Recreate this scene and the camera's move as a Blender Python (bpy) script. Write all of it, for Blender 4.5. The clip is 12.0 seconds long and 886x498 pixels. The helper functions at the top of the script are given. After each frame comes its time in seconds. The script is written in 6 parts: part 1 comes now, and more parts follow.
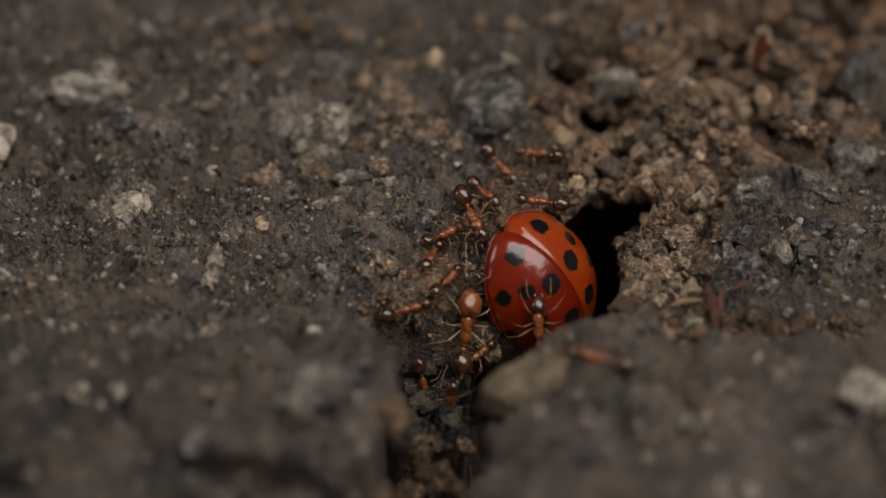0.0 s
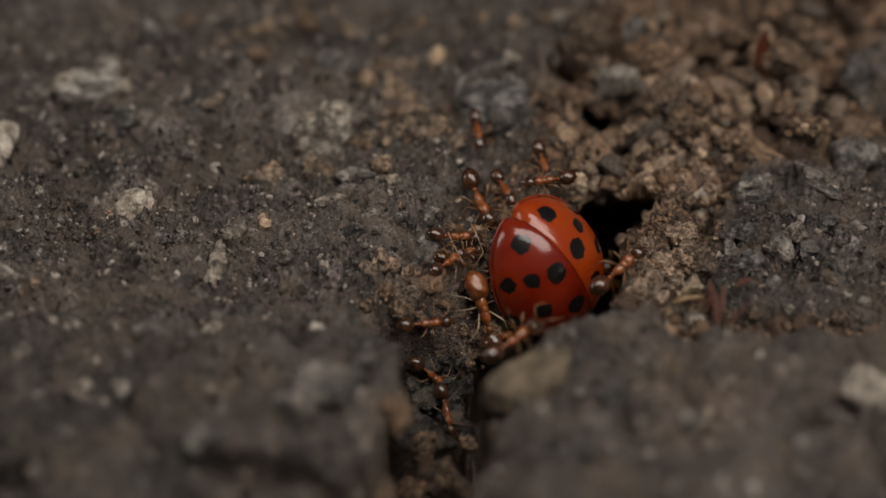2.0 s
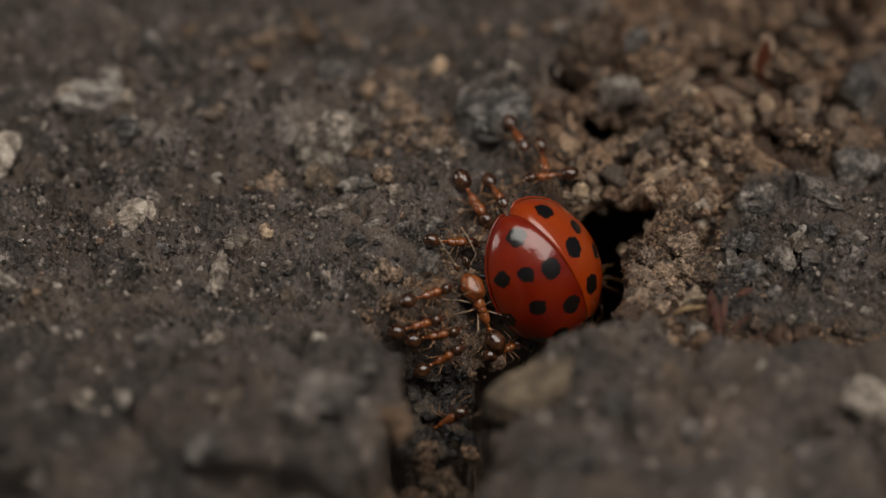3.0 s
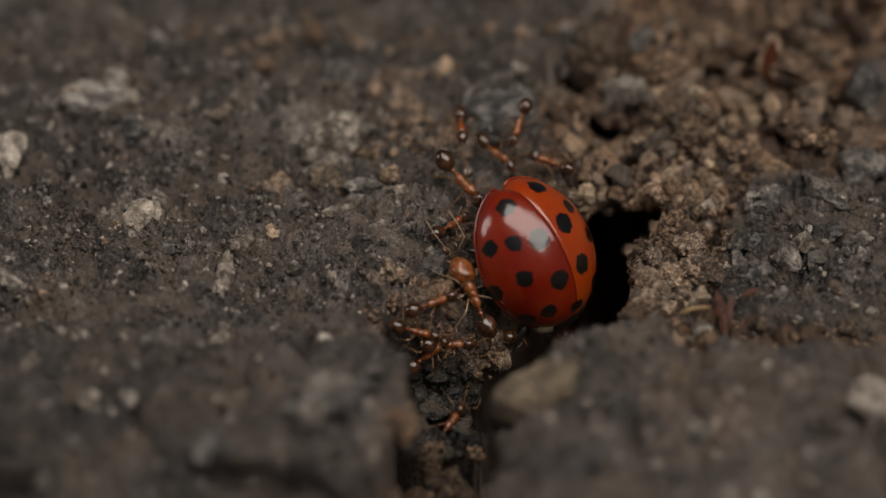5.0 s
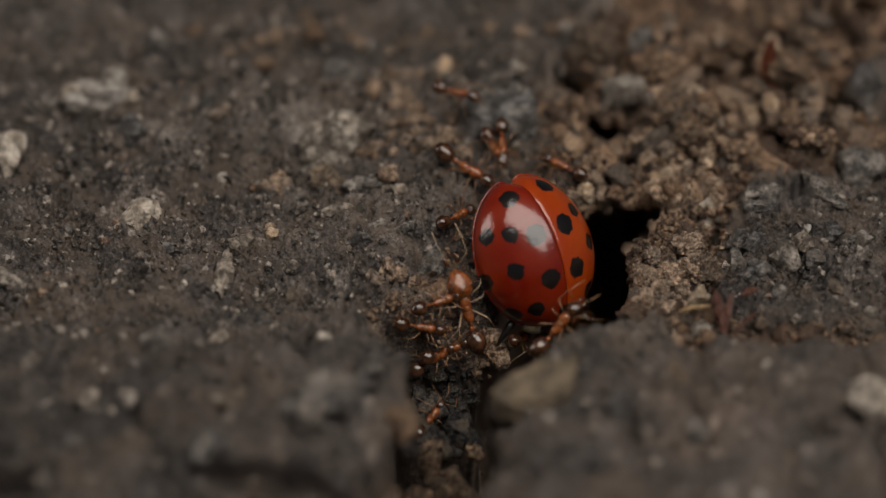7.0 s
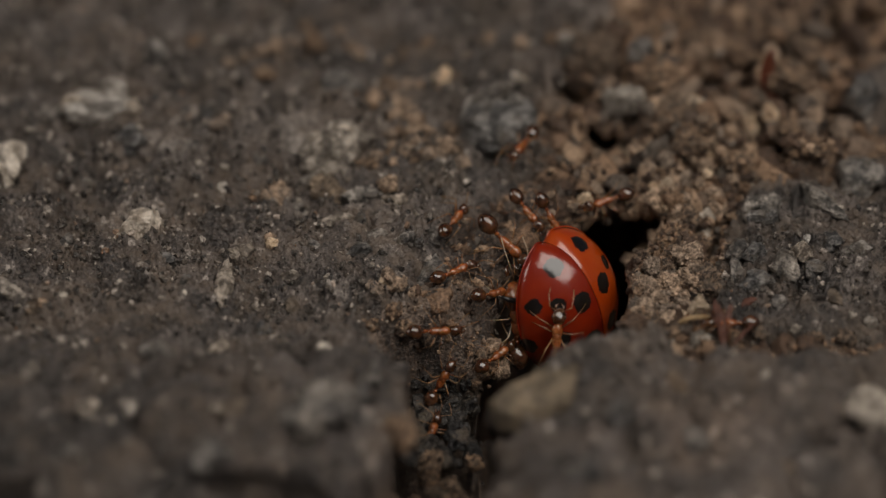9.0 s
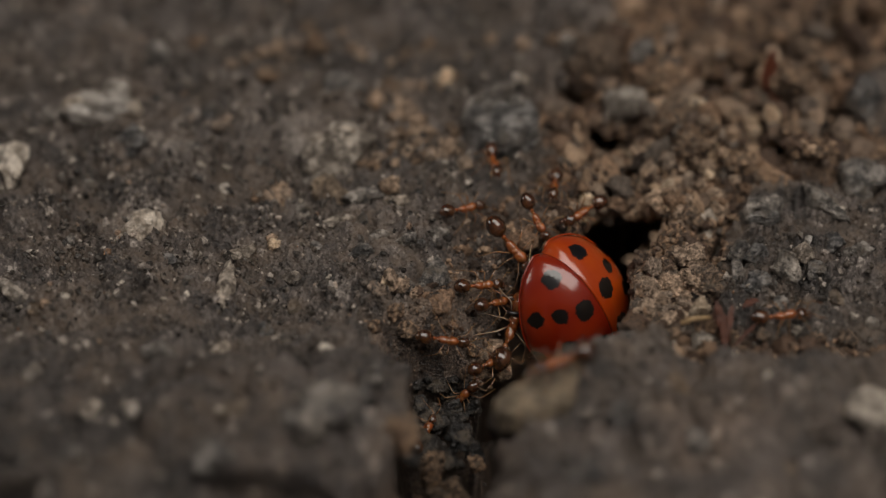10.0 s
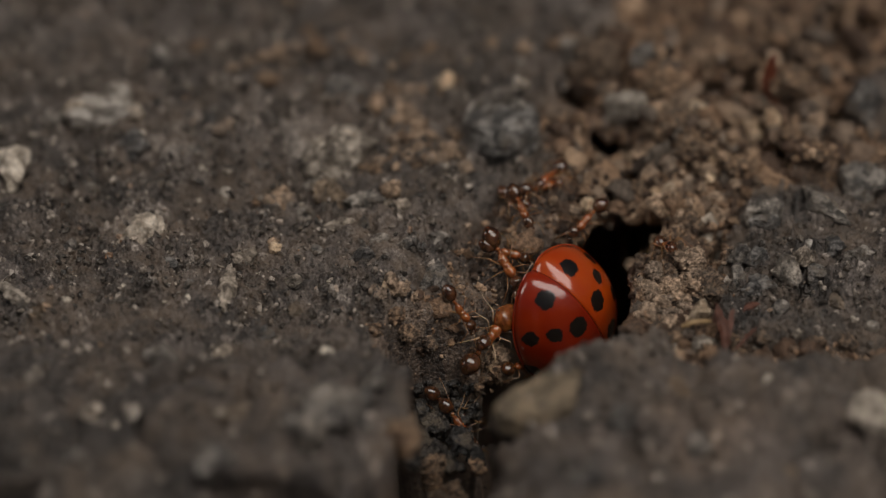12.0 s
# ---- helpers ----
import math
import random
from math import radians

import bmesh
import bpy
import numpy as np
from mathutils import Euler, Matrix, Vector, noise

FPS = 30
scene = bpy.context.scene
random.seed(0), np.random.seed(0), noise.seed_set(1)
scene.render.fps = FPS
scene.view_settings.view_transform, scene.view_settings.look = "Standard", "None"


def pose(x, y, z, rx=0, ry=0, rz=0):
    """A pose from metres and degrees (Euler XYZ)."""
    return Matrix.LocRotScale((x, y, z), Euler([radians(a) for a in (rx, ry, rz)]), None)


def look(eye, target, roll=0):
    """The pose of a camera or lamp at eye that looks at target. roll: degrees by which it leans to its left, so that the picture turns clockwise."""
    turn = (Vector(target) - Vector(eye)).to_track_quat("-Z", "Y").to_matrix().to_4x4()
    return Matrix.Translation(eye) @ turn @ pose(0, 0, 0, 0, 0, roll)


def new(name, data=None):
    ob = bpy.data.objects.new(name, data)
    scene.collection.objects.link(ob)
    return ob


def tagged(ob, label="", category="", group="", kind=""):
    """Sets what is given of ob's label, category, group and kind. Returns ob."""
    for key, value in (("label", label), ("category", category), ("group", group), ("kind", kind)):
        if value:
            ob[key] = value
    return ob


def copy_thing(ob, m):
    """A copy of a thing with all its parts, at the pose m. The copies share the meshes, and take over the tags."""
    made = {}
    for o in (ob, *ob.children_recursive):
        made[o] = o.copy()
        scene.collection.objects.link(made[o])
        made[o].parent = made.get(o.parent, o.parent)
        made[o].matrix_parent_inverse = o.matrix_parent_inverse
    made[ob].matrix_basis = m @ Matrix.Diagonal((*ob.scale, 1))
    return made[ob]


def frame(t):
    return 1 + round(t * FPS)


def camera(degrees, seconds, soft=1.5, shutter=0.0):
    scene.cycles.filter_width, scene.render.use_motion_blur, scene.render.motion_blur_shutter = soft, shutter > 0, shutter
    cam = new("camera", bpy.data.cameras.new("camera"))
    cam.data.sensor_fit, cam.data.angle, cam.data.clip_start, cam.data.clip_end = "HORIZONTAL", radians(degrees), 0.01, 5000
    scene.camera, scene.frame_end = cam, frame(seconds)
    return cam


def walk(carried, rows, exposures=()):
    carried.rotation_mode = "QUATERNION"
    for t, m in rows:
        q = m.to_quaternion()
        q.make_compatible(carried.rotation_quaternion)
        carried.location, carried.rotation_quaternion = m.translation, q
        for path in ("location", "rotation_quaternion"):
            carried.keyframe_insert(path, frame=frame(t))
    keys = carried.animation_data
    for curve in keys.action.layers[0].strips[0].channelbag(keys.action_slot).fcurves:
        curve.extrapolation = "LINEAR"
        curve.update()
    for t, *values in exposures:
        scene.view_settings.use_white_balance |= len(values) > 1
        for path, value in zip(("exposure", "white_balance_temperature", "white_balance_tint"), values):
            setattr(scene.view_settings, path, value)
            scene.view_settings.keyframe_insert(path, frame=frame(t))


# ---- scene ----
MM = 0.001


# ---- camera and its walk ----
# A macro lens about 14 cm from the crack, looking down at 38 degrees and swaying a little.
cam = camera(16.0, 12.0, soft=1.3)
EYE = Vector((0, -108.58, 84.83)) * MM
STAND = look(EYE, (0, 0, 0))


def aim(pan, tilt, lean, back):
    """The camera turned by hundredths of a degree to its left and upwards, leaning by degrees, and moved back by millimetres."""
    return STAND @ pose(0, 0, back * MM, 0, 0, lean) @ pose(0, 0, 0, tilt / 100, pan / 100, 0)


walk(cam, [
    (0, aim(-18.3, -6.0, -0.002, -0.34)), (0.5, aim(-18.2, -10.7, -0.004, -0.30)), (1, aim(-17.8, -13.9, -0.006, -0.20)), (1.5, aim(-16.1, -14.1, -0.007, -0.15)),
    (2, aim(-13.9, -11.2, -0.008, -0.10)), (2.5, aim(-12.3, -3.1, -0.006, -0.04)), (3, aim(-10.9, 7.2, -0.006, 0)), (5, aim(-0.1, 7.8, -0.003, 0)),
    (5.5, aim(0, 2.9, -0.002, 0)), (6, aim(0, 0, 0, 0)), (6.5, aim(-0.6, 1.5, 0.001, 0.1)), (7, aim(-1.7, 6.1, 0.003, 0.14)),
    (9, aim(-2.1, 24.4, 0.015, 0.28)), (9.5, aim(-0.7, 25.6, 0.015, 0.32)), (10, aim(1.3, 26.4, 0.015, 0.37)), (10.5, aim(3.5, 27.2, 0.015, 0.42)),
    (11, aim(4.9, 28.4, 0.015, 0.47)), (11.5, aim(4.8, 30.2, 0.015, 0.52)), (12, aim(2.9, 33.0, 0.014, 0.6))])
cam.data.dof.use_dof = True
cam.data.dof.focus_distance = 138.2 * MM
cam.data.dof.aperture_fstop = 20.5
cam.data.dof.aperture_blades = 9

# ---- light: a dull sky and a diffused lamp held above the lens ----
world = bpy.data.worlds.new("sky")
scene.world = world
world.use_nodes = True
wn = world.node_tree.nodes
sky = wn.new("ShaderNodeTexSky")
sky.sky_type, sky.sun_disc = "NISHITA", False
sky.sun_elevation, sky.sun_rotation = radians(58), radians(150)
world.node_tree.links.new(sky.outputs[0], wn["Background"].inputs[0])
wn["Background"].inputs[1].default_value = 0.007


def softbox(name, eye, target, wide, high, power, roll=0):
    lamp = bpy.data.lights.new(name, "AREA")
    lamp.shape, lamp.size, lamp.size_y = "RECTANGLE", wide, high
    lamp.energy, lamp.color = power, (1.0, 0.93, 0.848)
    new(name, lamp).matrix_world = look(Vector(eye) * MM, Vector(target) * MM, roll)


softbox("softbox", (42, -48, 158), (3, 0, 0), 0.25, 0.11, 0.302, -60)
softbox("side_panel", (-170, 5, 85), (0, 0, 0), 0.06, 0.07, 0.04)
scene.view_settings.exposure = 0.0


# ---- numbers for relief ----
def lattice(ix, iy, seed):
    h = (ix.astype(np.int64) * 374761393 + iy.astype(np.int64) * 668265263 + seed * 1442695041) & 0xFFFFFFFF
    h = ((h ^ (h >> 13)) * 1274126177) & 0xFFFFFFFF
    h = ((h ^ (h >> 16)) * 2246822519) & 0xFFFFFFFF
    return ((h ^ (h >> 15)) & 0xFFFFFF) / float(0xFFFFFF)


def waves(x, y, size, seed):
    """Smooth noise from -1 to 1 with features of that size."""
    x, y = np.asarray(x, float) / size + 0.37 * seed, np.asarray(y, float) / size - 0.61 * seed
    ix, iy = np.floor(x), np.floor(y)
    fx, fy = x - ix, y - iy
    ux, uy = fx ** 3 * (fx * (fx * 6 - 15) + 10), fy ** 3 * (fy * (fy * 6 - 15) + 10)
    total = 0
    for dx in (0, 1):
        for dy in (0, 1):
            a = lattice(ix + dx, iy + dy, seed) * 2 * np.pi
            g = np.cos(a) * (fx - dx) + np.sin(a) * (fy - dy)
            total = total + g * (ux if dx else 1 - ux) * (uy if dy else 1 - uy)
    return total * 1.5


def rough(x, y, size, seed, octaves=4, fall=0.55):
    return sum(fall ** i * waves(x, y, size / 2 ** i, seed + i) for i in range(octaves))


def cells(x, y, size, seed):
    """Distance to the nearest and the next of scattered points, and a number that belongs to the nearest."""
    x, y = np.asarray(x, float) / size, np.asarray(y, float) / size
    ix, iy = np.floor(x), np.floor(y)
    near, after, tag = np.full(x.shape, 9.0), np.full(x.shape, 9.0), np.zeros(x.shape)
    for dx in (-1, 0, 1):
        for dy in (-1, 0, 1):
            cx, cy = ix + dx, iy + dy
            px, py = cx + lattice(cx, cy, seed), cy + lattice(cx, cy, seed + 7)
            d = np.hypot(px - x, py - y)
            closer = d < near
            after = np.where(closer, near, np.minimum(after, d))
            tag = np.where(closer, lattice(cx, cy, seed + 13), tag)
            near = np.where(closer, d, near)
    return near, after, tag


def ramp(a, b, v):
    v = np.clip((v - a) / (b - a), 0, 1)
    return v * v * (3 - 2 * v)


def inside(x, y, corners):
    """Distance to a polygon's outline, positive inside."""
    best, odd = np.full(np.shape(x), 1e9), np.zeros(np.shape(x), bool)
    for (ax, ay), (bx, by) in zip(corners, corners[1:] + corners[:1]):
        ex, ey = bx - ax, by - ay
        s = np.clip(((x - ax) * ex + (y - ay) * ey) / (ex * ex + ey * ey), 0, 1)
        best = np.minimum(best, np.hypot(x - ax - s * ex, y - ay - s * ey))
        if ay != by:
            odd ^= ((ay > y) != (by > y)) & (x < (bx - ax) * (y - ay) / (by - ay) + ax)
    return np.where(odd, best, -best)


# The three broken slabs of asphalt and the pit between them, in millimetres on the plan.
SLAB_WEST = [(-3.4, -40), (-3.4, -18.1), (-3.1, -16.0), (-1.9, -14.0), (-1.1, -11.6), (-1.2, -8.1), (-2.6, -5.7), (-3.1, -3.5),
             (-1.1, -1.2), (0.1, 1.7), (1.2, 4.4), (3, 5.8), (4.9, 8), (4.8, 11.6), (5.8, 13.9), (7.2, 16.3), (8.7, 20.7),
             (12, 60), (-3000, 3000), (-3000, -3000)]
SLAB_SOUTH = [(1.3, -11.9), (3.3, -9.9), (5.2, -8.2), (6.6, -6.8), (8.7, -6.2), (10.2, -7.5), (12.2, -8.3), (15.3, -7.7),
              (18.3, -7.1), (40, -7.4), (3000, -60), (3000, -3000), (2, -40), (1.2, -23.8), (1.5, -14.9), (2, -13.7)]
SLAB_EAST = [(12.2, 0), (12.6, 3.1), (14.2, 6.5), (17.4, 6.8), (20.3, 8.2), (40, 12), (3000, 400), (3000, -50), (40, -5.2),
             (23.1, -5.2), (18.8, -4.7), (13.3, -5), (12.2, -3.9), (11.6, -2.3)]
SLAB_NORTH = [(18.9, 11.6), (19.9, 14.8), (22.1, 16.7), (40, 30), (3000, 3000), (3000, 420), (40, 14), (25.2, 9.6), (20.4, 9.1)]
PIT = [(5.2, 2.7), (6.2, 3.0), (7.0, 4.4), (9.8, 4.6), (9.9, 3.0), (8.5, 1.5), (8.1, 0.3), (8.1, -2.3), (7.9, -4.4), (7.5, -8.6), (3.0, -10.6), (2.4, -4.4), (3.3, -1.4), (4.5, 1.6)]

def broken_edge(x, y):
    """How far the front edge of the western slab has broken away."""
    lip = -15.7 + 0.5 * waves(x, y, 3.0, 17) - 0.16 * (x + 9)
    drop = ramp(-10.8, -9.0, x) * ramp(-2.2, -3.6, x) + ramp(-14.5, -17, x) * ramp(-25, -22, x)
    return drop * ramp(0.25, -0.35, y - np.where(x < -12, -16.1, lip))


# Dark hollows between the clods: x, y and half the width and length of each.
GAPS = [(19.9, 20.2, 1.3, 0.9), (6.02, 13.22, 1.05, 0.80), (7.89, 10.30, 0.90, 0.70), (10.76, 17.10, 1.05, 0.60), (9.57, 15.10, 0.60, 0.50),
        (12.69, 14.25, 0.58, 0.62), (17.13, 9.59, 0.70, 0.55), (14.74, 9.14, 0.70, 0.36), (15.72, 8.44, 0.70, 0.42), (18.73, 12.53, 0.42, 0.95),
        (14.49, 14.39, 0.36, 1.05), (13.09, 12.30, 0.42, 0.40), (8.40, 7.17, 0.42, 0.45), (11.35, 6.95, 0.32, 0.45), (16.53, 16.28, 0.32, 0.60),
        (5.48, 17.73, 0.42, 0.45), (18.77, 18.46, 0.36, 0.85)]
# Bites out of the slabs: x, y, half the width and length, and the depth of each.
BITES = [(2.2, -12.3, 1.0, 0.5, 3.0), (-3.3, -11.7, 0.55, 0.4, 1.1), (-10.6, -9.4, 1.5, 0.55, 1.7), (16.6, -13.7, 1.7, 0.42, 2.6), (-6.0, -7.2, 1.3, 0.35, 0.7),
         (-17.6, 10.0, 0.7, 0.35, 1.0), (-5.2, 4.35, 1.1, 0.22, 0.9), (-8.3, 9.6, 0.6, 0.4, 0.8), (14.3, -4.9, 1.6, 0.4, 0.8), (15.2, -1.9, 0.9, 0.35, 0.7)]


def gap_depth(x, y):
    """How deep the hollows are at x, y, from 0 to about 1."""
    sx, sy = 0.2 * waves(x, y, 0.8, 103), 0.3 * waves(x, y, 0.8, 107)
    return sum(np.exp(-(((x - gx + sx) / wide) ** 2 + ((y - gy + sy) / long) ** 2) ** 2) for gx, gy, wide, long in GAPS)


def relief(x, y):
    """Height in millimetres, how much of the ground is soil, and the tone of its grains with some shade put in, at x, y
    in millimetres.
    """
    x, y = np.asarray(x, float), np.asarray(y, float)
    wx = x + 0.45 * rough(x, y, 2.4, 3, 3)
    wy = y + 0.45 * rough(x, y, 2.4, 11, 3)
    slabs = np.maximum.reduce([inside(wx, wy, s) for s in (SLAB_WEST, SLAB_SOUTH, SLAB_EAST, SLAB_NORTH)])
    south = ramp(-0.5, 0.6, inside(wx, wy, SLAB_SOUTH))
    # asphalt: chips of stone of three sizes standing out of a fine dusty binder
    a1, b1, t1 = cells(x + 0.35 * rough(x, y, 1, 21, 3), y + 0.35 * rough(x, y, 1, 25, 3), 2.6, 31)
    a2, b2, t2 = cells(x + 0.16 * rough(x, y, 0.5, 41, 2), y + 0.16 * rough(x, y, 0.5, 43, 2), 0.85, 47)
    a3, b3, t3 = cells(x + 0.05 * waves(x, y, 0.2, 51), y + 0.05 * waves(x, y, 0.2, 52), 0.3, 53)
    big = ramp(0.0, 0.34, b1 - a1) * (t1 > 0.72)
    mid = ramp(0.0, 0.40, b2 - a2) * (t2 > 0.5)
    fine = ramp(0.0, 0.45, b3 - a3) * (t3 > 0.35)
    dust = 0.5 + 0.5 * waves(x, y, 5.0, 61)
    hollows = rough(x, y, 1.3, 8, 5, 0.66)
    bare = ramp(-0.25, 0.35, rough(x, y, 2.6, 121, 3))
    front = ramp(-4, -12, y)
    soft = 1 - 0.6 * ramp(-4.5, -8.5, y)
    a0, b0, t0 = cells(x + 0.5 * waves(x, y, 1.6, 205), y + 0.5 * waves(x, y, 1.6, 207), 3.8, 201)
    blocks = front * (1.1 * (t0 - 0.5) - 0.5 * ramp(0.3, 0.0, b0 - a0))
    rise = 2.2 * south * (1 - 0.95 * ramp(3.9, 1.2, x) * ramp(-11.2, -13.5, y)) + (1 - south) * (1.7 * ramp(-4.5, -9, y) * ramp(3, -1, x))
    rise = rise - 1.9 * broken_edge(x, y)
    rise = rise + 0.8 * south * np.exp(-((x - 5.5) / 2.8) ** 2 - ((y + 9.3) / 2.0) ** 2)
    for bx, by, wide, long, deep in BITES:
        rise = rise - deep * np.exp(-(((x - bx + 0.2 * waves(x, y, 0.9, 133)) / wide) ** 2 + ((y - by + 0.2 * waves(x, y, 0.9, 137)) / long) ** 2) ** 2)
    asphalt = (0.4 * rough(x, y, 7, 5, 2) + 1.0 * front * rough(x, y, 6.5, 15, 2) + blocks + 0.24 * soft * hollows - 0.3 * np.abs(waves(x, y, 1.9, 64)) + big * (t1 - 0.5) * 0.9
               + mid * (t2 - 0.3) * 0.42 * soft * (1.2 - 0.6 * dust) + fine * t3 * soft * (0.12 + 0.24 * bare) + (0.08 + 0.14 * bare) * soft * rough(x, y, 0.34, 68, 2, 0.7) - 0.35 * ramp(0.25, 0.9, rough(x, y, 2.1, 125, 3)) + rise)
    asphalt = asphalt - 0.55 * np.exp(-np.maximum(slabs, 0) / 0.5)
    # soil: crumbs on crumbs
    c1, e1, k1 = cells(x + 0.2 * waves(x, y, 0.7, 71), y + 0.2 * waves(x, y, 0.7, 73), 1.15, 75)
    c2, e2, k2 = cells(x, y, 0.42, 79)
    lumps = (ramp(0, 0.55, e1 - c1) * k1 * 0.75 + ramp(0, 0.5, e2 - c2) * k2 * 0.42 + 0.16 * rough(x, y, 0.4, 81, 3, 0.7)
             - 0.45 * np.abs(waves(x, y, 1.4, 87)))
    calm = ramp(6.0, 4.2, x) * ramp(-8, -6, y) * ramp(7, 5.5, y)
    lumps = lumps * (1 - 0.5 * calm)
    c0, e0, k0 = cells(x + 0.5 * waves(x, y, 1.5, 82), y + 0.5 * waves(x, y, 1.5, 84), 3.0, 86)
    heaps = ramp(0, 0.4, e0 - c0) * k0 * 1.9 * ramp(3, 7, y)
    level = -0.8 + heaps + 0.75 * rough(x, y, 5, 91, 2) - 0.7 * np.exp(-((x - 10.5) / 1.8) ** 2 - ((y + 2.6) / 2.4) ** 2) + 0.10 * rough(x, y, 0.5, 95, 3)
    bank = -0.3 + (-0.62 * (x - 2.6) + 0.62 * (y - 1.3)) / 0.47 + 0.35 * rough(x, y, 1.6, 99, 3)
    level = np.where(x < 8.0, np.minimum(level, np.maximum(bank, -9)), level)
    gully = np.hypot(x + 0.3 + 0.05 * (y + 6), np.maximum(0, y + 4.6) * 1.2)
    level = level - 8.5 * np.exp(-(gully / 2.1) ** 4) * ramp(-14.2, -12.6, y)
    level = level - 5.5 * gap_depth(x, y)
    east = inside(wx, wy, SLAB_EAST)
    level = level - 2.2 * np.exp(-((east + 0.45) / 0.28) ** 2) * ramp(-4.6, -3.4, y) * ramp(4.5, 2.5, y)
    soil_top = level + lumps
    pit = ramp(-0.25, 0.45, inside(wx + 0.3 * rough(x, y, 1.3, 33, 2), wy + 0.3 * rough(x, y, 1.3, 37, 2), PIT))
    soil_top = soil_top * (1 - pit) + pit * (-15 + lumps)
    w = ramp(-0.25, 0.3, slabs)
    z = soil_top * (1 - w) + asphalt * w
    tone = np.where(big > 0.3, 0.25 + 0.4 * ((t1 * 37.7) % 1), np.where(mid > 0.35, 0.12 + 0.45 * ((t2 * 53.1) % 1) ** 2, 0.08 + 0.3 * ((t3 * 11.3) % 1) ** 2))
    # darker towards the west slab's front: its shade is put into the tone
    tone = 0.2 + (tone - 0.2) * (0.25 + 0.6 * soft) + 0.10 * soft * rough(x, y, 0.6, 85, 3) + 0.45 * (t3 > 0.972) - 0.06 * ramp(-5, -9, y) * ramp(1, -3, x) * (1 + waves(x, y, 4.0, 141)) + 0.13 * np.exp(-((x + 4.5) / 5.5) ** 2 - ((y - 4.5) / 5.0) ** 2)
    # patches lighter and darker; the one at (-17, -14) paints the broken edge's shade
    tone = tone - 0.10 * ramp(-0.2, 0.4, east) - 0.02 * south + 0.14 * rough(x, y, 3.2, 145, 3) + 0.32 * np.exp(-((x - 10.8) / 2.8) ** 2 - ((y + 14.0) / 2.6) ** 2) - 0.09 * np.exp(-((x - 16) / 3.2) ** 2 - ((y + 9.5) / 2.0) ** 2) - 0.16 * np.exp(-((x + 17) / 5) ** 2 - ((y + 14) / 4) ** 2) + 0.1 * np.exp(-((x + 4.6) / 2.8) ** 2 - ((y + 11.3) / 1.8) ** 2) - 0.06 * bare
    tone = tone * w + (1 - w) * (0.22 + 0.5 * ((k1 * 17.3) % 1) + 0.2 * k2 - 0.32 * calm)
    stain = 0.45 * w * np.exp(-((x - 10.6) / 2.6) ** 2 - ((y + 13.0) / 2.0) ** 2)
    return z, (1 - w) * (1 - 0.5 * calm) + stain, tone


def hollow(x, y, z):
    """The burrow widens below its mouth, undercut to look dark from the camera: where the ground goes deep in the pit,
    it runs on under the soil behind.
    """
    deep = ramp(-1.0, -5.0, z) * ramp(-1.2, 0.2, inside(x, y, PIT))
    under = ramp(0.06, 0.3, gap_depth(x, y)) * ramp(1.2, 0.2, z)
    # the slabs on both sides of the narrow crack overhang it
    crack = ramp(-14.0, -13.0, y) * ramp(-6.5, -8.5, y)
    side = 1.6 * ramp(0.7, -0.6, z) * crack * (ramp(0.6, 1.4, x) - ramp(-0.2, -1.0, x)) * (np.abs(x) < 3.6)
    return x + side + deep * (0.45 * (x - 6.0) + 0.8), y + deep * (6.5 + 0.45 * (y + 1.5)) + 2.6 * under + 0.35 * ramp(0.15, 0.8, broken_edge(x, y)), z


def height(x, y):
    """Height of the ground in metres at x, y in metres."""
    return float(relief(np.array([x / MM]), np.array([y / MM]))[0][0]) * MM


# ---- materials ----
def material(name):
    m = bpy.data.materials.new(name)
    m.use_nodes = True
    return m, m.node_tree.nodes, m.node_tree.links, m.node_tree.nodes["Principled BSDF"]


def noise_node(nodes, links, size, detail=4.0, rough_=0.6, coord=None):
    """Noise with features of that many millimetres."""
    n = nodes.new("ShaderNodeTexNoise")
    n.inputs["Scale"].default_value, n.inputs["Detail"].default_value, n.inputs["Roughness"].default_value = 1 / (size * MM), detail, rough_
    if coord is None:
        coord = nodes.new("ShaderNodeTexCoord").outputs["Object"]
    links.new(coord, n.inputs["Vector"])
    return n.outputs["Fac"]


def ramp_node(nodes, links, fac, stops):
    r = nodes.new("ShaderNodeValToRGB")
    e = r.color_ramp.elements
    while len(e) < len(stops):
        e.new(0.5)
    for el, (p, c) in zip(e, stops):
        el.position, el.color = p, (*c, 1)
    links.new(fac, r.inputs[0])
    return r.outputs["Color"]


def mix_node(nodes, links, fac, a, b, mode="MIX"):
    m = nodes.new("ShaderNodeMix")
    m.data_type, m.blend_type = "RGBA", mode
    for sock, v in ((m.inputs[0], fac), (m.inputs[6], a), (m.inputs[7], b)):
        if isinstance(v, (int, float)):
            sock.default_value = v
        elif isinstance(v, tuple):
            sock.default_value = (*v, 1)
        else:
            links.new(v, sock)
    return m.outputs[2]


def bump_node(nodes, links, bsdf, fac, deep, strength=1.0):
    b = nodes.new("ShaderNodeBump")
    b.inputs["Strength"].default_value, b.inputs["Distance"].default_value = strength, deep * MM
    links.new(fac, b.inputs["Height"])
    links.new(b.outputs[0], bsdf.inputs["Normal"])


def value_node(nodes, links, op, a, b=0.5):
    m = nodes.new("ShaderNodeMath")
    m.operation = op
    for sock, v in ((m.inputs[0], a), (m.inputs[1], b)):
        if isinstance(v, (int, float)):
            sock.default_value = v
        else:
            links.new(v, sock)
    return m.outputs[0]


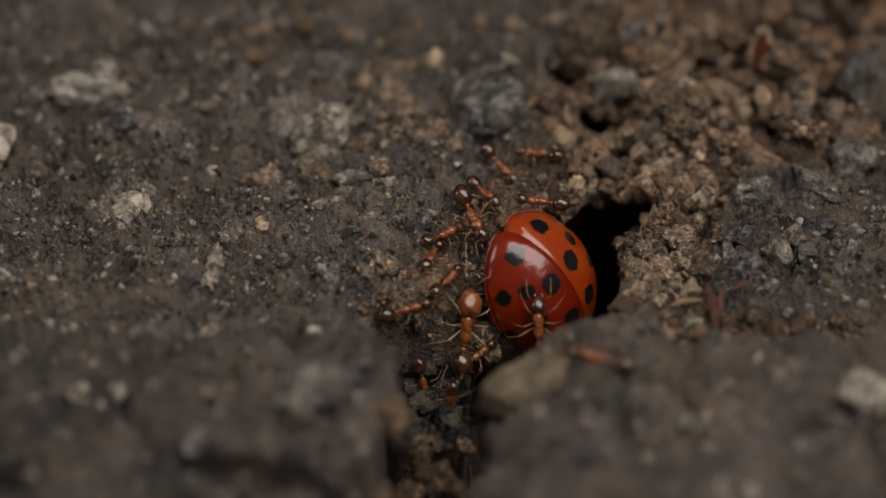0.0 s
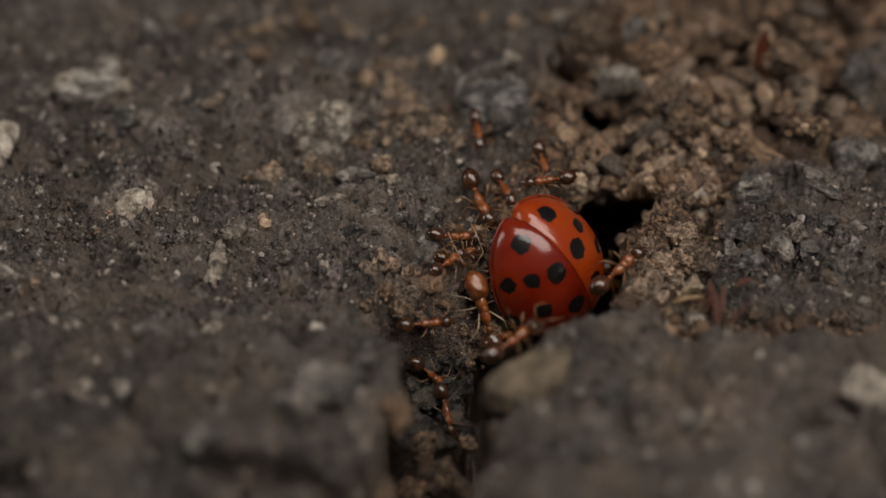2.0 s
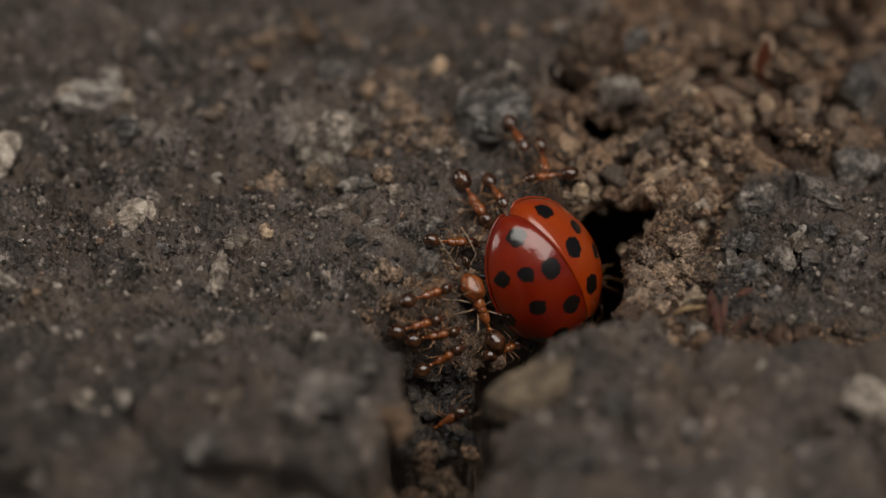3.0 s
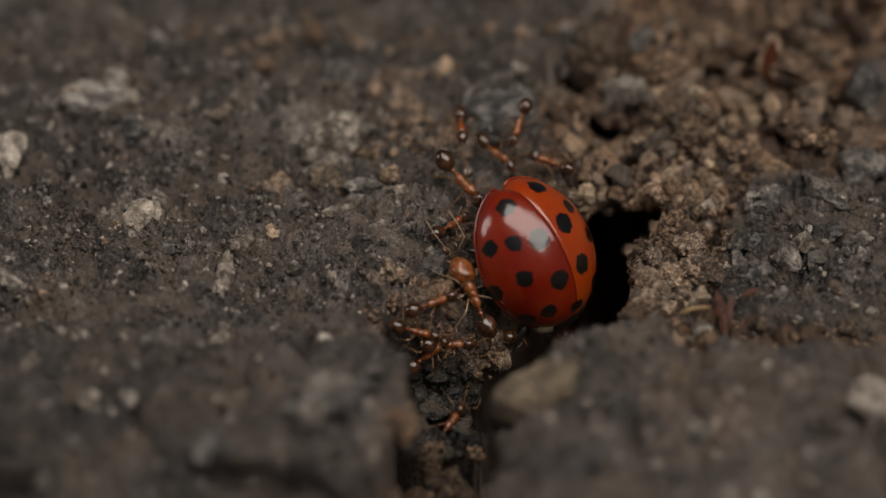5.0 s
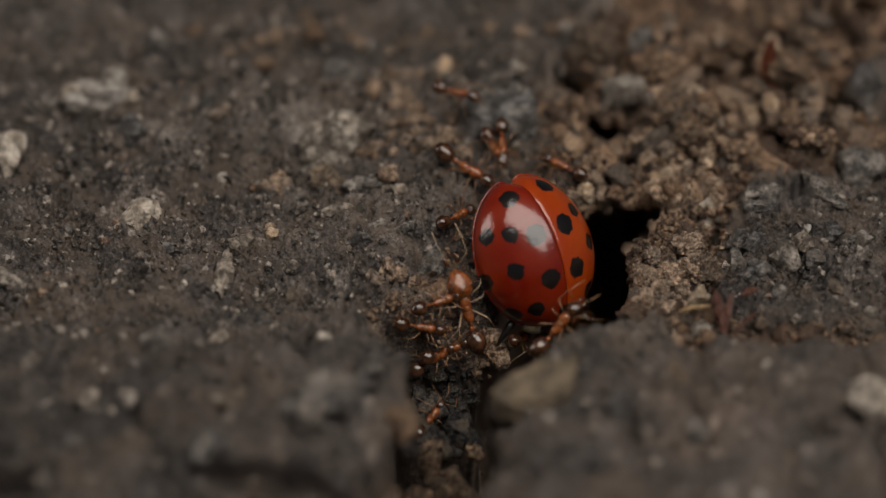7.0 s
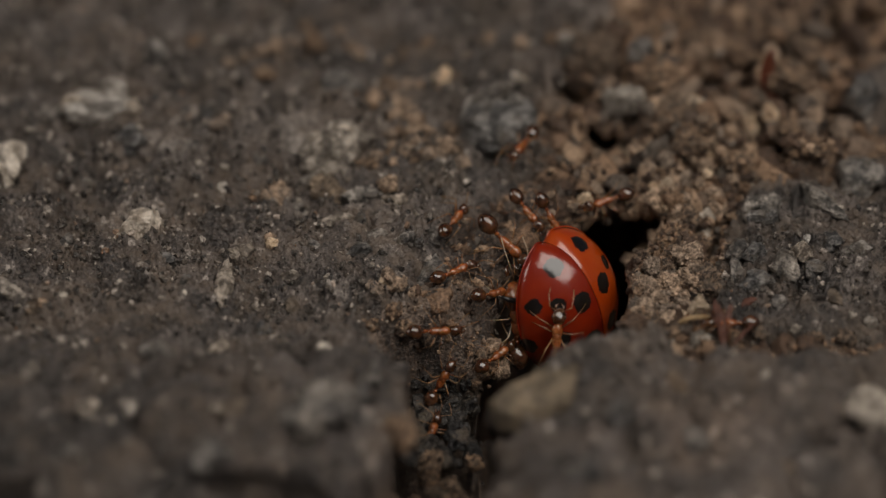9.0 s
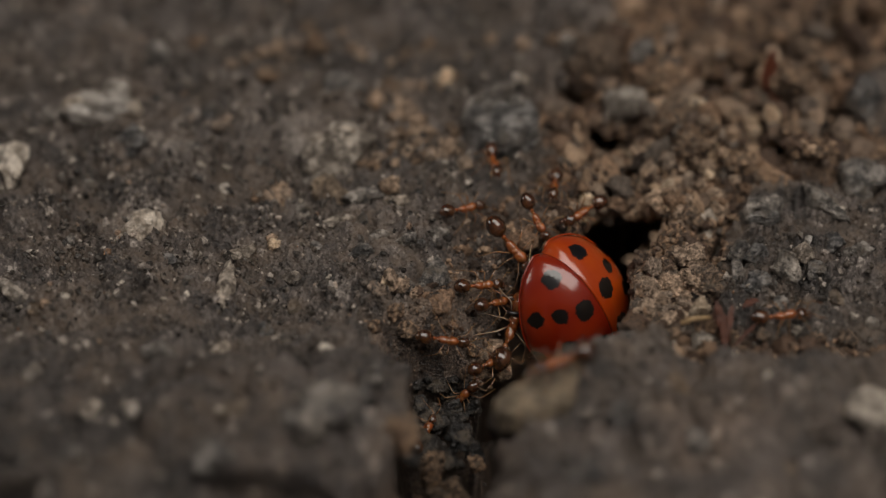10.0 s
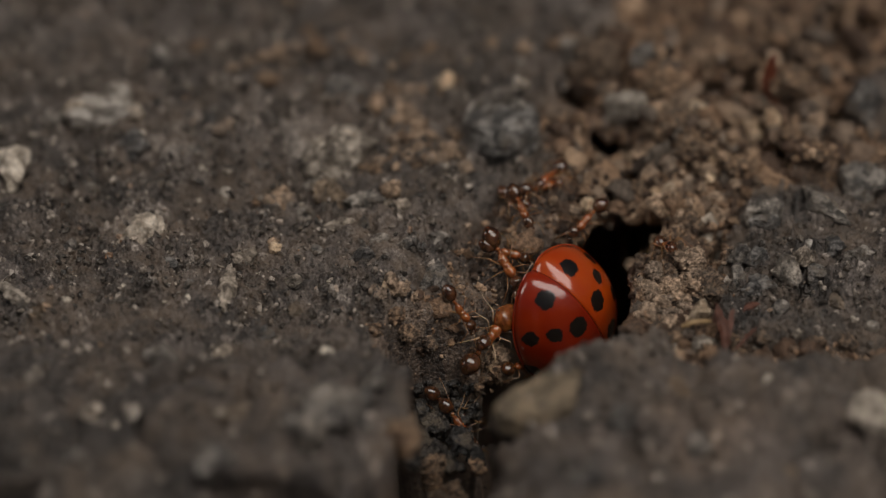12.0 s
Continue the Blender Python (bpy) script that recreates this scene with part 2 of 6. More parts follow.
def ground_material():
    m, n, l, p = material("asphalt_and_soil")
    soil = n.new("ShaderNodeAttribute")
    soil.attribute_name = "soil"
    tone = n.new("ShaderNodeAttribute")
    tone.attribute_name = "tone"
    speck = noise_node(n, l, 0.25, 5, 0.7)
    patch = noise_node(n, l, 3.5, 3, 0.6)
    sand = noise_node(n, l, 0.1, 3, 0.6)
    fleck = value_node(n, l, "MULTIPLY", value_node(n, l, "SUBTRACT", sand, 0.5), 1.5)
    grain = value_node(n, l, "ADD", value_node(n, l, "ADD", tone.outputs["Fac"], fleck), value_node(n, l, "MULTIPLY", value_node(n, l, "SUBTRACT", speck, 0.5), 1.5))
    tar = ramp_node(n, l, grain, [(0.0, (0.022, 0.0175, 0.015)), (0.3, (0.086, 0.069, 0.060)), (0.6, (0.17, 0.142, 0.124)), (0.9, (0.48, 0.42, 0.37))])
    dust = ramp_node(n, l, patch, [(0.42, (0, 0, 0)), (0.58, (0.7, 0.7, 0.7))])
    powder = ramp_node(n, l, noise_node(n, l, 0.9, 5, 0.7), [(0.4, (0.25, 0.25, 0.25)), (0.6, (1, 1, 1))])
    dust = mix_node(n, l, 1.0, dust, powder, "MULTIPLY")
    tar = mix_node(n, l, dust, tar, (0.148, 0.106, 0.074))
    earth = ramp_node(n, l, grain, [(0.05, (0.027, 0.016, 0.01)), (0.45, (0.15, 0.092, 0.056)), (0.95, (0.45, 0.305, 0.195))])
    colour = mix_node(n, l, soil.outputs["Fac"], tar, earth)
    l.new(colour, p.inputs["Base Color"])
    p.inputs["Specular IOR Level"].default_value = 0.75
    l.new(value_node(n, l, "ADD", value_node(n, l, "MULTIPLY", speck, 0.9), 0.08), p.inputs["Roughness"])
    bump_node(n, l, p, noise_node(n, l, 0.18, 2.5, 0.75), 0.25, 1.0)
    return m


def stone_material(name, dark, light, shine=0.5, size=0.6, soiled=0.75):
    m, n, l, p = material(name)
    info = n.new("ShaderNodeObjectInfo")
    where = n.new("ShaderNodeNewGeometry").outputs["Position"]
    vein = noise_node(n, l, size, 6, 0.7, where)
    c = ramp_node(n, l, vein, [(0.38, tuple(v * 0.6 for v in dark)), (0.46, dark), (0.54, tuple((a + b) / 2 for a, b in zip(dark, light))), (0.62, light)])
    grey = ramp_node(n, l, info.outputs["Random"], [(0.0, (0.70, 0.70, 0.70)), (0.5, (1.0, 0.95, 0.88)), (1.0, (1.2, 1.1, 0.98))])
    c = mix_node(n, l, 1.0, c, grey, "MULTIPLY")
    dirt = ramp_node(n, l, noise_node(n, l, size * 1.8, 4, 0.7, where), [(0.52, (0, 0, 0)), (0.62, (soiled, soiled, soiled))])
    c = mix_node(n, l, dirt, c, (0.12, 0.096, 0.072))
    l.new(c, p.inputs["Base Color"])
    p.inputs["Roughness"].default_value = shine
    bump_node(n, l, p, noise_node(n, l, size * 0.45, 3, 0.75, where), size * 0.5, 1.0)
    return m


def plain_material(name, colour, roughness=0.4, size=0.3, spread=0.35, coat=0.0, through_light=0.0, deep=0.01):
    m, n, l, p = material(name)
    f = noise_node(n, l, size, 4, 0.6)
    c = ramp_node(n, l, f, [(0.3, tuple(v * (1 - spread) for v in colour)), (0.7, tuple(min(1, v * (1 + spread)) for v in colour))])
    l.new(c, p.inputs["Base Color"])
    p.inputs["Roughness"].default_value = roughness
    p.inputs["Coat Weight"].default_value = coat
    p.inputs["Coat Roughness"].default_value = 0.05
    if through_light:
        p.inputs["Subsurface Weight"].default_value = through_light
        p.inputs["Subsurface Radius"].default_value = (1.0, 0.45, 0.15)
        p.inputs["Subsurface Scale"].default_value = 0.25 * MM
    bump_node(n, l, p, noise_node(n, l, size * 0.3, 3, 0.6), deep, 0.6)
    return m


def elytron_material(name, base, rim):
    """Glossy wing case: red to orange with nine black spots on either side, by their places on the case."""
    m, n, l, p = material(name)
    co = n.new("ShaderNodeTexCoord").outputs["Object"]
    sep = n.new("ShaderNodeSeparateXYZ")
    l.new(co, sep.inputs[0])
    flip = n.new("ShaderNodeCombineXYZ")
    l.new(value_node(n, l, "ABSOLUTE", sep.outputs[0]), flip.inputs[0])
    l.new(sep.outputs[1], flip.inputs[1])
    l.new(sep.outputs[2], flip.inputs[2])
    wob = n.new("ShaderNodeTexNoise")
    wob.inputs["Scale"].default_value, wob.inputs["Detail"].default_value = 3000.0, 2.0
    l.new(co, wob.inputs["Vector"])
    wobble = value_node(n, l, "MULTIPLY", value_node(n, l, "SUBTRACT", wob.outputs["Fac"], 0.5), 0.34 * MM)
    least = None
    for spot, r in (((0.97, -2.68, 1.18), 0.42), ((2.39, -1.40, 0.77), 0.38), ((1.71, -1.26, 1.62), 0.36), ((0.76, -0.89, 2.14), 0.47),
                    ((2.02, 0.33, 1.62), 0.38), ((2.80, 0.45, 0.25), 0.42), ((0.71, 1.13, 2.10), 0.46), ((1.41, 2.26, 1.31), 0.38),
                    ((2.14, 2.20, 0.48), 0.40), ((0.1, 2.75, 1.35), 0.3)):
        d = n.new("ShaderNodeVectorMath")
        d.operation = "DISTANCE"
        l.new(flip.outputs[0], d.inputs[0])
        d.inputs[1].default_value = tuple(v * MM for v in spot)
        edge = value_node(n, l, "SUBTRACT", d.outputs["Value"], r * MM)
        least = edge if least is None else value_node(n, l, "MINIMUM", least, edge)
    least = value_node(n, l, "ADD", least, wobble)
    mark = n.new("ShaderNodeMapRange")
    mark.inputs["From Min"].default_value, mark.inputs["From Max"].default_value = -0.035 * MM, 0.035 * MM
    l.new(least, mark.inputs["Value"])
    tint = ramp_node(n, l, noise_node(n, l, 1.6, 3, 0.5), [(0.3, base), (0.7, rim)])
    colour = mix_node(n, l, mark.outputs[0], (0.008, 0.006, 0.005), tint)
    l.new(colour, p.inputs["Base Color"])
    p.inputs["Roughness"].default_value = 0.4
    p.inputs["Specular IOR Level"].default_value = 0.22
    p.inputs["Coat Weight"].default_value, p.inputs["Coat Roughness"].default_value = 1.0, 0.09
    p.inputs["Coat IOR"].default_value = 1.66
    l.new(value_node(n, l, "ADD", value_node(n, l, "MULTIPLY", noise_node(n, l, 0.25, 4, 0.7), 0.26), -0.03), p.inputs["Coat Roughness"])
    pores = n.new("ShaderNodeBump")
    pores.inputs["Strength"].default_value, pores.inputs["Distance"].default_value = 1.0, 0.03 * MM
    l.new(noise_node(n, l, 0.55, 4, 0.55), pores.inputs["Height"])
    l.new(pores.outputs[0], p.inputs["Coat Normal"])
    p.inputs["Subsurface Weight"].default_value = 0.08
    p.inputs["Subsurface Radius"].default_value = (1.0, 0.3, 0.08)
    p.inputs["Subsurface Scale"].default_value = 0.2 * MM
    bump_node(n, l, p, noise_node(n, l, 0.45, 4, 0.6), 0.02, 1.0)
    return m


GROUND = ground_material()
QUARTZ = stone_material("pale_quartz", (0.38, 0.335, 0.29), (0.86, 0.81, 0.755), 0.3, 0.5, 0.5)
BASALT = stone_material("grey_basalt", (0.05, 0.048, 0.048), (0.31, 0.295, 0.285), 0.38, 0.4)
GREYBROWN = stone_material("grey_brown_chert", (0.14, 0.122, 0.106), (0.56, 0.51, 0.46), 0.32, 0.5, 0.6)
SLATE = stone_material("grey_slate", (0.085, 0.080, 0.076), (0.42, 0.395, 0.375), 0.38, 0.7, 0.5)
BROWNSTONE = stone_material("brown_chert", (0.12, 0.09, 0.066), (0.31, 0.242, 0.18), 0.5, 0.5)
DULL_CHERT = stone_material("dull_brown_chert", (0.175, 0.135, 0.09), (0.42, 0.32, 0.215), 0.6, 0.9, 0.4)
CRUMB = stone_material("soil_crumb", (0.06, 0.038, 0.026), (0.42, 0.292, 0.197), 0.7, 0.22)
TAN = stone_material("tan_crumb", (0.19, 0.14, 0.103), (0.61, 0.47, 0.365), 0.65, 0.22, 0.35)
PALE_TAN = stone_material("pale_tan_crumb", (0.48, 0.365, 0.26), (0.84, 0.70, 0.54), 0.35, 0.35, 0.1)
# dark stone made near-black, so that its colour carries the crack's shade
SHADE_DARK_PEBBLE = stone_material("dark_pebble", (0.016, 0.015, 0.015), (0.07, 0.066, 0.064), 0.25, 0.5)
# one shell colour twice: shaded red and lit orange, light put in the colour
RED_SHADED_CASE = elytron_material("red_shaded_wing_case", (0.175, 0.008, 0.001), (0.25, 0.020, 0.0015))
ORANGE_LIT_CASE = elytron_material("orange_lit_wing_case", (0.355, 0.038, 0.002), (0.42, 0.060, 0.003))
BLACK_SHELL = plain_material("black_shell", (0.012, 0.010, 0.009), 0.3, 0.3, 0.3, 0.4)
IVORY = plain_material("ivory_shell", (0.3, 0.24, 0.16), 0.35, 0.4, 0.2, 0.4)
AMBER = plain_material("amber_shell", (0.25, 0.076, 0.02), 0.22, 0.22, 0.6, 0.7, 0.45, 0.03)
DARK_AMBER = plain_material("dark_amber_shell", (0.07, 0.029, 0.013), 0.12, 0.3, 0.75, 1.0, 0.3, 0.012)
LIMB = plain_material("amber_limb", (0.25, 0.135, 0.07), 0.25, 0.2, 0.4, 0.5, 0.3)
PALE_AMBER = plain_material("pale_amber_limb", (0.38, 0.27, 0.18), 0.28, 0.2, 0.3, 0.2, 0.3)
STRAW = plain_material("dry_straw", (0.3, 0.2, 0.1), 0.6, 0.3, 0.4)
HUSK = plain_material("red_brown_husk", (0.14, 0.038, 0.02), 0.4, 0.3, 0.5, 0.0, 0.0, 0.05)
RUST = plain_material("rust_brown_husk", (0.095, 0.036, 0.022), 0.45, 0.2, 0.6, 0.0, 0.0, 0.1)


# ---- building helpers ----
def mesh_from(name, verts, faces, mat, smooth=True):
    me = bpy.data.meshes.new(name)
    me.from_pydata([tuple(c * MM for c in v) for v in verts], [], faces)
    me.materials.append(mat)
    if smooth:
        me.polygons.foreach_set("use_smooth", [True] * len(me.polygons))
    me.update()
    return me


def part(name, bm, mat, parent=None, label="", smooth=True):
    """Links a bmesh, in millimetres, as one mesh object under a thing or a part."""
    bmesh.ops.scale(bm, vec=(MM, MM, MM), verts=bm.verts)
    me = bpy.data.meshes.new(name)
    bm.to_mesh(me)
    bm.free()
    me.materials.append(mat)
    if smooth:
        me.polygons.foreach_set("use_smooth", [True] * len(me.polygons))
    ob = new(name, me)
    if parent is not None:
        ob.parent = parent
    if label:
        tagged(ob, label)
    return ob


def blob(bm, centre, size, turn=(0, 0, 0), seg=16, rings=10, dent=0.0):
    """An ellipsoid added to bm."""
    m = Matrix.LocRotScale(Vector(centre), Euler([radians(a) for a in turn]), Vector(size))
    made = bmesh.ops.create_uvsphere(bm, u_segments=seg, v_segments=rings, radius=1.0, matrix=m)
    if dent:
        for v in made["verts"]:
            v.co += Vector([noise.noise(v.co * 3 + Vector((i * 9, 0, 0))) for i in range(3)]) * dent
    return made["verts"]


def tube(bm, points, radii, sides=6):
    """A limb through the points, with that radius at each."""
    points = [Vector(p) for p in points]
    rings = []
    for i, p in enumerate(points):
        d = (points[min(i + 1, len(points) - 1)] - points[max(i - 1, 0)]).normalized()
        a = d.cross(Vector((0.13, 0.31, 0.94))).normalized()
        b = d.cross(a)
        rings.append([bm.verts.new(p + (a * math.cos(k * math.tau / sides) + b * math.sin(k * math.tau / sides)) * radii[i]) for k in range(sides)])
    for r, q in zip(rings, rings[1:]):
        for k in range(sides):
            bm.faces.new((r[k], r[(k + 1) % sides], q[(k + 1) % sides], q[k]))
    bm.faces.new(rings[0][::-1])
    bm.faces.new(rings[-1])


# ---- the ground ----
def spaced(lo, hi, step, far, count):
    inner = np.arange(lo, hi + step / 2, step)
    out = np.geomspace(step * 2, far, count)
    return np.concatenate([(lo - out)[::-1], inner, hi + out])


def build_ground():
    xs = spaced(-23, 23, 0.052, 3000, 46)
    ys = spaced(-20, 18, 0.06, 3000, 46)
    gx, gy = np.meshgrid(xs, ys)
    z, soil, tone = relief(gx, gy)
    far = np.hypot(gx, gy) > 60
    z = np.where(far, np.clip(z, -1, 1), z)
    vx, vy, z = hollow(gx, gy, z)
    nx, ny = len(xs), len(ys)
    verts = np.stack([vx, vy, z], -1).reshape(-1, 3) * MM
    i = np.arange(nx * ny).reshape(ny, nx)
    quads = np.stack([i[:-1, :-1], i[:-1, 1:], i[1:, 1:], i[1:, :-1]], -1).reshape(-1, 4)
    me = bpy.data.meshes.new("ground")
    me.vertices.add(len(verts))
    me.vertices.foreach_set("co", verts.ravel())
    me.loops.add(quads.size)
    me.loops.foreach_set("vertex_index", quads.ravel().astype(np.int32))
    me.polygons.add(len(quads))
    me.polygons.foreach_set("loop_start", np.arange(0, quads.size, 4, dtype=np.int32))
    me.polygons.foreach_set("use_smooth", np.ones(len(quads), bool))
    for name, v in (("soil", soil), ("tone", tone)):
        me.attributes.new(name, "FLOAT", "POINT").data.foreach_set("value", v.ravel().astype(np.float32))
    me.update(calc_edges=True)
    me.materials.append(GROUND)
    return tagged(new("ground", me), "cracked dark grey asphalt with brown soil filling the cracks", "ground", kind="structure")


ground = build_ground()


# ---- the ladybird ----
CASE = (2.85, 3.41, 2.31)


def wing_case(side):
    """Half of the domed shell on one side of the seam, with a turned-down margin."""
    bm = bmesh.new()
    na, nr = 44, 30
    grid = []
    for i in range(nr + 1):
        row = []
        r = i / nr
        r = 1 - (1 - r) ** 1.4
        for j in range(na + 1):
            a = -math.pi / 2 + math.pi * j / na
            x, y = r * math.cos(a), r * math.sin(a)
            z = math.sqrt(max(0.0, 1 - r * r))
            notch = 1 - 0.085 * math.exp(-(x / 0.11) ** 2) * (1 if y < 0 else 0) * r ** 6
            px = max(0.012, x * CASE[0] * (1 + 0.03 * y) * (1.0 + 0.02 * math.exp(-((r - 1) / 0.03) ** 2)))
            py = y * CASE[1] * notch
            pz = z * CASE[2] - 0.045 * math.exp(-(px / 0.04) ** 2) + 0.012 * math.exp(-((px - 0.13) / 0.06) ** 2)
            row.append(bm.verts.new((side * px, py, pz)))
        grid.append(row)
    under = [bm.verts.new((v.co.x * 0.95, v.co.y * 0.95, v.co.z - 0.16)) for v in grid[-1]]
    grid.append(under)
    for a, b in zip(grid, grid[1:]):
        for j in range(na):
            q = (a[j], b[j], b[j + 1], a[j + 1])
            if len({tuple(v.co) for v in q}) >= 3:
                bm.faces.new(q if side > 0 else q[::-1])
    bmesh.ops.remove_doubles(bm, verts=bm.verts, dist=0.002)
    return bm


def build_ladybird():
    bug = tagged(new("ladybird"), "glossy red ladybird with black spots head-down in the crack", "ladybird")
    bug.empty_display_size = 0.001
    for side, mat, label in ((1, RED_SHADED_CASE, "red spotted wing case in a shaded tone"), (-1, ORANGE_LIT_CASE, "orange-red spotted wing case in a lit tone")):
        case = part("wing_case", wing_case(side), mat, bug, label)
        bm = bmesh.new()
        edge = []
        for j in range(61):
            a = -math.pi / 2 + 0.06 + (math.pi - 0.12) * j / 60
            edge.append((side * 1.025 * CASE[0] * math.cos(a), 1.008 * CASE[1] * math.sin(a) * (1 - 0.085 * math.exp(-(math.cos(a) / 0.11) ** 2) * (a < 0)), 0.02))
        tube(bm, edge, [0.032] * 61, 8)
        part("margin", bm, mat, case, "thin turned-up shiny margin")
    bm = bmesh.new()
    blob(bm, (0, 0.05, -0.05), (2.5, 3.1, 0.55), seg=24, rings=12)
    part("abdomen", bm, BLACK_SHELL, bug, "black underside")
    bm = bmesh.new()
    blob(bm, (0, 2.95, -0.05), (1.6, 0.75, 0.6), (-40, 0, 0), 24, 14)
    part("pronotum", bm, IVORY, bug, "ivory shield behind the head")
    bm = bmesh.new()
    blob(bm, (0, 3.02, 0.02), (1.25, 0.74, 0.6), (-40, 0, 0), 20, 12)
    part("pronotum_marking", bm, BLACK_SHELL, bug, "black marking on the shield")
    bm = bmesh.new()
    blob(bm, (0, 3.3, -0.55), (0.7, 0.5, 0.45), (-40, 0, 0), 20, 12)
    part("head", bm, BLACK_SHELL, bug, "small black head")
    for s in (1, -1):
        for k, (y, out, fwd) in enumerate(((2.3, 0.8, 0.9), (0.9, 0.75, 0.1), (-0.7, 0.7, -0.7))):
            bm = bmesh.new()
            tube(bm, [(s * 1.1, y, -0.45), (s * (1.5 + out * 0.6), y + fwd * 0.5, -0.35), (s * (1.6 + out), y + fwd, -0.75), (s * (1.7 + out * 1.1), y + fwd * 1.3, -0.95)],
                 [0.16, 0.18, 0.12, 0.07], 8)
            part("leg", bm, BLACK_SHELL, bug)
        bm = bmesh.new()
        tube(bm, [(s * 0.4, 3.6, -0.7), (s * 0.7, 3.8, -0.8), (s * 0.85, 3.9, -0.9)], [0.05, 0.05, 0.09])
        part("antenna", bm, BLACK_SHELL, bug)
    return bug


ladybird = build_ladybird()


# ---- ants ----
ANT = 1.2


def body_part(name, bm, mat, parent, label=""):
    bmesh.ops.scale(bm, vec=(ANT, ANT, ANT), verts=bm.verts)
    return part(name, bm, mat, parent, label)


def build_ant(big_head=False):
    """An ant 2.5 mm long that looks along +y, its feet at z = 0, its legs hinged at the hips."""
    ant = tagged(new("ant"), "small amber ant with a dark glossy abdomen", "ant", "ants round the ladybird")
    ant.empty_display_size = 0.0005
    k = 1.55 if big_head else 1.0
    limb = PALE_AMBER if big_head else LIMB
    bm = bmesh.new()
    blob(bm, (0, 0.22, 0.46), (0.17, 0.22, 0.17), (8, 0, 0), 18, 12, 0.025)
    blob(bm, (0, -0.09, 0.43), (0.15, 0.27, 0.15), (-6, 0, 0), 18, 12, 0.035)
    blob(bm, (0, 0.07, 0.48), (0.14, 0.16, 0.13), (0, 0, 0), 14, 8, 0.03)
    body_part("thorax", bm, AMBER, ant, "amber thorax")
    bm = bmesh.new()
    blob(bm, (0, -0.36, 0.42), (0.06, 0.10, 0.10), (0, 0, 0), 12, 8)
    blob(bm, (0, -0.50, 0.42), (0.075, 0.08, 0.09), (0, 0, 0), 12, 8)
    body_part("waist", bm, AMBER, ant)
    bm = bmesh.new()
    blob(bm, (0, -0.88, 0.46), (0.28, 0.35, 0.27), (-8, 0, 0), 28, 28)
    for v in bm.verts:
        ring = 1 - 0.025 * (1 - abs(((v.co.y + 1.23) * 5.2) % 1 * 2 - 1)) ** 2
        v.co.x, v.co.z = v.co.x * ring, 0.46 + (v.co.z - 0.46) * ring
        if v.co.y < -0.90:
            f = 1 - 0.35 * ((-0.90 - v.co.y) / 0.38) ** 2
            v.co.x *= f
    gaster = body_part("abdomen", bm, DARK_AMBER, ant, "dark brown glossy abdomen")
    bm = bmesh.new()
    blob(bm, (0, 0.62 + 0.1 * (k - 1), 0.47), (0.21 * k, 0.27 * k, 0.18 * k), (-14, 0, 0), 22, 16, 0.03)
    for v in bm.verts:
        if v.co.y > 0.62 + 0.1 * k:
            v.co.x *= 1 - 0.22 * (v.co.y - 0.62 - 0.1 * k) / (0.2 * k)
        elif v.co.y < 0.5:
            v.co.y += 0.07 * math.exp(-(v.co.x / (0.08 * k)) ** 2)
    head = body_part("head", bm, AMBER if big_head else DARK_AMBER, ant, "large amber head" if big_head else "brown glossy head")
    for s in (1, -1):
        bm = bmesh.new()
        tube(bm, [(s * 0.09 * k, 0.80 * k, 0.40), (s * 0.12 * k, 0.92 * k, 0.37), (s * 0.03, 1.0 * k, 0.35)], [0.05 * k, 0.04 * k, 0.012], 6)
        body_part("jaw", bm, DARK_AMBER, head)
        bm = bmesh.new()
        blob(bm, (s * 0.19 * k, 0.62 + 0.12 * (k - 1), 0.53), (0.035, 0.045, 0.045), seg=8, rings=6)
        body_part("eye", bm, BLACK_SHELL, head)
        bm = bmesh.new()
        tube(bm, [(s * 0.07, 0.78 * k, 0.55), (s * 0.32, 0.96 * k, 0.78), (s * 0.36, 1.25 * k, 0.62), (s * 0.34, 1.45 * k, 0.48)], [0.016, 0.013, 0.014, 0.022], 5)
        body_part("antenna", bm, limb, head)
        for y, fwd in ((0.28, 0.55), (0.14, 0.05), (0.0, -0.65)):
            bm = bmesh.new()
            tube(bm, [(0, 0, 0), (s * 0.30, fwd * 0.45, 0.26), (s * 0.36, fwd * 0.55, 0.26), (s * 0.60, fwd * 0.95, -0.14), (s * 0.72, fwd * 1.25, -0.36)],
                 [0.021, 0.024, 0.016, 0.010, 0.006], 5)
            leg = body_part("leg", bm, limb, ant)
            leg.location = Vector((s * 0.1, y, 0.38)) * (ANT * MM)
    return ant


GRANITE = stone_material("speckled_granite", (0.12, 0.11, 0.10), (0.80, 0.74, 0.67), 0.45, 0.22, 0.5)


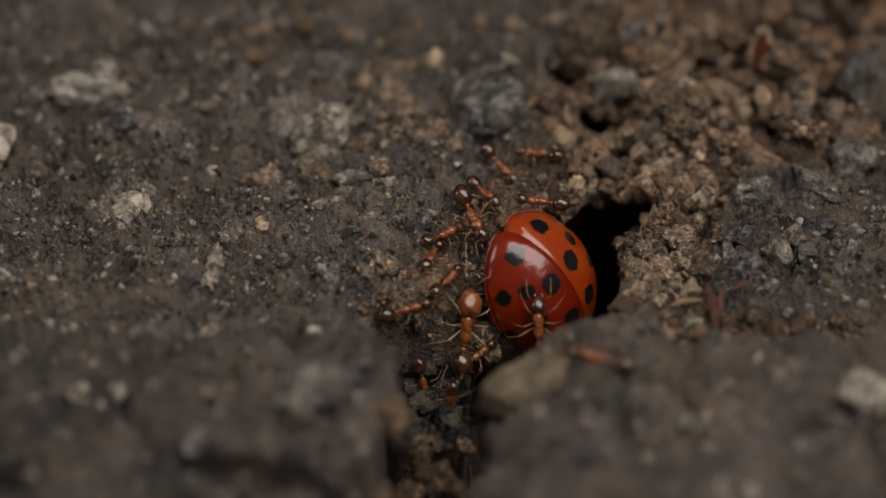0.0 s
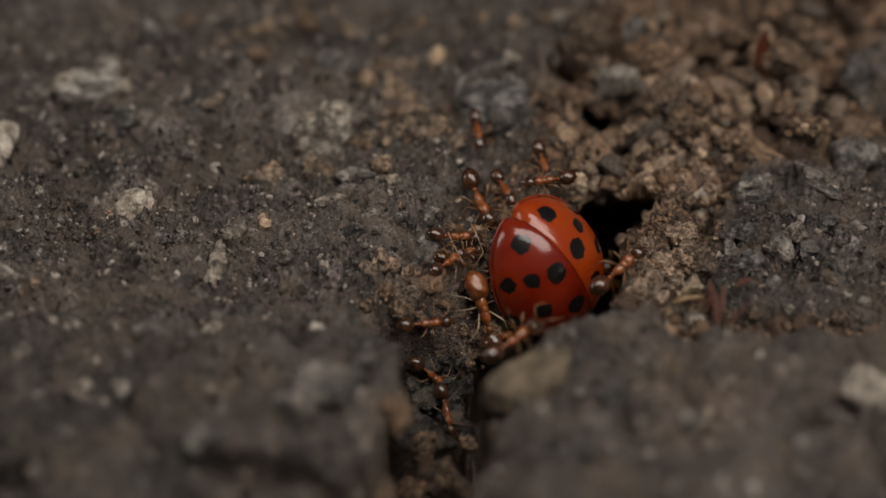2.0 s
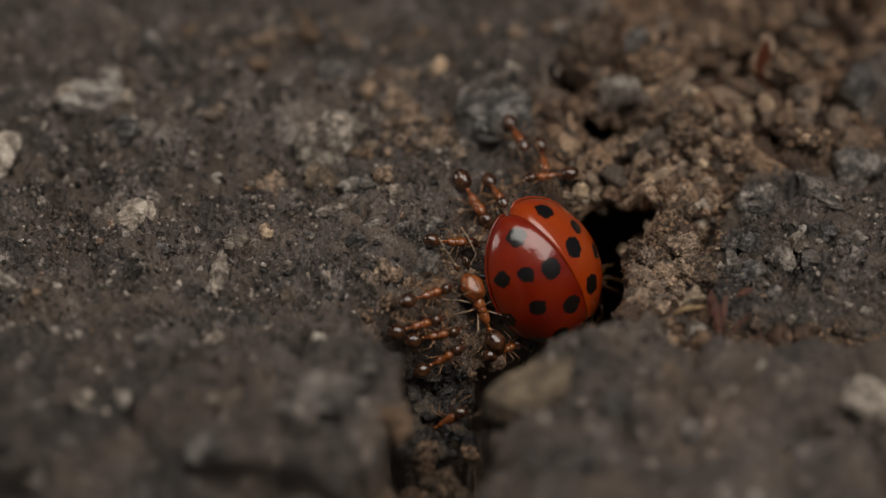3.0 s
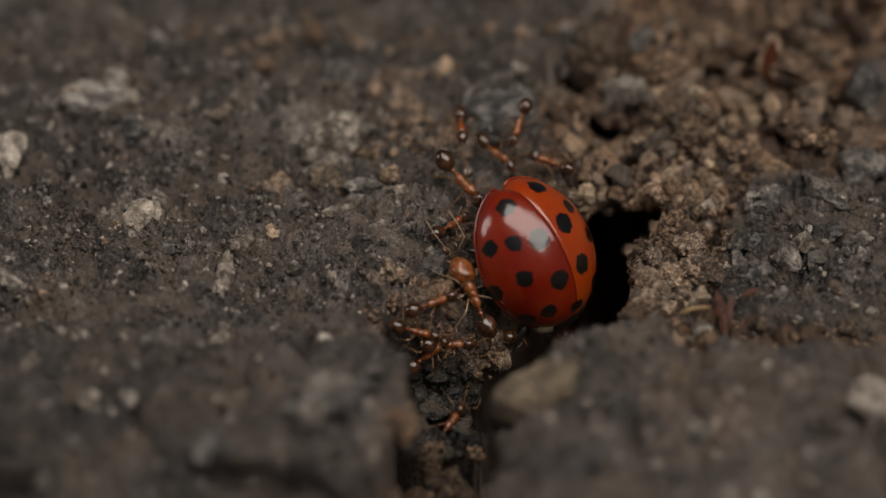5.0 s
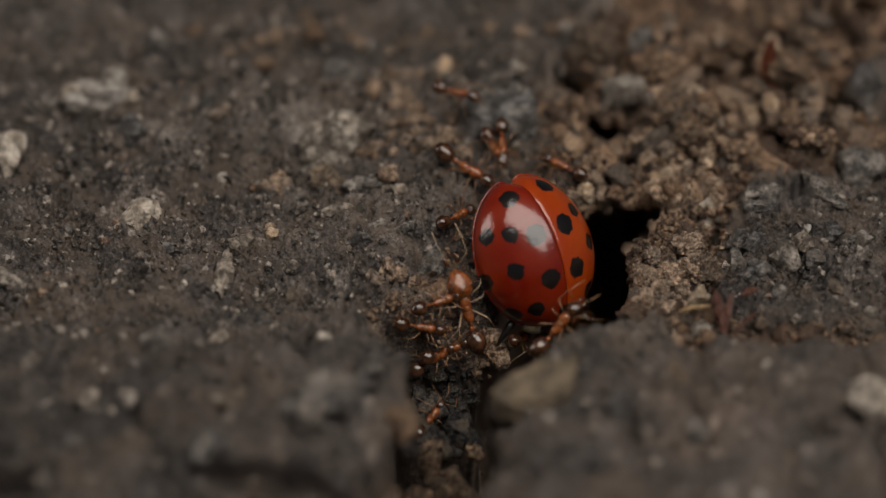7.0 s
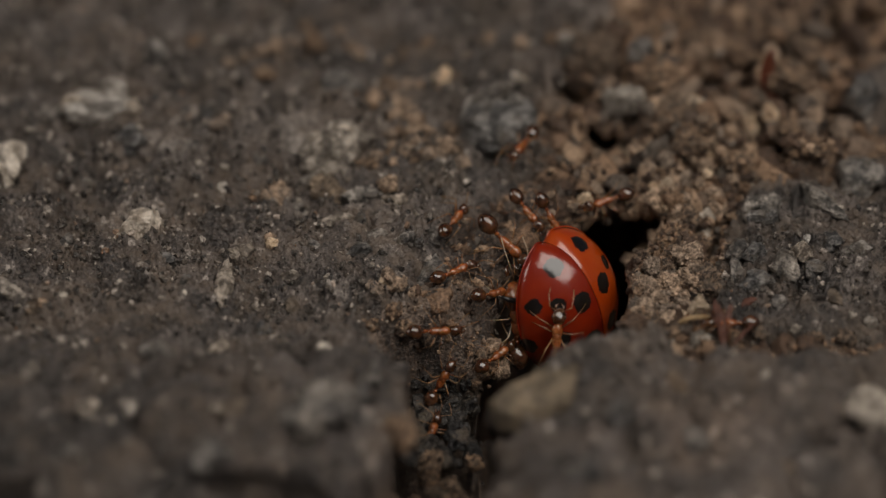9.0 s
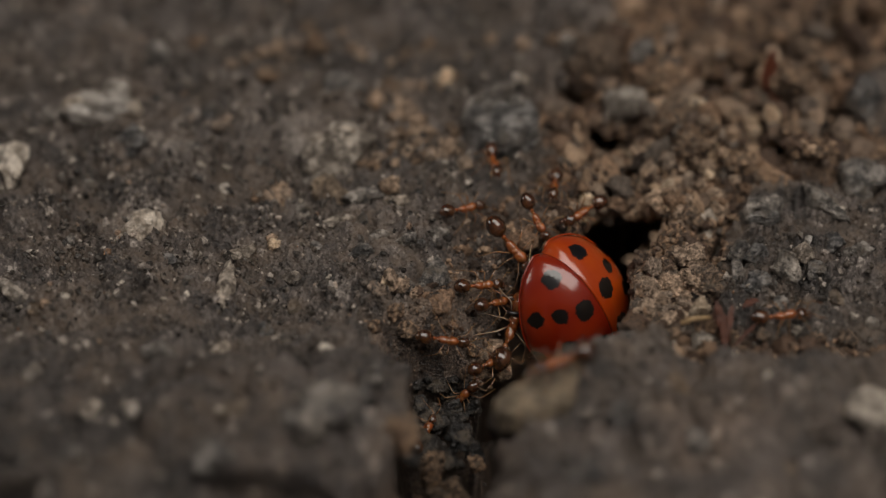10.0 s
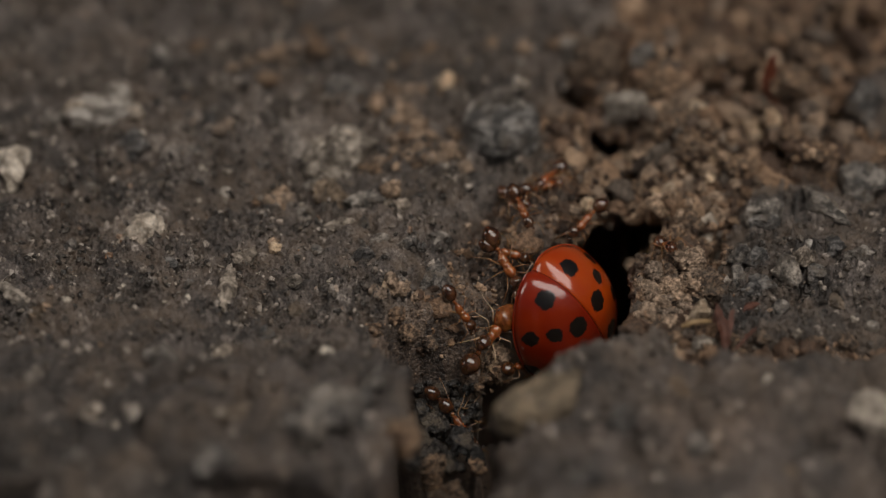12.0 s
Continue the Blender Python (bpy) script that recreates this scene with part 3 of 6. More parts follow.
# ---- stones set in the asphalt ----
def stone_mesh(name, seed, mat, sharp, lumpy=1.0, crumbly=0.0):
    """A broken chip of stone about 2 mm across: a noisy ball with flat faces cut off it."""
    rng = random.Random(seed)
    bm = bmesh.new()
    bmesh.ops.create_icosphere(bm, subdivisions=5 if crumbly else 4, radius=1.0)
    cuts = [(Vector((rng.gauss(0, 1), rng.gauss(0, 1), rng.gauss(0, 0.8))).normalized(), rng.uniform(0.5, 0.85)) for _ in range(sharp)]
    off = Vector((seed * 3.1, seed * 1.7, 0))
    for v in bm.verts:
        for n, d in cuts:
            over = v.co.dot(n) - d
            if over > 0:
                v.co -= n * over * 0.97
        chipped = abs(noise.noise(v.co * 2.3 - off))
        v.co *= 1 + 0.2 * noise.noise(v.co * 1.6 + off) - 0.05 * max(0, 0.25 - chipped) / 0.25 + lumpy * (0.13 * noise.noise(v.co * 3.7 + off) + 0.10 * noise.noise(v.co * 8 + off))
        if crumbly:
            near = noise.voronoi(v.co * 4.2 + off)[0]
            v.co *= 1 + crumbly * (min(near[1] - near[0], 0.4) - 0.25) + 0.4 * crumbly * noise.noise(v.co * 19)
    bmesh.ops.scale(bm, vec=(MM, MM, MM), verts=bm.verts)
    me = bpy.data.meshes.new(name)
    bm.to_mesh(me)
    bm.free()
    me.materials.append(mat)
    me.polygons.foreach_set("use_smooth", [True] * len(me.polygons))
    return me


STONES = {m: [stone_mesh("stone", 5 * i + j, m, 11, 1.0) for j in range(3)] for i, m in enumerate((QUARTZ, BASALT, BROWNSTONE, GRANITE, CRUMB, GREYBROWN, SHADE_DARK_PEBBLE, SLATE))}
CLODS = {m: [stone_mesh("soil_crumb", 60 + 7 * i + j, m, 5, 1.5, 0.3) for j in range(5)] for i, m in enumerate((CRUMB, TAN, PALE_TAN))}
count = [0]


def embedded(mat, x, y, z, wide, long, high, turn):
    """A stone stuck in the asphalt, a part of the ground."""
    count[0] += 1
    ob = new("stone", STONES[mat][count[0] % 3])
    ob.parent = ground
    ob.matrix_basis = pose(x * MM, y * MM, (z + 0.15 * high) * MM, 0, 0, turn) @ Matrix.Diagonal((wide, long, high, 1))
    return ob


def flat_stone(mat, outline, z, thick):
    """A flat angular stone let into the asphalt, a part of the ground: its outline on the plan and the height of its top."""
    cx, cy = (sum(p[i] for p in outline) / len(outline) for i in (0, 1))
    edge = []
    for (ax, ay), (bx, by) in zip(outline, outline[1:] + outline[:1]):
        edge += [(ax + (bx - ax) * k / 8, ay + (by - ay) * k / 8) for k in range(8)]
    bm = bmesh.new()
    rings = []
    for grow, drop in ((1.0, thick), (1.02, 0.35), (0.99, 0.12), (0.94, 0.03), (0.8, 0.0), (0.6, 0.0), (0.4, 0.0), (0.2, 0.0), (0.05, 0.0)):
        ring = []
        for x, y in edge:
            px, py = cx + (x - cx) * grow, cy + (y - cy) * grow
            w = Vector((px * 1.7, py * 1.7, 3))
            ring.append(bm.verts.new((px + 0.07 * noise.noise(w * 2), py + 0.07 * noise.noise(w * 2.3), z - drop + 0.16 * noise.noise(w * 0.6) + 0.07 * noise.noise(w * 2.2))))
        rings.append(ring)
    for a, b in zip(rings, rings[1:]):
        for k in range(len(edge)):
            n = (k + 1) % len(edge)
            bm.faces.new((a[k], a[n], b[n], b[k]))
    bm.faces.new(rings[-1])
    bmesh.ops.recalc_face_normals(bm, faces=bm.faces)
    return part("stone", bm, mat, ground)


def clod(x, y, z, wide, long, high, mat=CRUMB):
    """A crumb of dry soil lying on the ground."""
    count[0] += 1
    ob = new("soil_crumb", CLODS[mat][count[0] % 5])
    ob.matrix_basis = pose(x * MM, y * MM, (z + 0.1 * high) * MM, 20 * math.sin(count[0]), 20 * math.cos(3 * count[0]), 77 * count[0]) @ Matrix.Diagonal((wide, long, high, 1))
    return tagged(ob, {CRUMB: "rough brown crumb of dry soil", TAN: "light tan crumb of dry soil", PALE_TAN: "pale sandy tan crumb of dry soil"}[mat], "soil crumb", "soil crumbs")


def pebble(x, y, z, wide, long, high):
    """A dark glossy pebble lying in the crack, near-black to put the crack's shade into its colour."""
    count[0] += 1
    ob = new("dark_pebble", STONES[SHADE_DARK_PEBBLE][count[0] % 3])
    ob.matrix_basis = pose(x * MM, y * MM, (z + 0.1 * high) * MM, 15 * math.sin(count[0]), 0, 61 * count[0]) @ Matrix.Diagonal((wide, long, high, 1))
    return tagged(ob, "dark glossy pebble wedged in the crack, near-black for its shade", "pebble", "dark pebbles")


embedded(QUARTZ, -15.98, 11.12, 0.22, 1.85, 1.17, 1.12, 8)
embedded(QUARTZ, -19.67, 7.30, -0.07, 0.93, 1.59, 0.96, 0)
embedded(QUARTZ, -13.38, 2.35, -0.41, 1.42, 1.25, 1.20, -10)
embedded(GREYBROWN, -4.74, 7.54, 0.27, 1.85, 1.59, 1.53, 20)
embedded(BROWNSTONE, -5.19, 5.15, -0.07, 1.17, 0.80, 0.77, -5)
embedded(BASALT, -3.27, 4.70, 0.13, 0.93, 0.47, 0.45, 0)
embedded(SLATE, 2.55, 9.60, 0.20, 2.1, 2.2, 1.3, -25)
embedded(SLATE, 1.73, 10.51, 0.43, 1.11, 1.02, 0.90, 40)
embedded(SLATE, 3.42, 10.25, 0.45, 0.87, 1.31, 1.00, -30)
embedded(BASALT, 2.54, 12.37, 0.30, 1.24, 0.58, 0.70, 10)
embedded(QUARTZ, 3.65, 12.47, 1.09, 0.57, 0.17, 0.30, -35)
embedded(QUARTZ, 3.97, 11.08, 0.52, 0.17, 0.58, 0.30, 10)
embedded(GRANITE, 8.50, 11.90, 0.10, 1.15, 0.85, 0.95, 0)
embedded(SLATE, 15.07, -0.55, -0.07, 0.77, 1.24, 0.80, 20)
embedded(SLATE, 17.05, 3.64, 0.37, 2.16, 0.45, 0.5, -51)
embedded(GREYBROWN, -9.35, -1.64, 0.00, 1.36, 0.50, 0.48, 80)
embedded(GREYBROWN, -9.40, -6.62, 0.41, 0.62, 0.50, 0.5, 25)
embedded(GREYBROWN, -11.85, -7.90, 1.48, 0.8, 0.7, 0.6, 0)
embedded(BASALT, -4.80, -12.65, 2.13, 2.53, 1.81, 1.00, 0)
flat_stone(DULL_CHERT, [(2.01, -11.62), (2.71, -10.74), (3.83, -9.74), (5.01, -8.94), (5.57, -8.84), (5.57, -10.31), (5.07, -11.62), (3.66, -12.39), (2.30, -12.25)], 2.1, 1.2)
embedded(GRANITE, 17.60, -12.10, 1.70, 1.75, 1.0, 1.05, -25)
embedded(BASALT, -14.05, 8.33, 0.45, 0.77, 0.87, 0.80, 0)
embedded(GREYBROWN, -17.06, -9.15, 1.18, 0.55, 0.8, 0.5, 0)
embedded(QUARTZ, -12.64, -11.85, 1.66, 0.36, 0.45, 0.40, 0)
embedded(BASALT, -4.61, 12.97, 0.13, 1.36, 1.04, 1.00, 0)
embedded(BASALT, -0.47, 0.41, -1.12, 1.17, 1.84, 0.70, 0)
embedded(BASALT, -13.55, 15.56, 0.08, 0.80, 0.84, 0.80, 0)
embedded(BASALT, 19.25, 6.40, -0.27, 1.61, 1.17, 1.12, 15)
embedded(QUARTZ, 18.43, -3.68, -0.48, 0.35, 0.40, 0.36, 0)
embedded(GREYBROWN, -18.63, -2.17, 0.12, 0.50, 1.1, 0.44, 60)
embedded(BROWNSTONE, -17.47, -3.74, 0.36, 0.37, 0.44, 0.39, 0)
embedded(GREYBROWN, -14.39, -11.39, 1.33, 0.50, 0.55, 0.45, 0)
embedded(BROWNSTONE, -6.43, -2.73, -0.45, 0.49, 0.44, 0.42, 0)
embedded(BASALT, -5.57, 1.30, -0.21, 0.44, 0.37, 0.35, 0)
embedded(BASALT, -3.60, 2.53, 0.29, 0.42, 0.50, 0.44, 10)
embedded(QUARTZ, -9.93, 5.70, -0.28, 0.27, 0.50, 0.28, 0)
embedded(GREYBROWN, -5.73, 6.27, -0.11, 0.82, 0.44, 0.42, 10)
embedded(GREYBROWN, -2.07, 4.28, 0.12, 0.69, 0.40, 0.39, -20)
embedded(BASALT, -3.57, 0.74, 0.02, 0.74, 0.44, 0.42, 0)
embedded(GREYBROWN, -4.61, 2.81, 0.16, 0.94, 0.50, 0.48, 15)
embedded(BASALT, -1.54, 1.39, 0.14, 0.67, 0.50, 0.48, 0)
embedded(BASALT, -6.31, 4.13, -0.34, 0.67, 0.40, 0.39, 0)
embedded(GREYBROWN, -2.89, 1.71, 0.22, 0.54, 0.40, 0.39, 30)
embedded(BASALT, -8.35, 7.43, -0.02, 0.67, 0.50, 0.48, 0)
embedded(GREYBROWN, -8.74, 0.27, 0.35, 0.69, 0.44, 0.42, 0)
embedded(BASALT, -11.96, 0.12, -0.04, 0.62, 0.40, 0.39, 0)
embedded(GREYBROWN, -6.51, -0.50, -0.42, 0.62, 0.44, 0.42, 0)
embedded(BASALT, 13.79, 0.73, -0.14, 0.74, 0.57, 0.55, 0)
embedded(BASALT, 16.40, -0.51, -0.02, 0.74, 0.50, 0.48, 0)
embedded(GREYBROWN, 18.13, -0.06, 0.57, 0.69, 0.57, 0.55, 0)
embedded(BASALT, 14.53, -2.51, -0.37, 0.62, 0.47, 0.45, 0)
embedded(BASALT, 12.98, -0.27, -0.49, 0.49, 1.00, 0.51, 0)
embedded(BASALT, -11.93, 11.26, 0.01, 0.42, 0.50, 0.44, 0)
embedded(BASALT, -10.75, 11.32, 0.13, 0.42, 0.60, 0.44, 0)
embedded(BASALT, -15.92, 5.72, -0.06, 0.49, 0.37, 0.35, 0)
embedded(BASALT, -16.56, 1.59, -0.21, 0.54, 0.50, 0.48, 0)
embedded(BASALT, -11.07, -1.90, 0.32, 0.42, 0.40, 0.39, 0)
embedded(BASALT, -7.58, -4.35, -0.38, 0.49, 0.50, 0.48, 0)
embedded(SLATE, 14.27, 3.59, 0.04, 1.11, 0.84, 0.80, 0)
embedded(GREYBROWN, 11.66, 4.08, -1.13, 0.86, 1.00, 0.90, 0)
embedded(GREYBROWN, 10.99, -4.63, -0.70, 0.99, 0.74, 0.71, 0)
embedded(BASALT, 9.34, 16.78, -0.72, 0.86, 0.74, 0.71, 0)
embedded(BASALT, 6.13, 15.44, -0.18, 0.86, 0.74, 0.71, 0)
embedded(BASALT, 17.29, 1.19, 0.17, 0.62, 0.57, 0.55, 0)
embedded(BASALT, 13.37, -1.59, -0.03, 0.54, 0.50, 0.48, 0)
embedded(BROWNSTONE, 16.92, -2.67, 0.09, 0.49, 0.44, 0.42, 0)
embedded(BASALT, 10.32, -13.39, 1.17, 0.74, 0.74, 0.71, 0)
embedded(BROWNSTONE, 13.26, -15.39, 1.21, 0.99, 0.84, 0.80, 0)
embedded(BASALT, 7.13, -13.13, 2.45, 0.86, 0.67, 0.64, 0)
embedded(QUARTZ, 12.26, -18.24, 1.79, 0.57, 0.67, 0.59, 0)
embedded(BASALT, 5.64, -16.90, 2.57, 0.99, 0.84, 0.80, 0)
embedded(BROWNSTONE, 9.60, -10.06, 1.44, 0.62, 0.57, 0.55, 0)
embedded(BASALT, -9.06, -15.06, 2.00, 1.11, 0.84, 0.80, 0)
embedded(BASALT, -14.81, -15.03, 1.69, 1.11, 0.84, 0.80, 0)
embedded(BASALT, -11.78, -17.22, 0.92, 0.99, 0.74, 0.71, 0)
embedded(BROWNSTONE, -8.34, -11.54, 1.18, 0.86, 0.77, 0.74, 0)
embedded(BASALT, -2.87, -9.79, 1.47, 0.74, 0.84, 0.77, 0)
embedded(CRUMB, -8.42, 14.77, -0.10, 0.57, 0.57, 0.55, 0)
clod(-7.51, 1.26, -0.01, 0.37, 0.37, 0.35, PALE_TAN)
clod(0.03, 14.15, -0.24, 0.40, 0.40, 0.37, PALE_TAN)
clod(10.87, 10.51, 0.44, 1.85, 1.35, 0.74)
clod(-1.82, 11.52, 0.19, 0.62, 0.58, 0.49, TAN)
clod(-1.27, 9.45, 0.33, 0.49, 0.44, 0.35, TAN)
clod(-0.23, 7.81, 0.11, 0.59, 0.54, 0.44, TAN)
clod(0.72, 7.78, 0.36, 0.42, 0.45, 0.44)
clod(-3.14, 7.25, -0.04, 0.44, 0.41, 0.35)
clod(-2.33, 5.16, 0.48, 0.62, 0.51, 0.37, TAN)
clod(-1.13, 7.43, 0.21, 0.44, 0.42, 0.37)
clod(-2.75, 12.71, 0.12, 0.49, 0.42, 0.32)
clod(-2.49, 13.16, 0.36, 0.42, 0.39, 0.32)
clod(-2.16, 11.92, 0.29, 0.47, 0.44, 0.37, TAN)
clod(-1.46, 10.47, 0.35, 0.52, 0.48, 0.40, TAN)
clod(-0.94, 10.38, 0.08, 0.44, 0.41, 0.35)
clod(-0.42, 9.41, -0.12, 0.49, 0.45, 0.37)
clod(0.28, 8.36, 0.39, 0.52, 0.48, 0.40, TAN)
clod(0.42, 9.65, 0.20, 0.42, 0.40, 0.35)
clod(0.87, 7.15, 0.11, 0.44, 0.41, 0.35, TAN)
clod(-1.61, 8.60, 0.00, 0.47, 0.42, 0.35)
clod(-2.03, 9.36, 0.30, 0.49, 0.45, 0.37)
clod(-0.75, 8.60, 0.10, 0.42, 0.39, 0.32)
clod(-3.00, 11.41, 0.21, 0.37, 0.35, 0.30)
clod(-2.43, 8.09, -0.20, 0.42, 0.39, 0.32)
clod(-3.70, 7.10, -0.01, 0.37, 0.35, 0.30)
clod(-10.21, 9.76, 0.30, 0.49, 0.46, 0.40, TAN)
clod(-8.37, 5.09, -0.23, 0.42, 0.39, 0.32)
clod(-7.23, 5.23, -0.27, 0.44, 0.42, 0.37, TAN)
clod(7.40, 15.33, 0.44, 1.36, 1.22, 0.99)
clod(10.44, 12.37, 0.87, 1.48, 1.28, 0.99)
clod(13.42, 12.57, -1.40, 1.36, 1.16, 0.86)
clod(16.28, 12.67, 0.60, 1.48, 1.35, 1.11)
clod(12.70, 17.69, -0.44, 1.36, 1.16, 0.86)
clod(14.12, 7.86, -0.52, 1.11, 0.90, 0.62)
clod(11.49, 8.01, 0.64, 0.99, 0.83, 0.62)
clod(5.84, 16.64, 0.31, 1.11, 0.96, 0.74)
clod(-7.61, 5.00, -0.22, 0.57, 0.51, 0.42, TAN)
clod(-9.27, 15.90, -0.32, 0.57, 0.51, 0.42)
clod(-7.67, 16.15, -0.44, 0.62, 0.54, 0.42)
clod(-6.07, 17.04, 0.09, 0.62, 0.58, 0.49)
clod(-4.45, 17.00, -0.34, 0.44, 0.41, 0.35)
clod(-11.96, 17.74, -0.36, 0.49, 0.45, 0.37)
clod(-6.67, 18.56, -0.18, 0.62, 0.54, 0.42)
clod(-1.73, 16.49, -0.29, 0.49, 0.45, 0.37)
clod(-0.65, 17.33, -0.28, 0.57, 0.49, 0.37)
clod(2.06, 16.91, 0.05, 0.62, 0.51, 0.37)
clod(6.34, 15.12, -0.27, 1.11, 1.19, 1.17)
clod(11.27, -0.64, -0.99, 1.17, 1.16, 1.05)
clod(9.39, -1.11, -1.08, 0.74, 0.71, 0.62)
clod(9.79, 0.05, -0.39, 0.62, 0.60, 0.54)
clod(10.80, 0.49, 0.01, 0.74, 0.68, 0.57, TAN)
clod(10.27, -1.07, -1.12, 0.49, 0.49, 0.44)
clod(8.89, -3.41, -0.63, 0.54, 0.45, 0.32)
clod(11.69, 3.35, -1.58, 0.62, 0.60, 0.54)
clod(10.03, 4.31, -0.19, 0.42, 0.60, 0.74)
clod(8.88, 6.29, -0.58, 0.62, 0.58, 0.49)
clod(7.63, 7.17, -0.59, 0.57, 0.54, 0.47)
clod(9.70, 7.71, -0.06, 0.74, 0.67, 0.54)
clod(8.31, 5.12, -0.61, 0.49, 0.45, 0.37)
clod(7.06, 5.98, -0.32, 0.44, 0.45, 0.42)
clod(6.38, 8.39, -0.33, 0.54, 0.50, 0.42)
clod(11.21, 6.51, -2.51, 0.69, 0.66, 0.57, TAN)
clod(12.05, 7.79, -0.44, 0.74, 0.67, 0.54)
clod(13.52, 10.07, -0.78, 0.74, 0.64, 0.49)
clod(14.41, 11.30, -0.83, 0.62, 0.71, 0.74)
clod(15.36, 10.78, 0.13, 0.49, 0.71, 0.86)
clod(15.88, 9.25, 0.13, 0.57, 0.55, 0.49)
clod(17.26, 11.03, -0.53, 0.62, 0.60, 0.54)
clod(18.43, 9.34, -0.73, 0.52, 0.62, 0.67)
clod(16.54, 7.00, 1.07, 0.99, 0.74, 0.44)
clod(14.67, 15.52, -0.39, 0.74, 0.71, 0.62)
clod(17.30, 17.51, -0.19, 0.86, 0.77, 0.62)
clod(18.99, 17.25, -1.14, 0.74, 0.71, 0.62)
clod(11.61, 17.42, -2.60, 0.99, 0.83, 0.62)
clod(10.04, 18.76, -0.70, 0.86, 0.77, 0.62)
clod(14.14, 18.86, -0.40, 0.74, 0.67, 0.54)
clod(7.99, 16.71, 0.74, 0.74, 0.64, 0.49)
clod(12.37, 4.78, -0.73, 0.62, 0.58, 0.49, TAN)
clod(12.13, 8.43, 1.19, 0.62, 0.58, 0.49)
clod(10.01, 9.10, 0.60, 0.54, 0.51, 0.44)
clod(-2.06, -1.26, -0.20, 0.74, 0.58, 0.37, TAN)
clod(-2.83, -1.81, 0.01, 0.44, 0.40, 0.32, TAN)
clod(-1.20, -1.51, -0.48, 0.35, 0.33, 0.30, TAN)
clod(-2.05, -2.44, -0.77, 0.49, 0.44, 0.35)
clod(1.99, -1.99, -3.70, 0.54, 0.59, 0.59)
clod(-3.02, -3.05, -1.00, 0.44, 0.40, 0.32)
clod(-1.57, -2.67, -1.52, 0.54, 0.48, 0.37)
clod(-0.71, -2.51, -2.26, 0.49, 0.45, 0.37)
clod(-0.34, -7.38, -5.24, 0.74, 0.67, 0.54)
clod(-1.49, -12.08, 0.73, 0.74, 0.71, 0.62)
clod(0.38, -8.79, -5.27, 0.62, 0.60, 0.54)
clod(-1.05, -10.19, -5.26, 0.74, 0.64, 0.49)
clod(-1.82, -12.89, 1.11, 0.74, 0.83, 0.86)
clod(-2.15, -14.21, -1.89, 0.74, 0.71, 0.62)
clod(-0.46, -8.37, -5.20, 0.49, 0.58, 0.62)
clod(0.14, -9.89, -5.21, 0.62, 0.58, 0.49)
clod(-1.49, -12.11, 0.47, 0.49, 0.49, 0.44)
clod(-0.34, -9.29, -5.25, 0.44, 0.46, 0.44)
clod(0.74, -9.51, -5.21, 0.49, 0.49, 0.44)
clod(1.22, -10.18, -5.25, 0.57, 0.53, 0.44)
clod(1.36, -7.26, -5.25, 0.49, 0.45, 0.37)
clod(-1.92, -12.98, 1.05, 0.44, 0.49, 0.49)
clod(9.76, -4.69, -0.21, 0.44, 0.39, 0.30)
clod(11.24, -4.73, -0.78, 0.62, 0.55, 0.44)
clod(12.72, -4.65, -1.26, 0.54, 0.45, 0.32)
clod(12.23, -4.24, -0.61, 0.44, 0.40, 0.32)
clod(14.37, -4.79, -1.47, 0.62, 0.46, 0.27)
clod(15.84, -4.49, -0.59, 0.57, 0.44, 0.27)
clod(17.31, -4.26, -0.72, 0.54, 0.41, 0.25)
clod(13.65, -4.43, -0.41, 0.42, 0.37, 0.30)
clod(10.70, 11.95, 0.41, 1.85, 1.35, 0.74, TAN)
clod(12.85, 16.20, 0.33, 0.86, 0.83, 0.74, TAN)
clod(16.94, 11.92, 0.05, 0.54, 0.67, 0.74, TAN)
clod(16.94, 10.41, -0.21, 0.57, 0.53, 0.44, TAN)
clod(15.31, 11.24, -0.16, 0.42, 0.64, 0.82, TAN)
clod(11.96, 16.45, -0.30, 0.42, 0.44, 0.42, TAN)
clod(13.92, 11.86, -0.35, 0.62, 0.57, 0.47, TAN)
clod(8.85, 1.03, -1.24, 0.54, 0.45, 0.32, TAN)
clod(9.67, 4.31, -0.27, 0.32, 0.49, 0.62, TAN)
clod(10.54, 3.96, -0.24, 0.49, 0.49, 0.44, TAN)
clod(9.70, 4.19, -1.84, 0.42, 0.37, 0.30, TAN)
clod(12.03, 1.22, -2.19, 0.42, 0.80, 1.11, TAN)
clod(11.09, -0.54, -0.72, 0.86, 0.78, 0.64, TAN)
clod(9.91, -1.05, -0.94, 0.57, 0.62, 0.62, TAN)
clod(8.79, -0.94, -0.62, 0.49, 0.51, 0.49, TAN)
clod(17.08, 15.14, 0.27, 0.42, 0.41, 0.37, TAN)
clod(10.52, -1.34, -0.94, 0.49, 0.45, 0.37, TAN)
clod(9.34, 0.16, -0.45, 0.54, 0.50, 0.42, TAN)
clod(7.94, 8.09, -0.62, 0.42, 0.41, 0.37, TAN)
clod(9.42, 7.00, -0.08, 0.44, 0.42, 0.37, TAN)
clod(10.41, 6.05, -0.32, 0.42, 0.40, 0.35, TAN)
clod(9.64, -3.48, -0.49, 0.62, 0.49, 0.32, TAN)
clod(-2.61, 11.99, 0.20, 0.44, 0.37, 0.27, TAN)
clod(-2.23, 13.19, 0.20, 0.37, 0.32, 0.25, TAN)
clod(0.15, 7.80, 0.26, 0.42, 0.39, 0.32, TAN)
clod(7.21, 5.21, -0.74, 0.49, 0.46, 0.40, TAN)
clod(7.83, 5.51, -1.08, 0.42, 0.40, 0.35, TAN)
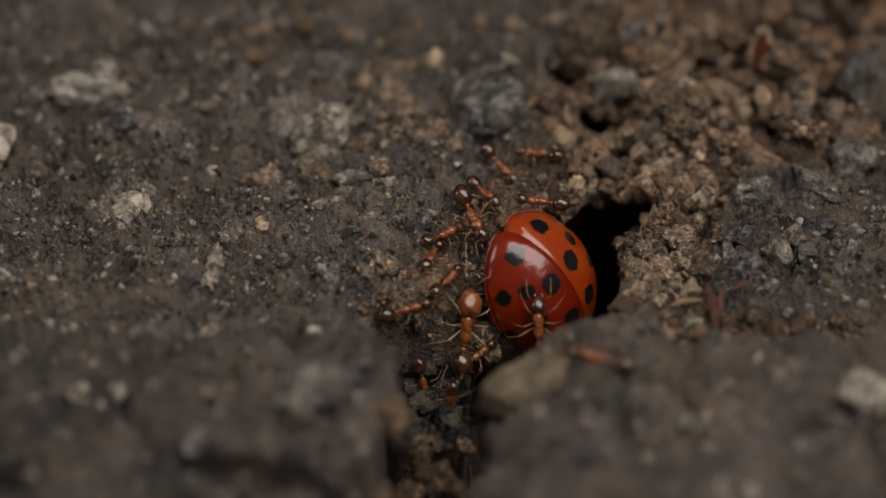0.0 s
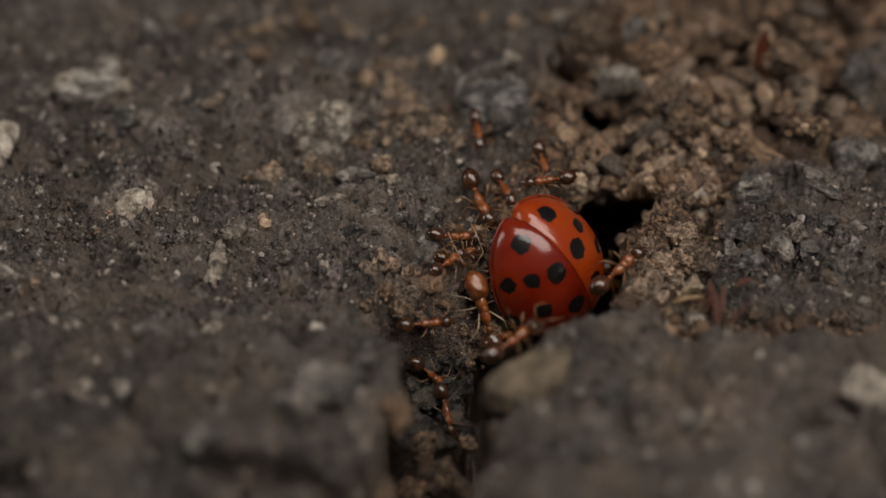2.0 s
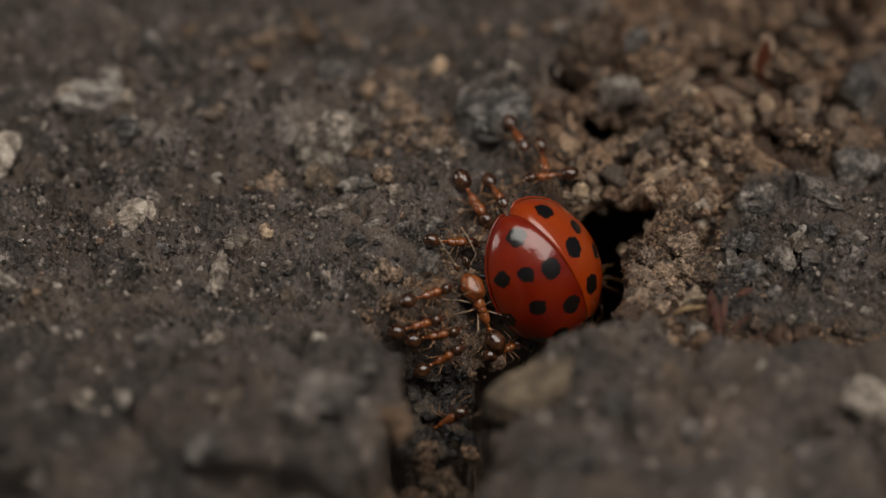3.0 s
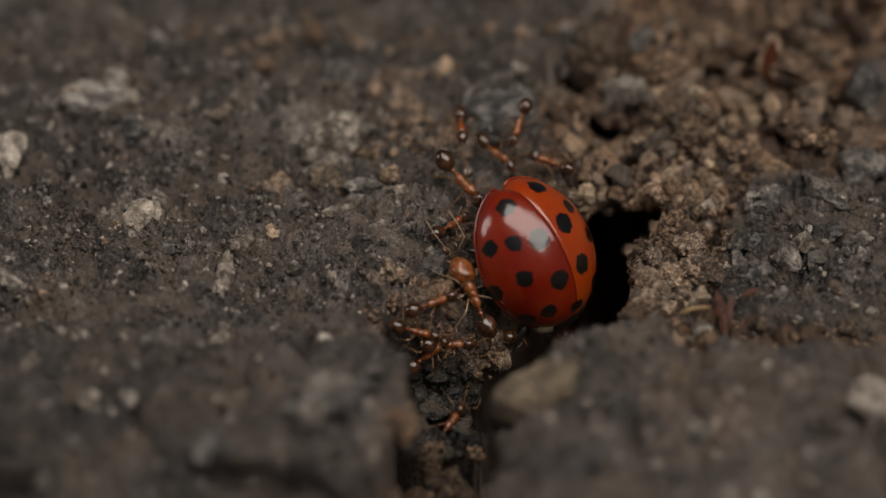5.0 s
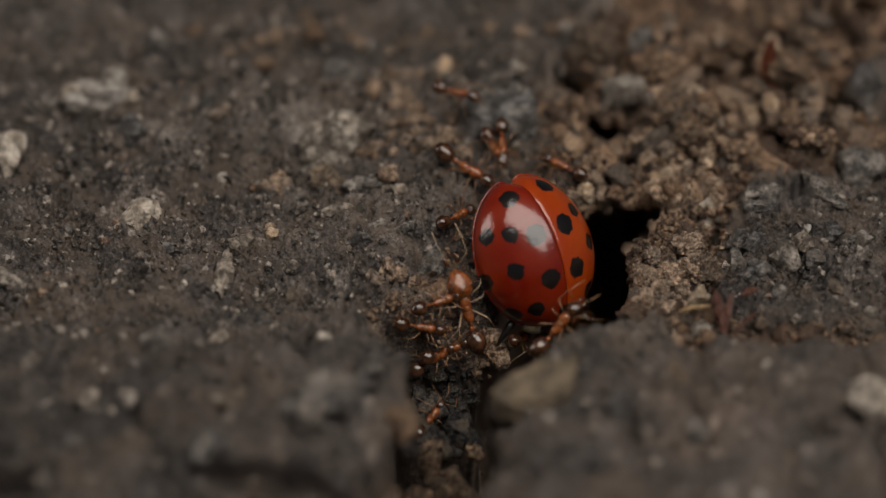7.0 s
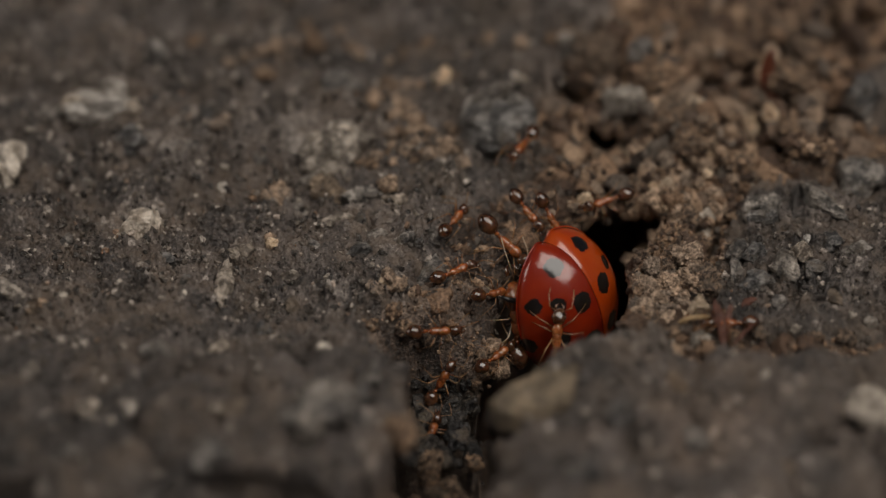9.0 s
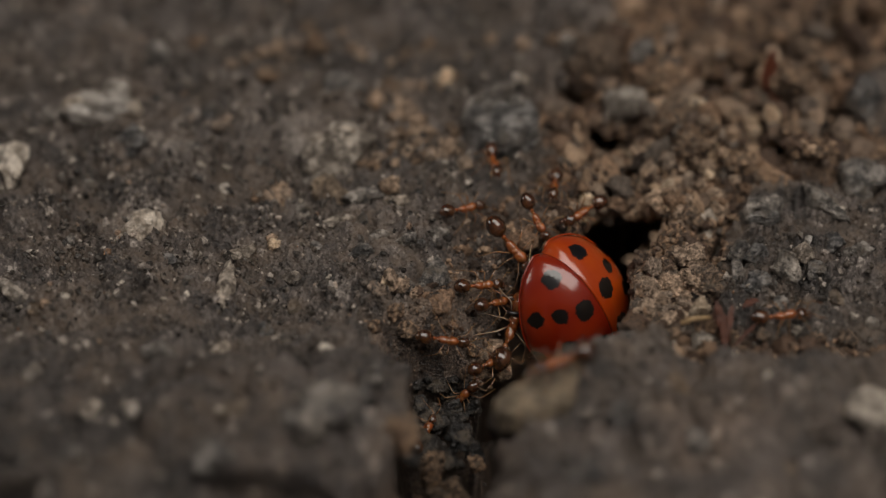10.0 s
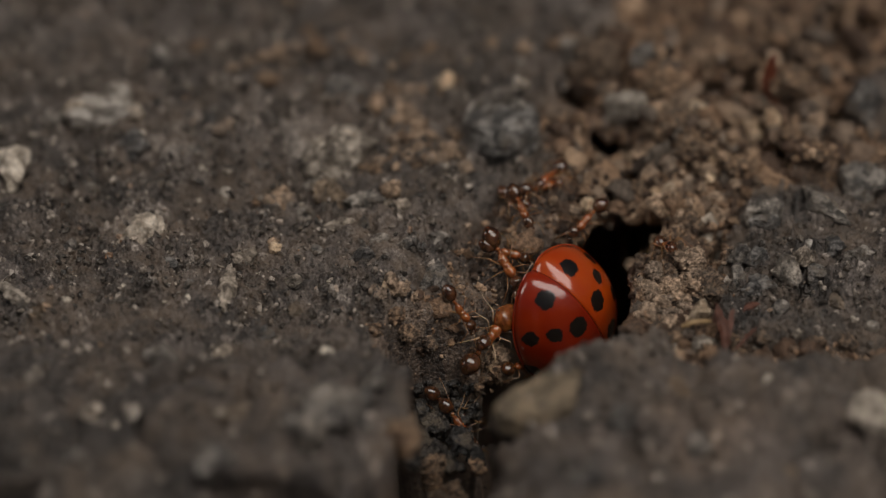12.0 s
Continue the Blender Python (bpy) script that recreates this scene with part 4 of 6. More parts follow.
clod(5.78, 4.32, -0.18, 0.37, 0.36, 0.32, TAN)
clod(5.09, 4.43, 0.21, 0.37, 0.35, 0.30, TAN)
clod(10.15, 5.86, -0.23, 0.30, 0.39, 0.44, PALE_TAN)
clod(10.37, -1.91, -1.01, 0.32, 0.31, 0.27, TAN)
clod(11.66, 10.61, 1.13, 0.49, 0.42, 0.32, PALE_TAN)
clod(14.46, 10.55, -0.57, 0.44, 0.41, 0.35, PALE_TAN)
clod(18.23, 9.52, -0.60, 0.44, 0.51, 0.54, PALE_TAN)
clod(8.83, 9.66, -1.23, 0.69, 0.50, 0.27, PALE_TAN)
clod(12.17, 7.89, -0.11, 0.37, 0.36, 0.32, PALE_TAN)
clod(10.96, -3.67, 0.40, 0.42, 0.50, 0.54, PALE_TAN)
clod(10.55, -3.17, -0.57, 0.42, 0.37, 0.30, PALE_TAN)
clod(8.97, -3.12, -0.19, 0.30, 0.31, 0.30, TAN)
clod(10.00, -0.52, -0.70, 0.32, 0.32, 0.30, TAN)
clod(10.20, 2.33, -0.21, 0.17, 0.17, 0.15, PALE_TAN)
clod(-0.21, 14.49, -0.29, 0.37, 0.36, 0.32, PALE_TAN)
clod(-2.55, -1.31, -0.08, 0.32, 0.30, 0.25, PALE_TAN)
embedded(BASALT, -18.05, 10.81, 0.25, 0.77, 0.55, 0.52, 0)
embedded(QUARTZ, -4.62, 8.06, 0.69, 0.77, 0.22, 0.28, -12)
embedded(QUARTZ, -5.79, 8.28, 0.51, 0.42, 0.36, 0.50, 20)
embedded(BASALT, -11.30, 7.81, 0.56, 0.54, 0.41, 0.39, 0)
embedded(BASALT, -14.33, 8.64, 0.45, 0.74, 0.61, 0.80, 0)
embedded(QUARTZ, -14.12, 9.18, 0.44, 0.37, 0.19, 0.35, 0)
embedded(BASALT, -10.87, 11.06, 0.13, 0.37, 0.55, 0.35, 0)
embedded(BASALT, -13.40, 11.89, 0.47, 0.30, 0.28, 0.26, 0)
embedded(GREYBROWN, -9.46, -0.65, -0.17, 0.30, 0.96, 0.50, 4)
embedded(SLATE, -13.49, 15.03, 0.52, 0.74, 0.61, 0.90, 0)
embedded(GREYBROWN, -0.35, 2.25, -0.24, 0.62, 0.55, 0.52, 0)
embedded(SLATE, -3.90, 4.55, 0.06, 0.74, 0.41, 0.40, 0)
embedded(SLATE, -4.52, -12.15, 2.12, 1.86, 1.10, 1.00, 15)
embedded(SLATE, -5.39, -13.48, 2.01, 0.87, 0.83, 0.80, 0)
embedded(BASALT, -3.30, -11.29, 1.73, 0.62, 0.55, 0.60, 0)
embedded(SLATE, 6.10, 16.09, -0.05, 0.99, 0.85, 1.10, 0)
embedded(SLATE, 9.31, 14.06, 1.34, 0.74, 0.55, 0.90, 0)
embedded(BASALT, 19.70, 12.22, 0.26, 1.11, 1.51, 1.00, 0)
embedded(GREYBROWN, 15.70, 0.10, 0.44, 0.54, 0.61, 0.75, 0)
embedded(QUARTZ, 15.15, -0.35, 0.30, 0.17, 0.22, 0.30, 0)
embedded(QUARTZ, 15.97, 0.47, 0.85, 0.20, 0.19, 0.30, 0)
embedded(GREYBROWN, 16.97, 4.27, 0.38, 0.27, 1.65, 0.45, 38)
embedded(SLATE, 18.90, 6.50, -0.44, 0.87, 1.24, 0.90, 0)
embedded(BASALT, 13.12, 1.23, -0.44, 0.74, 0.69, 0.60, 0)
embedded(BASALT, 13.87, -1.45, 0.03, 0.87, 0.55, 0.60, 0)
embedded(SLATE, 14.20, 2.85, 0.28, 0.87, 0.36, 0.40, 0)
clod(-10.17, 15.18, 0.15, 0.35, 0.31, 0.29, TAN)
clod(-9.51, 16.31, -0.23, 0.42, 0.37, 0.36, TAN)
clod(-8.69, 16.26, 0.10, 0.37, 0.33, 0.32, TAN)
clod(-7.97, 16.96, -0.07, 0.42, 0.37, 0.36, TAN)
clod(-7.13, 16.62, 0.31, 0.37, 0.33, 0.32, TAN)
clod(-6.48, 16.75, -0.39, 0.32, 0.29, 0.27, TAN)
clod(-3.89, 16.19, 0.01, 0.37, 0.33, 0.32, TAN)
clod(-5.03, 18.31, -0.25, 0.42, 0.37, 0.36, TAN)
clod(-6.53, 18.51, -0.20, 0.37, 0.33, 0.32, TAN)
clod(-2.54, 16.03, -0.44, 0.37, 0.33, 0.32, TAN)
clod(-1.70, 13.43, -0.04, 0.47, 0.42, 0.40, TAN)
clod(-1.04, 13.58, -0.01, 0.32, 0.29, 0.27, TAN)
clod(-2.06, 12.13, 0.27, 0.42, 0.37, 0.36, TAN)
clod(-1.46, 10.66, 0.54, 0.45, 0.40, 0.38, TAN)
clod(-2.21, 11.09, 0.20, 0.30, 0.26, 0.25, TAN)
clod(-2.99, 7.51, 0.16, 0.42, 0.37, 0.36, TAN)
clod(-3.45, 7.40, -0.03, 0.30, 0.26, 0.25, TAN)
clod(-7.45, 5.59, -0.11, 0.40, 0.35, 0.34, TAN)
clod(-7.93, 5.00, -0.14, 0.30, 0.26, 0.25, TAN)
clod(-7.21, 4.81, -0.17, 0.27, 0.24, 0.23, TAN)
clod(-9.96, 10.09, 0.42, 0.37, 0.33, 0.32, TAN)
clod(-2.34, 8.85, 0.01, 0.32, 0.29, 0.27, TAN)
clod(-1.65, 7.79, 0.30, 0.37, 0.33, 0.32, TAN)
clod(-1.09, 8.64, 0.25, 0.32, 0.29, 0.27, TAN)
clod(-0.57, 9.82, -0.03, 0.37, 0.33, 0.32, TAN)
clod(-0.10, 9.00, 0.08, 0.35, 0.31, 0.29, TAN)
clod(-0.82, 7.70, 0.28, 0.32, 0.29, 0.27, TAN)
clod(-2.15, 6.98, 0.33, 0.30, 0.26, 0.25, TAN)
clod(0.41, 7.75, 0.52, 0.30, 0.26, 0.25, TAN)
clod(-7.57, 1.51, 0.08, 0.32, 0.29, 0.27, TAN)
clod(-17.01, -3.71, 0.72, 0.30, 0.26, 0.25, TAN)
clod(3.81, 16.59, 0.34, 0.42, 0.37, 0.36, TAN)
clod(2.33, 17.05, 0.23, 0.40, 0.35, 0.34, TAN)
clod(1.24, 15.58, 0.26, 0.35, 0.31, 0.29, TAN)
clod(8.68, 4.29, -3.37, 0.37, 0.50, 0.35, TAN)
clod(9.00, -1.34, -0.47, 0.57, 0.55, 0.47, TAN)
clod(9.89, -0.97, -0.55, 0.54, 0.63, 0.52, TAN)
clod(10.56, -1.59, -1.00, 0.54, 0.52, 0.45, TAN)
clod(10.99, -0.12, -0.55, 0.79, 0.55, 0.47, TAN)
clod(10.34, 0.78, -0.37, 0.62, 0.55, 0.47)
clod(12.32, 3.31, -2.40, 0.32, 1.05, 0.31, TAN)
clod(9.18, 1.67, -1.14, 0.74, 0.69, 0.59)
clod(8.90, -3.30, -0.42, 0.67, 0.36, 0.31)
clod(9.43, -2.51, -0.58, 0.45, 0.41, 0.35, TAN)
clod(9.73, -1.64, -0.54, 0.30, 0.30, 0.26, TAN)
clod(10.17, 2.20, -0.26, 0.74, 0.55, 0.47)
clod(9.66, 4.73, 0.19, 0.27, 0.72, 0.26, TAN)
clod(9.54, 4.66, 0.08, 0.20, 0.47, 0.19, PALE_TAN)
clod(11.05, 4.00, -0.53, 0.74, 0.69, 0.59)
clod(11.07, 6.59, -0.40, 0.54, 0.55, 0.47, TAN)
clod(6.52, 4.76, -0.57, 0.37, 0.47, 0.35, PALE_TAN)
clod(10.57, 12.18, 0.82, 1.49, 0.69, 0.59)
clod(11.53, 12.54, 0.50, 0.54, 0.41, 0.35, TAN)
clod(9.51, 8.93, -0.08, 0.69, 0.33, 0.28, TAN)
clod(7.85, 13.01, 0.49, 0.37, 0.33, 0.28, TAN)
clod(14.26, 11.15, -0.62, 0.47, 0.36, 0.31, TAN)
clod(15.10, 10.70, 0.19, 0.42, 0.61, 0.40, TAN)
clod(16.92, 12.36, 0.63, 0.42, 0.47, 0.40, PALE_TAN)
clod(17.29, 11.55, -0.02, 0.37, 0.41, 0.35, TAN)
clod(18.19, 10.66, -0.82, 0.42, 0.52, 0.40, PALE_TAN)
clod(12.15, 8.20, 0.71, 0.27, 0.36, 0.26, TAN)
clod(13.27, 7.18, 0.17, 0.87, 0.69, 0.59)
clod(12.98, 16.38, 0.45, 0.74, 0.83, 0.71)
clod(12.20, 16.49, 0.05, 0.42, 0.41, 0.35, TAN)
clod(14.13, 15.49, 0.40, 0.74, 0.96, 0.71)
clod(17.30, 15.25, 0.90, 0.87, 0.69, 0.59)
clod(17.31, 14.95, 0.29, 0.37, 0.36, 0.31, TAN)
clod(16.21, 17.87, 0.43, 0.99, 0.55, 0.47)
clod(15.54, 13.92, 1.47, 0.32, 0.69, 0.31, TAN)
clod(15.99, 9.14, 0.51, 0.74, 0.55, 0.47)
clod(8.94, 8.00, 0.21, 0.62, 0.30, 0.26, TAN)
clod(11.61, 9.90, 0.76, 0.74, 0.55, 0.47)
clod(13.28, 10.46, -0.44, 0.42, 0.55, 0.40, TAN)
clod(14.67, 11.97, 0.26, 0.50, 0.69, 0.47)
clod(8.38, 10.99, -2.13, 0.50, 0.33, 0.28, TAN)
clod(7.17, 8.50, -0.47, 0.54, 0.47, 0.40)
clod(10.19, 7.39, 0.27, 0.37, 0.41, 0.35, TAN)
clod(1.64, -2.15, -3.60, 0.42, 0.38, 0.38)
clod(2.19, -2.22, -4.06, 0.37, 0.33, 0.33)
clod(1.79, -2.51, -4.34, 0.37, 0.33, 0.33)
clod(1.29, -2.26, -3.12, 0.32, 0.29, 0.29)
clod(2.39, -1.75, -3.74, 0.30, 0.27, 0.27)
clod(1.44, -2.80, -4.61, 0.35, 0.31, 0.31)
clod(0.89, -2.67, -4.08, 0.30, 0.27, 0.27)
clod(6.39, 4.80, -0.49, 0.37, 0.33, 0.33, PALE_TAN)
clod(2.29, -1.85, -3.60, 0.57, 0.61, 0.62, TAN)
clod(2.54, -2.18, -4.28, 0.50, 0.50, 0.50, TAN)
clod(1.94, -2.24, -4.07, 0.50, 0.55, 0.50)
clod(-2.30, -1.27, 0.24, 0.45, 0.30, 0.30, TAN)
embedded(QUARTZ, -17.06, 10.81, 0.71, 0.64, 0.41, 0.60, 10)
embedded(QUARTZ, -15.31, 12.33, 0.22, 0.79, 0.55, 0.85, -20)
embedded(QUARTZ, -14.30, 10.91, 0.52, 0.45, 0.36, 0.50, 30)
embedded(BASALT, -16.62, 10.79, 0.11, 0.50, 0.25, 0.40, 0)
embedded(QUARTZ, -4.49, 8.28, 0.88, 0.62, 0.19, 0.50, -8)
embedded(QUARTZ, -5.01, 8.38, 1.18, 0.37, 0.22, 0.40, 30)
embedded(GREYBROWN, -0.40, -3.02, -5.92, 0.55, 0.95, 0.6, 25)
clod(8.96, -1.33, -0.28, 0.45, 0.40, 0.40, TAN)
clod(9.90, -0.56, -0.50, 0.47, 0.45, 0.45, TAN)
clod(9.41, -2.27, -0.21, 0.40, 0.35, 0.35, TAN)
clod(10.61, -1.47, -0.91, 0.42, 0.40, 0.40, TAN)
clod(11.19, -0.88, -0.75, 0.32, 0.30, 0.30, TAN)
clod(8.73, -2.89, -0.09, 0.40, 0.32, 0.32, TAN)
clod(10.21, -0.81, -0.94, 0.27, 0.25, 0.25, TAN)
clod(10.14, -2.08, -1.00, 0.42, 0.30, 0.30, TAN)
clod(11.06, -0.12, -0.29, 0.64, 0.42, 0.42, TAN)
clod(9.34, -0.09, -0.62, 0.25, 0.22, 0.22, TAN)
clod(8.39, -3.08, -0.28, 0.30, 0.22, 0.22, TAN)
clod(10.46, -0.43, -0.83, 0.22, 0.20, 0.20, TAN)
clod(9.70, 5.78, -0.40, 0.22, 0.57, 0.22, PALE_TAN)
clod(10.54, 6.25, -0.24, 0.37, 0.35, 0.35, TAN)
clod(11.50, 7.53, 0.10, 0.37, 0.42, 0.37, TAN)
clod(12.00, 6.39, 0.04, 0.27, 0.32, 0.27, PALE_TAN)
clod(12.85, 7.79, 0.22, 0.40, 0.35, 0.35, TAN)
clod(10.25, 7.23, 0.12, 0.35, 0.32, 0.32, TAN)
clod(13.24, 6.32, -0.29, 0.42, 0.35, 0.35, TAN)
clod(10.95, 4.38, 0.14, 0.40, 0.32, 0.32, TAN)
clod(12.30, 5.33, -0.32, 0.40, 0.40, 0.40, TAN)
clod(9.98, 8.73, -0.07, 0.37, 0.27, 0.27, TAN)
clod(10.87, 7.65, 0.01, 0.20, 0.20, 0.20, PALE_TAN)
clod(11.89, 8.00, 0.62, 0.27, 0.30, 0.27, TAN)
clod(13.62, 7.94, -0.39, 0.22, 0.20, 0.20, PALE_TAN)
clod(9.29, 6.91, -0.18, 0.32, 0.30, 0.30, TAN)
clod(10.03, 4.10, 0.00, 0.22, 0.25, 0.22, PALE_TAN)
clod(11.67, 5.98, -0.13, 0.30, 0.27, 0.27, TAN)
clod(12.65, 6.99, -0.40, 0.20, 0.20, 0.20, PALE_TAN)
clod(8.68, 7.65, -0.25, 0.30, 0.25, 0.25, TAN)
clod(14.15, 8.22, -0.18, 0.35, 0.32, 0.32, TAN)
clod(11.46, 7.36, -1.32, 0.17, 0.20, 0.17, PALE_TAN)
clod(14.29, 6.70, -0.19, 0.37, 0.27, 0.27, TAN)
clod(10.52, 3.46, -0.62, 0.37, 0.32, 0.32, TAN)
clod(6.45, 4.71, -0.19, 0.38, 0.40, 0.42, PALE_TAN)
clod(0.08, 13.98, 0.26, 0.40, 0.42, 0.42, PALE_TAN)
clod(15.30, 10.40, 0.30, 0.42, 0.36, 0.95, PALE_TAN)
clod(17.05, 12.00, 0.30, 0.75, 0.60, 0.75, TAN)
clod(17.25, 10.95, 0.10, 0.55, 0.50, 0.55, TAN)
clod(14.40, 10.90, -0.40, 0.62, 0.42, 0.52, PALE_TAN)
clod(12.25, 8.30, 0.45, 0.32, 0.30, 0.36, PALE_TAN)
clod(18.45, 10.20, -0.30, 0.75, 0.60, 0.85, TAN)
clod(12.10, 15.40, 0.45, 0.52, 0.42, 0.60, TAN)
clod(9.05, 9.60, -0.75, 0.72, 0.32, 0.42, TAN)
clod(11.95, 7.10, -0.10, 0.50, 0.42, 0.45, TAN)
clod(10.75, 8.00, 0.25, 0.45, 0.36, 0.42, TAN)
clod(13.15, 11.60, 0.10, 0.60, 0.50, 0.50, TAN)
clod(16.05, 13.20, 0.35, 0.55, 0.45, 0.55, TAN)
clod(11.00, 12.10, 0.45, 1.30, 0.80, 0.60)
clod(-2.20, 10.40, 0.45, 0.40, 0.34, 0.34, TAN)
clod(-3.15, 12.10, 0.25, 0.45, 0.40, 0.40, TAN)
clod(-2.45, 9.00, 0.40, 0.36, 0.30, 0.30, TAN)
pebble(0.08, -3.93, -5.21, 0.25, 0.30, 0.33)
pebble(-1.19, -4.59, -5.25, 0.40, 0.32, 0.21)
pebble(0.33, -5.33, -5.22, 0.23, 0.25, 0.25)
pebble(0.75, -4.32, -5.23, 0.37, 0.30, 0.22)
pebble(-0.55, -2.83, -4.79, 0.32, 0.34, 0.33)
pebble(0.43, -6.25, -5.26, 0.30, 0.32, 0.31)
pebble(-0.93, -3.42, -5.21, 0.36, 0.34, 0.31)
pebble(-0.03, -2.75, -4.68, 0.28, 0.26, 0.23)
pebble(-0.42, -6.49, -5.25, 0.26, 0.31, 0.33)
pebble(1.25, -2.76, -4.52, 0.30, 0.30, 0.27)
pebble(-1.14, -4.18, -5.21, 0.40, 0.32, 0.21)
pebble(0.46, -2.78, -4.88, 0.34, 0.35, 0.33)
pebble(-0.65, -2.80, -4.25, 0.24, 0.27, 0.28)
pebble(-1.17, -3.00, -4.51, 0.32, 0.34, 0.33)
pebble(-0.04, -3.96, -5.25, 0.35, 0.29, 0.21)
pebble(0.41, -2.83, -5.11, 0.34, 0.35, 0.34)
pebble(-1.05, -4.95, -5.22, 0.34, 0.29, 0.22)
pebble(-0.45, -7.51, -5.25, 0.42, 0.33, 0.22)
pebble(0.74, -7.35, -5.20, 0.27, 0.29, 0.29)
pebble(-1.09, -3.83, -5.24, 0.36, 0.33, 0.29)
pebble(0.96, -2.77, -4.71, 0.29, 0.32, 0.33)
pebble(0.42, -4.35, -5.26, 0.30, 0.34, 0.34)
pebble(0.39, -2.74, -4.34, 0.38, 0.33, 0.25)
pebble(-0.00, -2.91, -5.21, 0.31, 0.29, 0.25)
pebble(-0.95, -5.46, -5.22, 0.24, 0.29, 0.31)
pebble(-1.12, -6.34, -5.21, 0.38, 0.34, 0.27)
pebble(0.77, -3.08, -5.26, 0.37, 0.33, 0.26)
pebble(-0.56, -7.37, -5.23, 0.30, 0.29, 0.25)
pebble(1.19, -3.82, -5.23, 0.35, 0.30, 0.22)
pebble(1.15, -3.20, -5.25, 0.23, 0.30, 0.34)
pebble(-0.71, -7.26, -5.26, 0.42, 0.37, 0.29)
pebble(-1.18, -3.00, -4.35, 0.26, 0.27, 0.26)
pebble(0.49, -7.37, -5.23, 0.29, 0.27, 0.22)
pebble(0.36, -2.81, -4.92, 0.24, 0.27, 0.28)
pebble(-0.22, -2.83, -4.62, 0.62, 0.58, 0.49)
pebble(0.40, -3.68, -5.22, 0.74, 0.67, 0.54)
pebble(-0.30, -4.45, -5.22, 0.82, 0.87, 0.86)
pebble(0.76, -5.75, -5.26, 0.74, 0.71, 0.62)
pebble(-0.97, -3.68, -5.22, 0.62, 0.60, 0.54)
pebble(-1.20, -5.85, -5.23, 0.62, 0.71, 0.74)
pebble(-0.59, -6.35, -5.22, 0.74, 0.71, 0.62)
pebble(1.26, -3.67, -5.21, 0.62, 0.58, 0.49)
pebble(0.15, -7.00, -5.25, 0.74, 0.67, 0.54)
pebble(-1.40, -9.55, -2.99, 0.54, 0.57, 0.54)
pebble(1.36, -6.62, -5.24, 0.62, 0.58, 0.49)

# ---- litter ----
def litter():
    bm = bmesh.new()
    tube(bm, [(10.1, -4.6, 0.35), (10.6, -4.45, 0.5), (11.4, -4.3, 0.45)], [0.10, 0.12, 0.08], 8)
    tagged(part("twig", bm, STRAW), "short straw-coloured twig on the soil", "twig")
    bm = bmesh.new()
    verts = blob(bm, (0, 0, 0), (1.5, 0.62, 0.13), seg=16, rings=8)
    for v in verts:
        v.co.z += 0.18 * v.co.x ** 2 + 0.12 * noise.noise(v.co * 2.2)
    bmesh.ops.rotate(bm, verts=bm.verts, matrix=Euler((radians(35), radians(80), 0)).to_matrix())
    bmesh.ops.translate(bm, verts=bm.verts, vec=(15.2, 12.4, 1.5))
    tagged(part("husk", bm, HUSK), "rust-brown dry seed husk standing in the soil", "husk", "husks")
    # torn flakes of a dead leaf, curled along their length
    for i, (x, y, z, long, wide, lean, turn) in enumerate(((11.8, -4.6, 0.0, 1.1, 0.26, 52, 110), (12.2, -4.3, -0.1, 0.8, 0.13, 35, 75), (13.2, -3.3, 0.1, 0.4, 0.2, 15, 20), (12.9, -5.0, -0.2, 0.7, 0.10, 25, 40), (11.6, -4.1, 0.1, 0.7, 0.06, 50, 80))):
        bm = bmesh.new()
        rows = []
        for a in range(15):
            u = a / 14 * 2 - 1
            w = wide * (1 - abs(u) ** 2.5) * (1 + 0.6 * noise.noise(Vector((u * 3, i * 4, 0)))) + 0.02
            rows.append([bm.verts.new((u * long, s * w, 0.5 * s * s * w + 0.12 * noise.noise(Vector((u * 4, s * 2, i)))  + dz)) for dz in (0.0, 0.035) for s in (-1, -0.5, 0, 0.5, 1)])
        for p, q in zip(rows, rows[1:]):
            for c in range(4):
                bm.faces.new((p[c], p[c + 1], q[c + 1], q[c]))
                bm.faces.new((p[c + 5], q[c + 5], q[c + 6], p[c + 6]))
            bm.faces.new((p[0], q[0], q[5], p[5]))
            bm.faces.new((p[4], p[9], q[9], q[4]))
        bmesh.ops.rotate(bm, verts=bm.verts, matrix=Euler((radians(20 - 15 * i), radians(-lean), radians(turn))).to_matrix())
        bmesh.ops.translate(bm, verts=bm.verts, vec=(x, y, z + 0.25))
        tagged(part("leaf_flake", bm, RUST), "rust-brown torn flake of dead leaf", "leaf flake", "leaf flakes")


litter()


# ---- loose grains, too many to count ----
def grain_shape(rng, fine, small):
    bm = bmesh.new()
    cuts = [(Vector((rng.gauss(0, 1), rng.gauss(0, 1), rng.gauss(0, 1))).normalized(), rng.uniform(0.35, 0.8)) for _ in range(0 if fine else 6)]
    bmesh.ops.create_icosphere(bm, subdivisions=1 if fine else 2 + (not small), radius=1.0)
    off = Vector((rng.random() * 50, rng.random() * 50, 0))
    for v in bm.verts:
        for n, d in cuts:
            v.co -= n * max(0.0, v.co.dot(n) - d) * 0.95
        v.co *= 1 + 0.45 * noise.noise(v.co * 1.3 + off) + 0.36 * noise.noise(v.co * 3.1 + off) + 0.2 * noise.noise(v.co * 7.1 + off)
    co = np.array([v.co[:] for v in bm.verts])
    tri = np.array([[v.index for v in f.verts] for f in bm.faces])
    bm.free()
    return co, tri


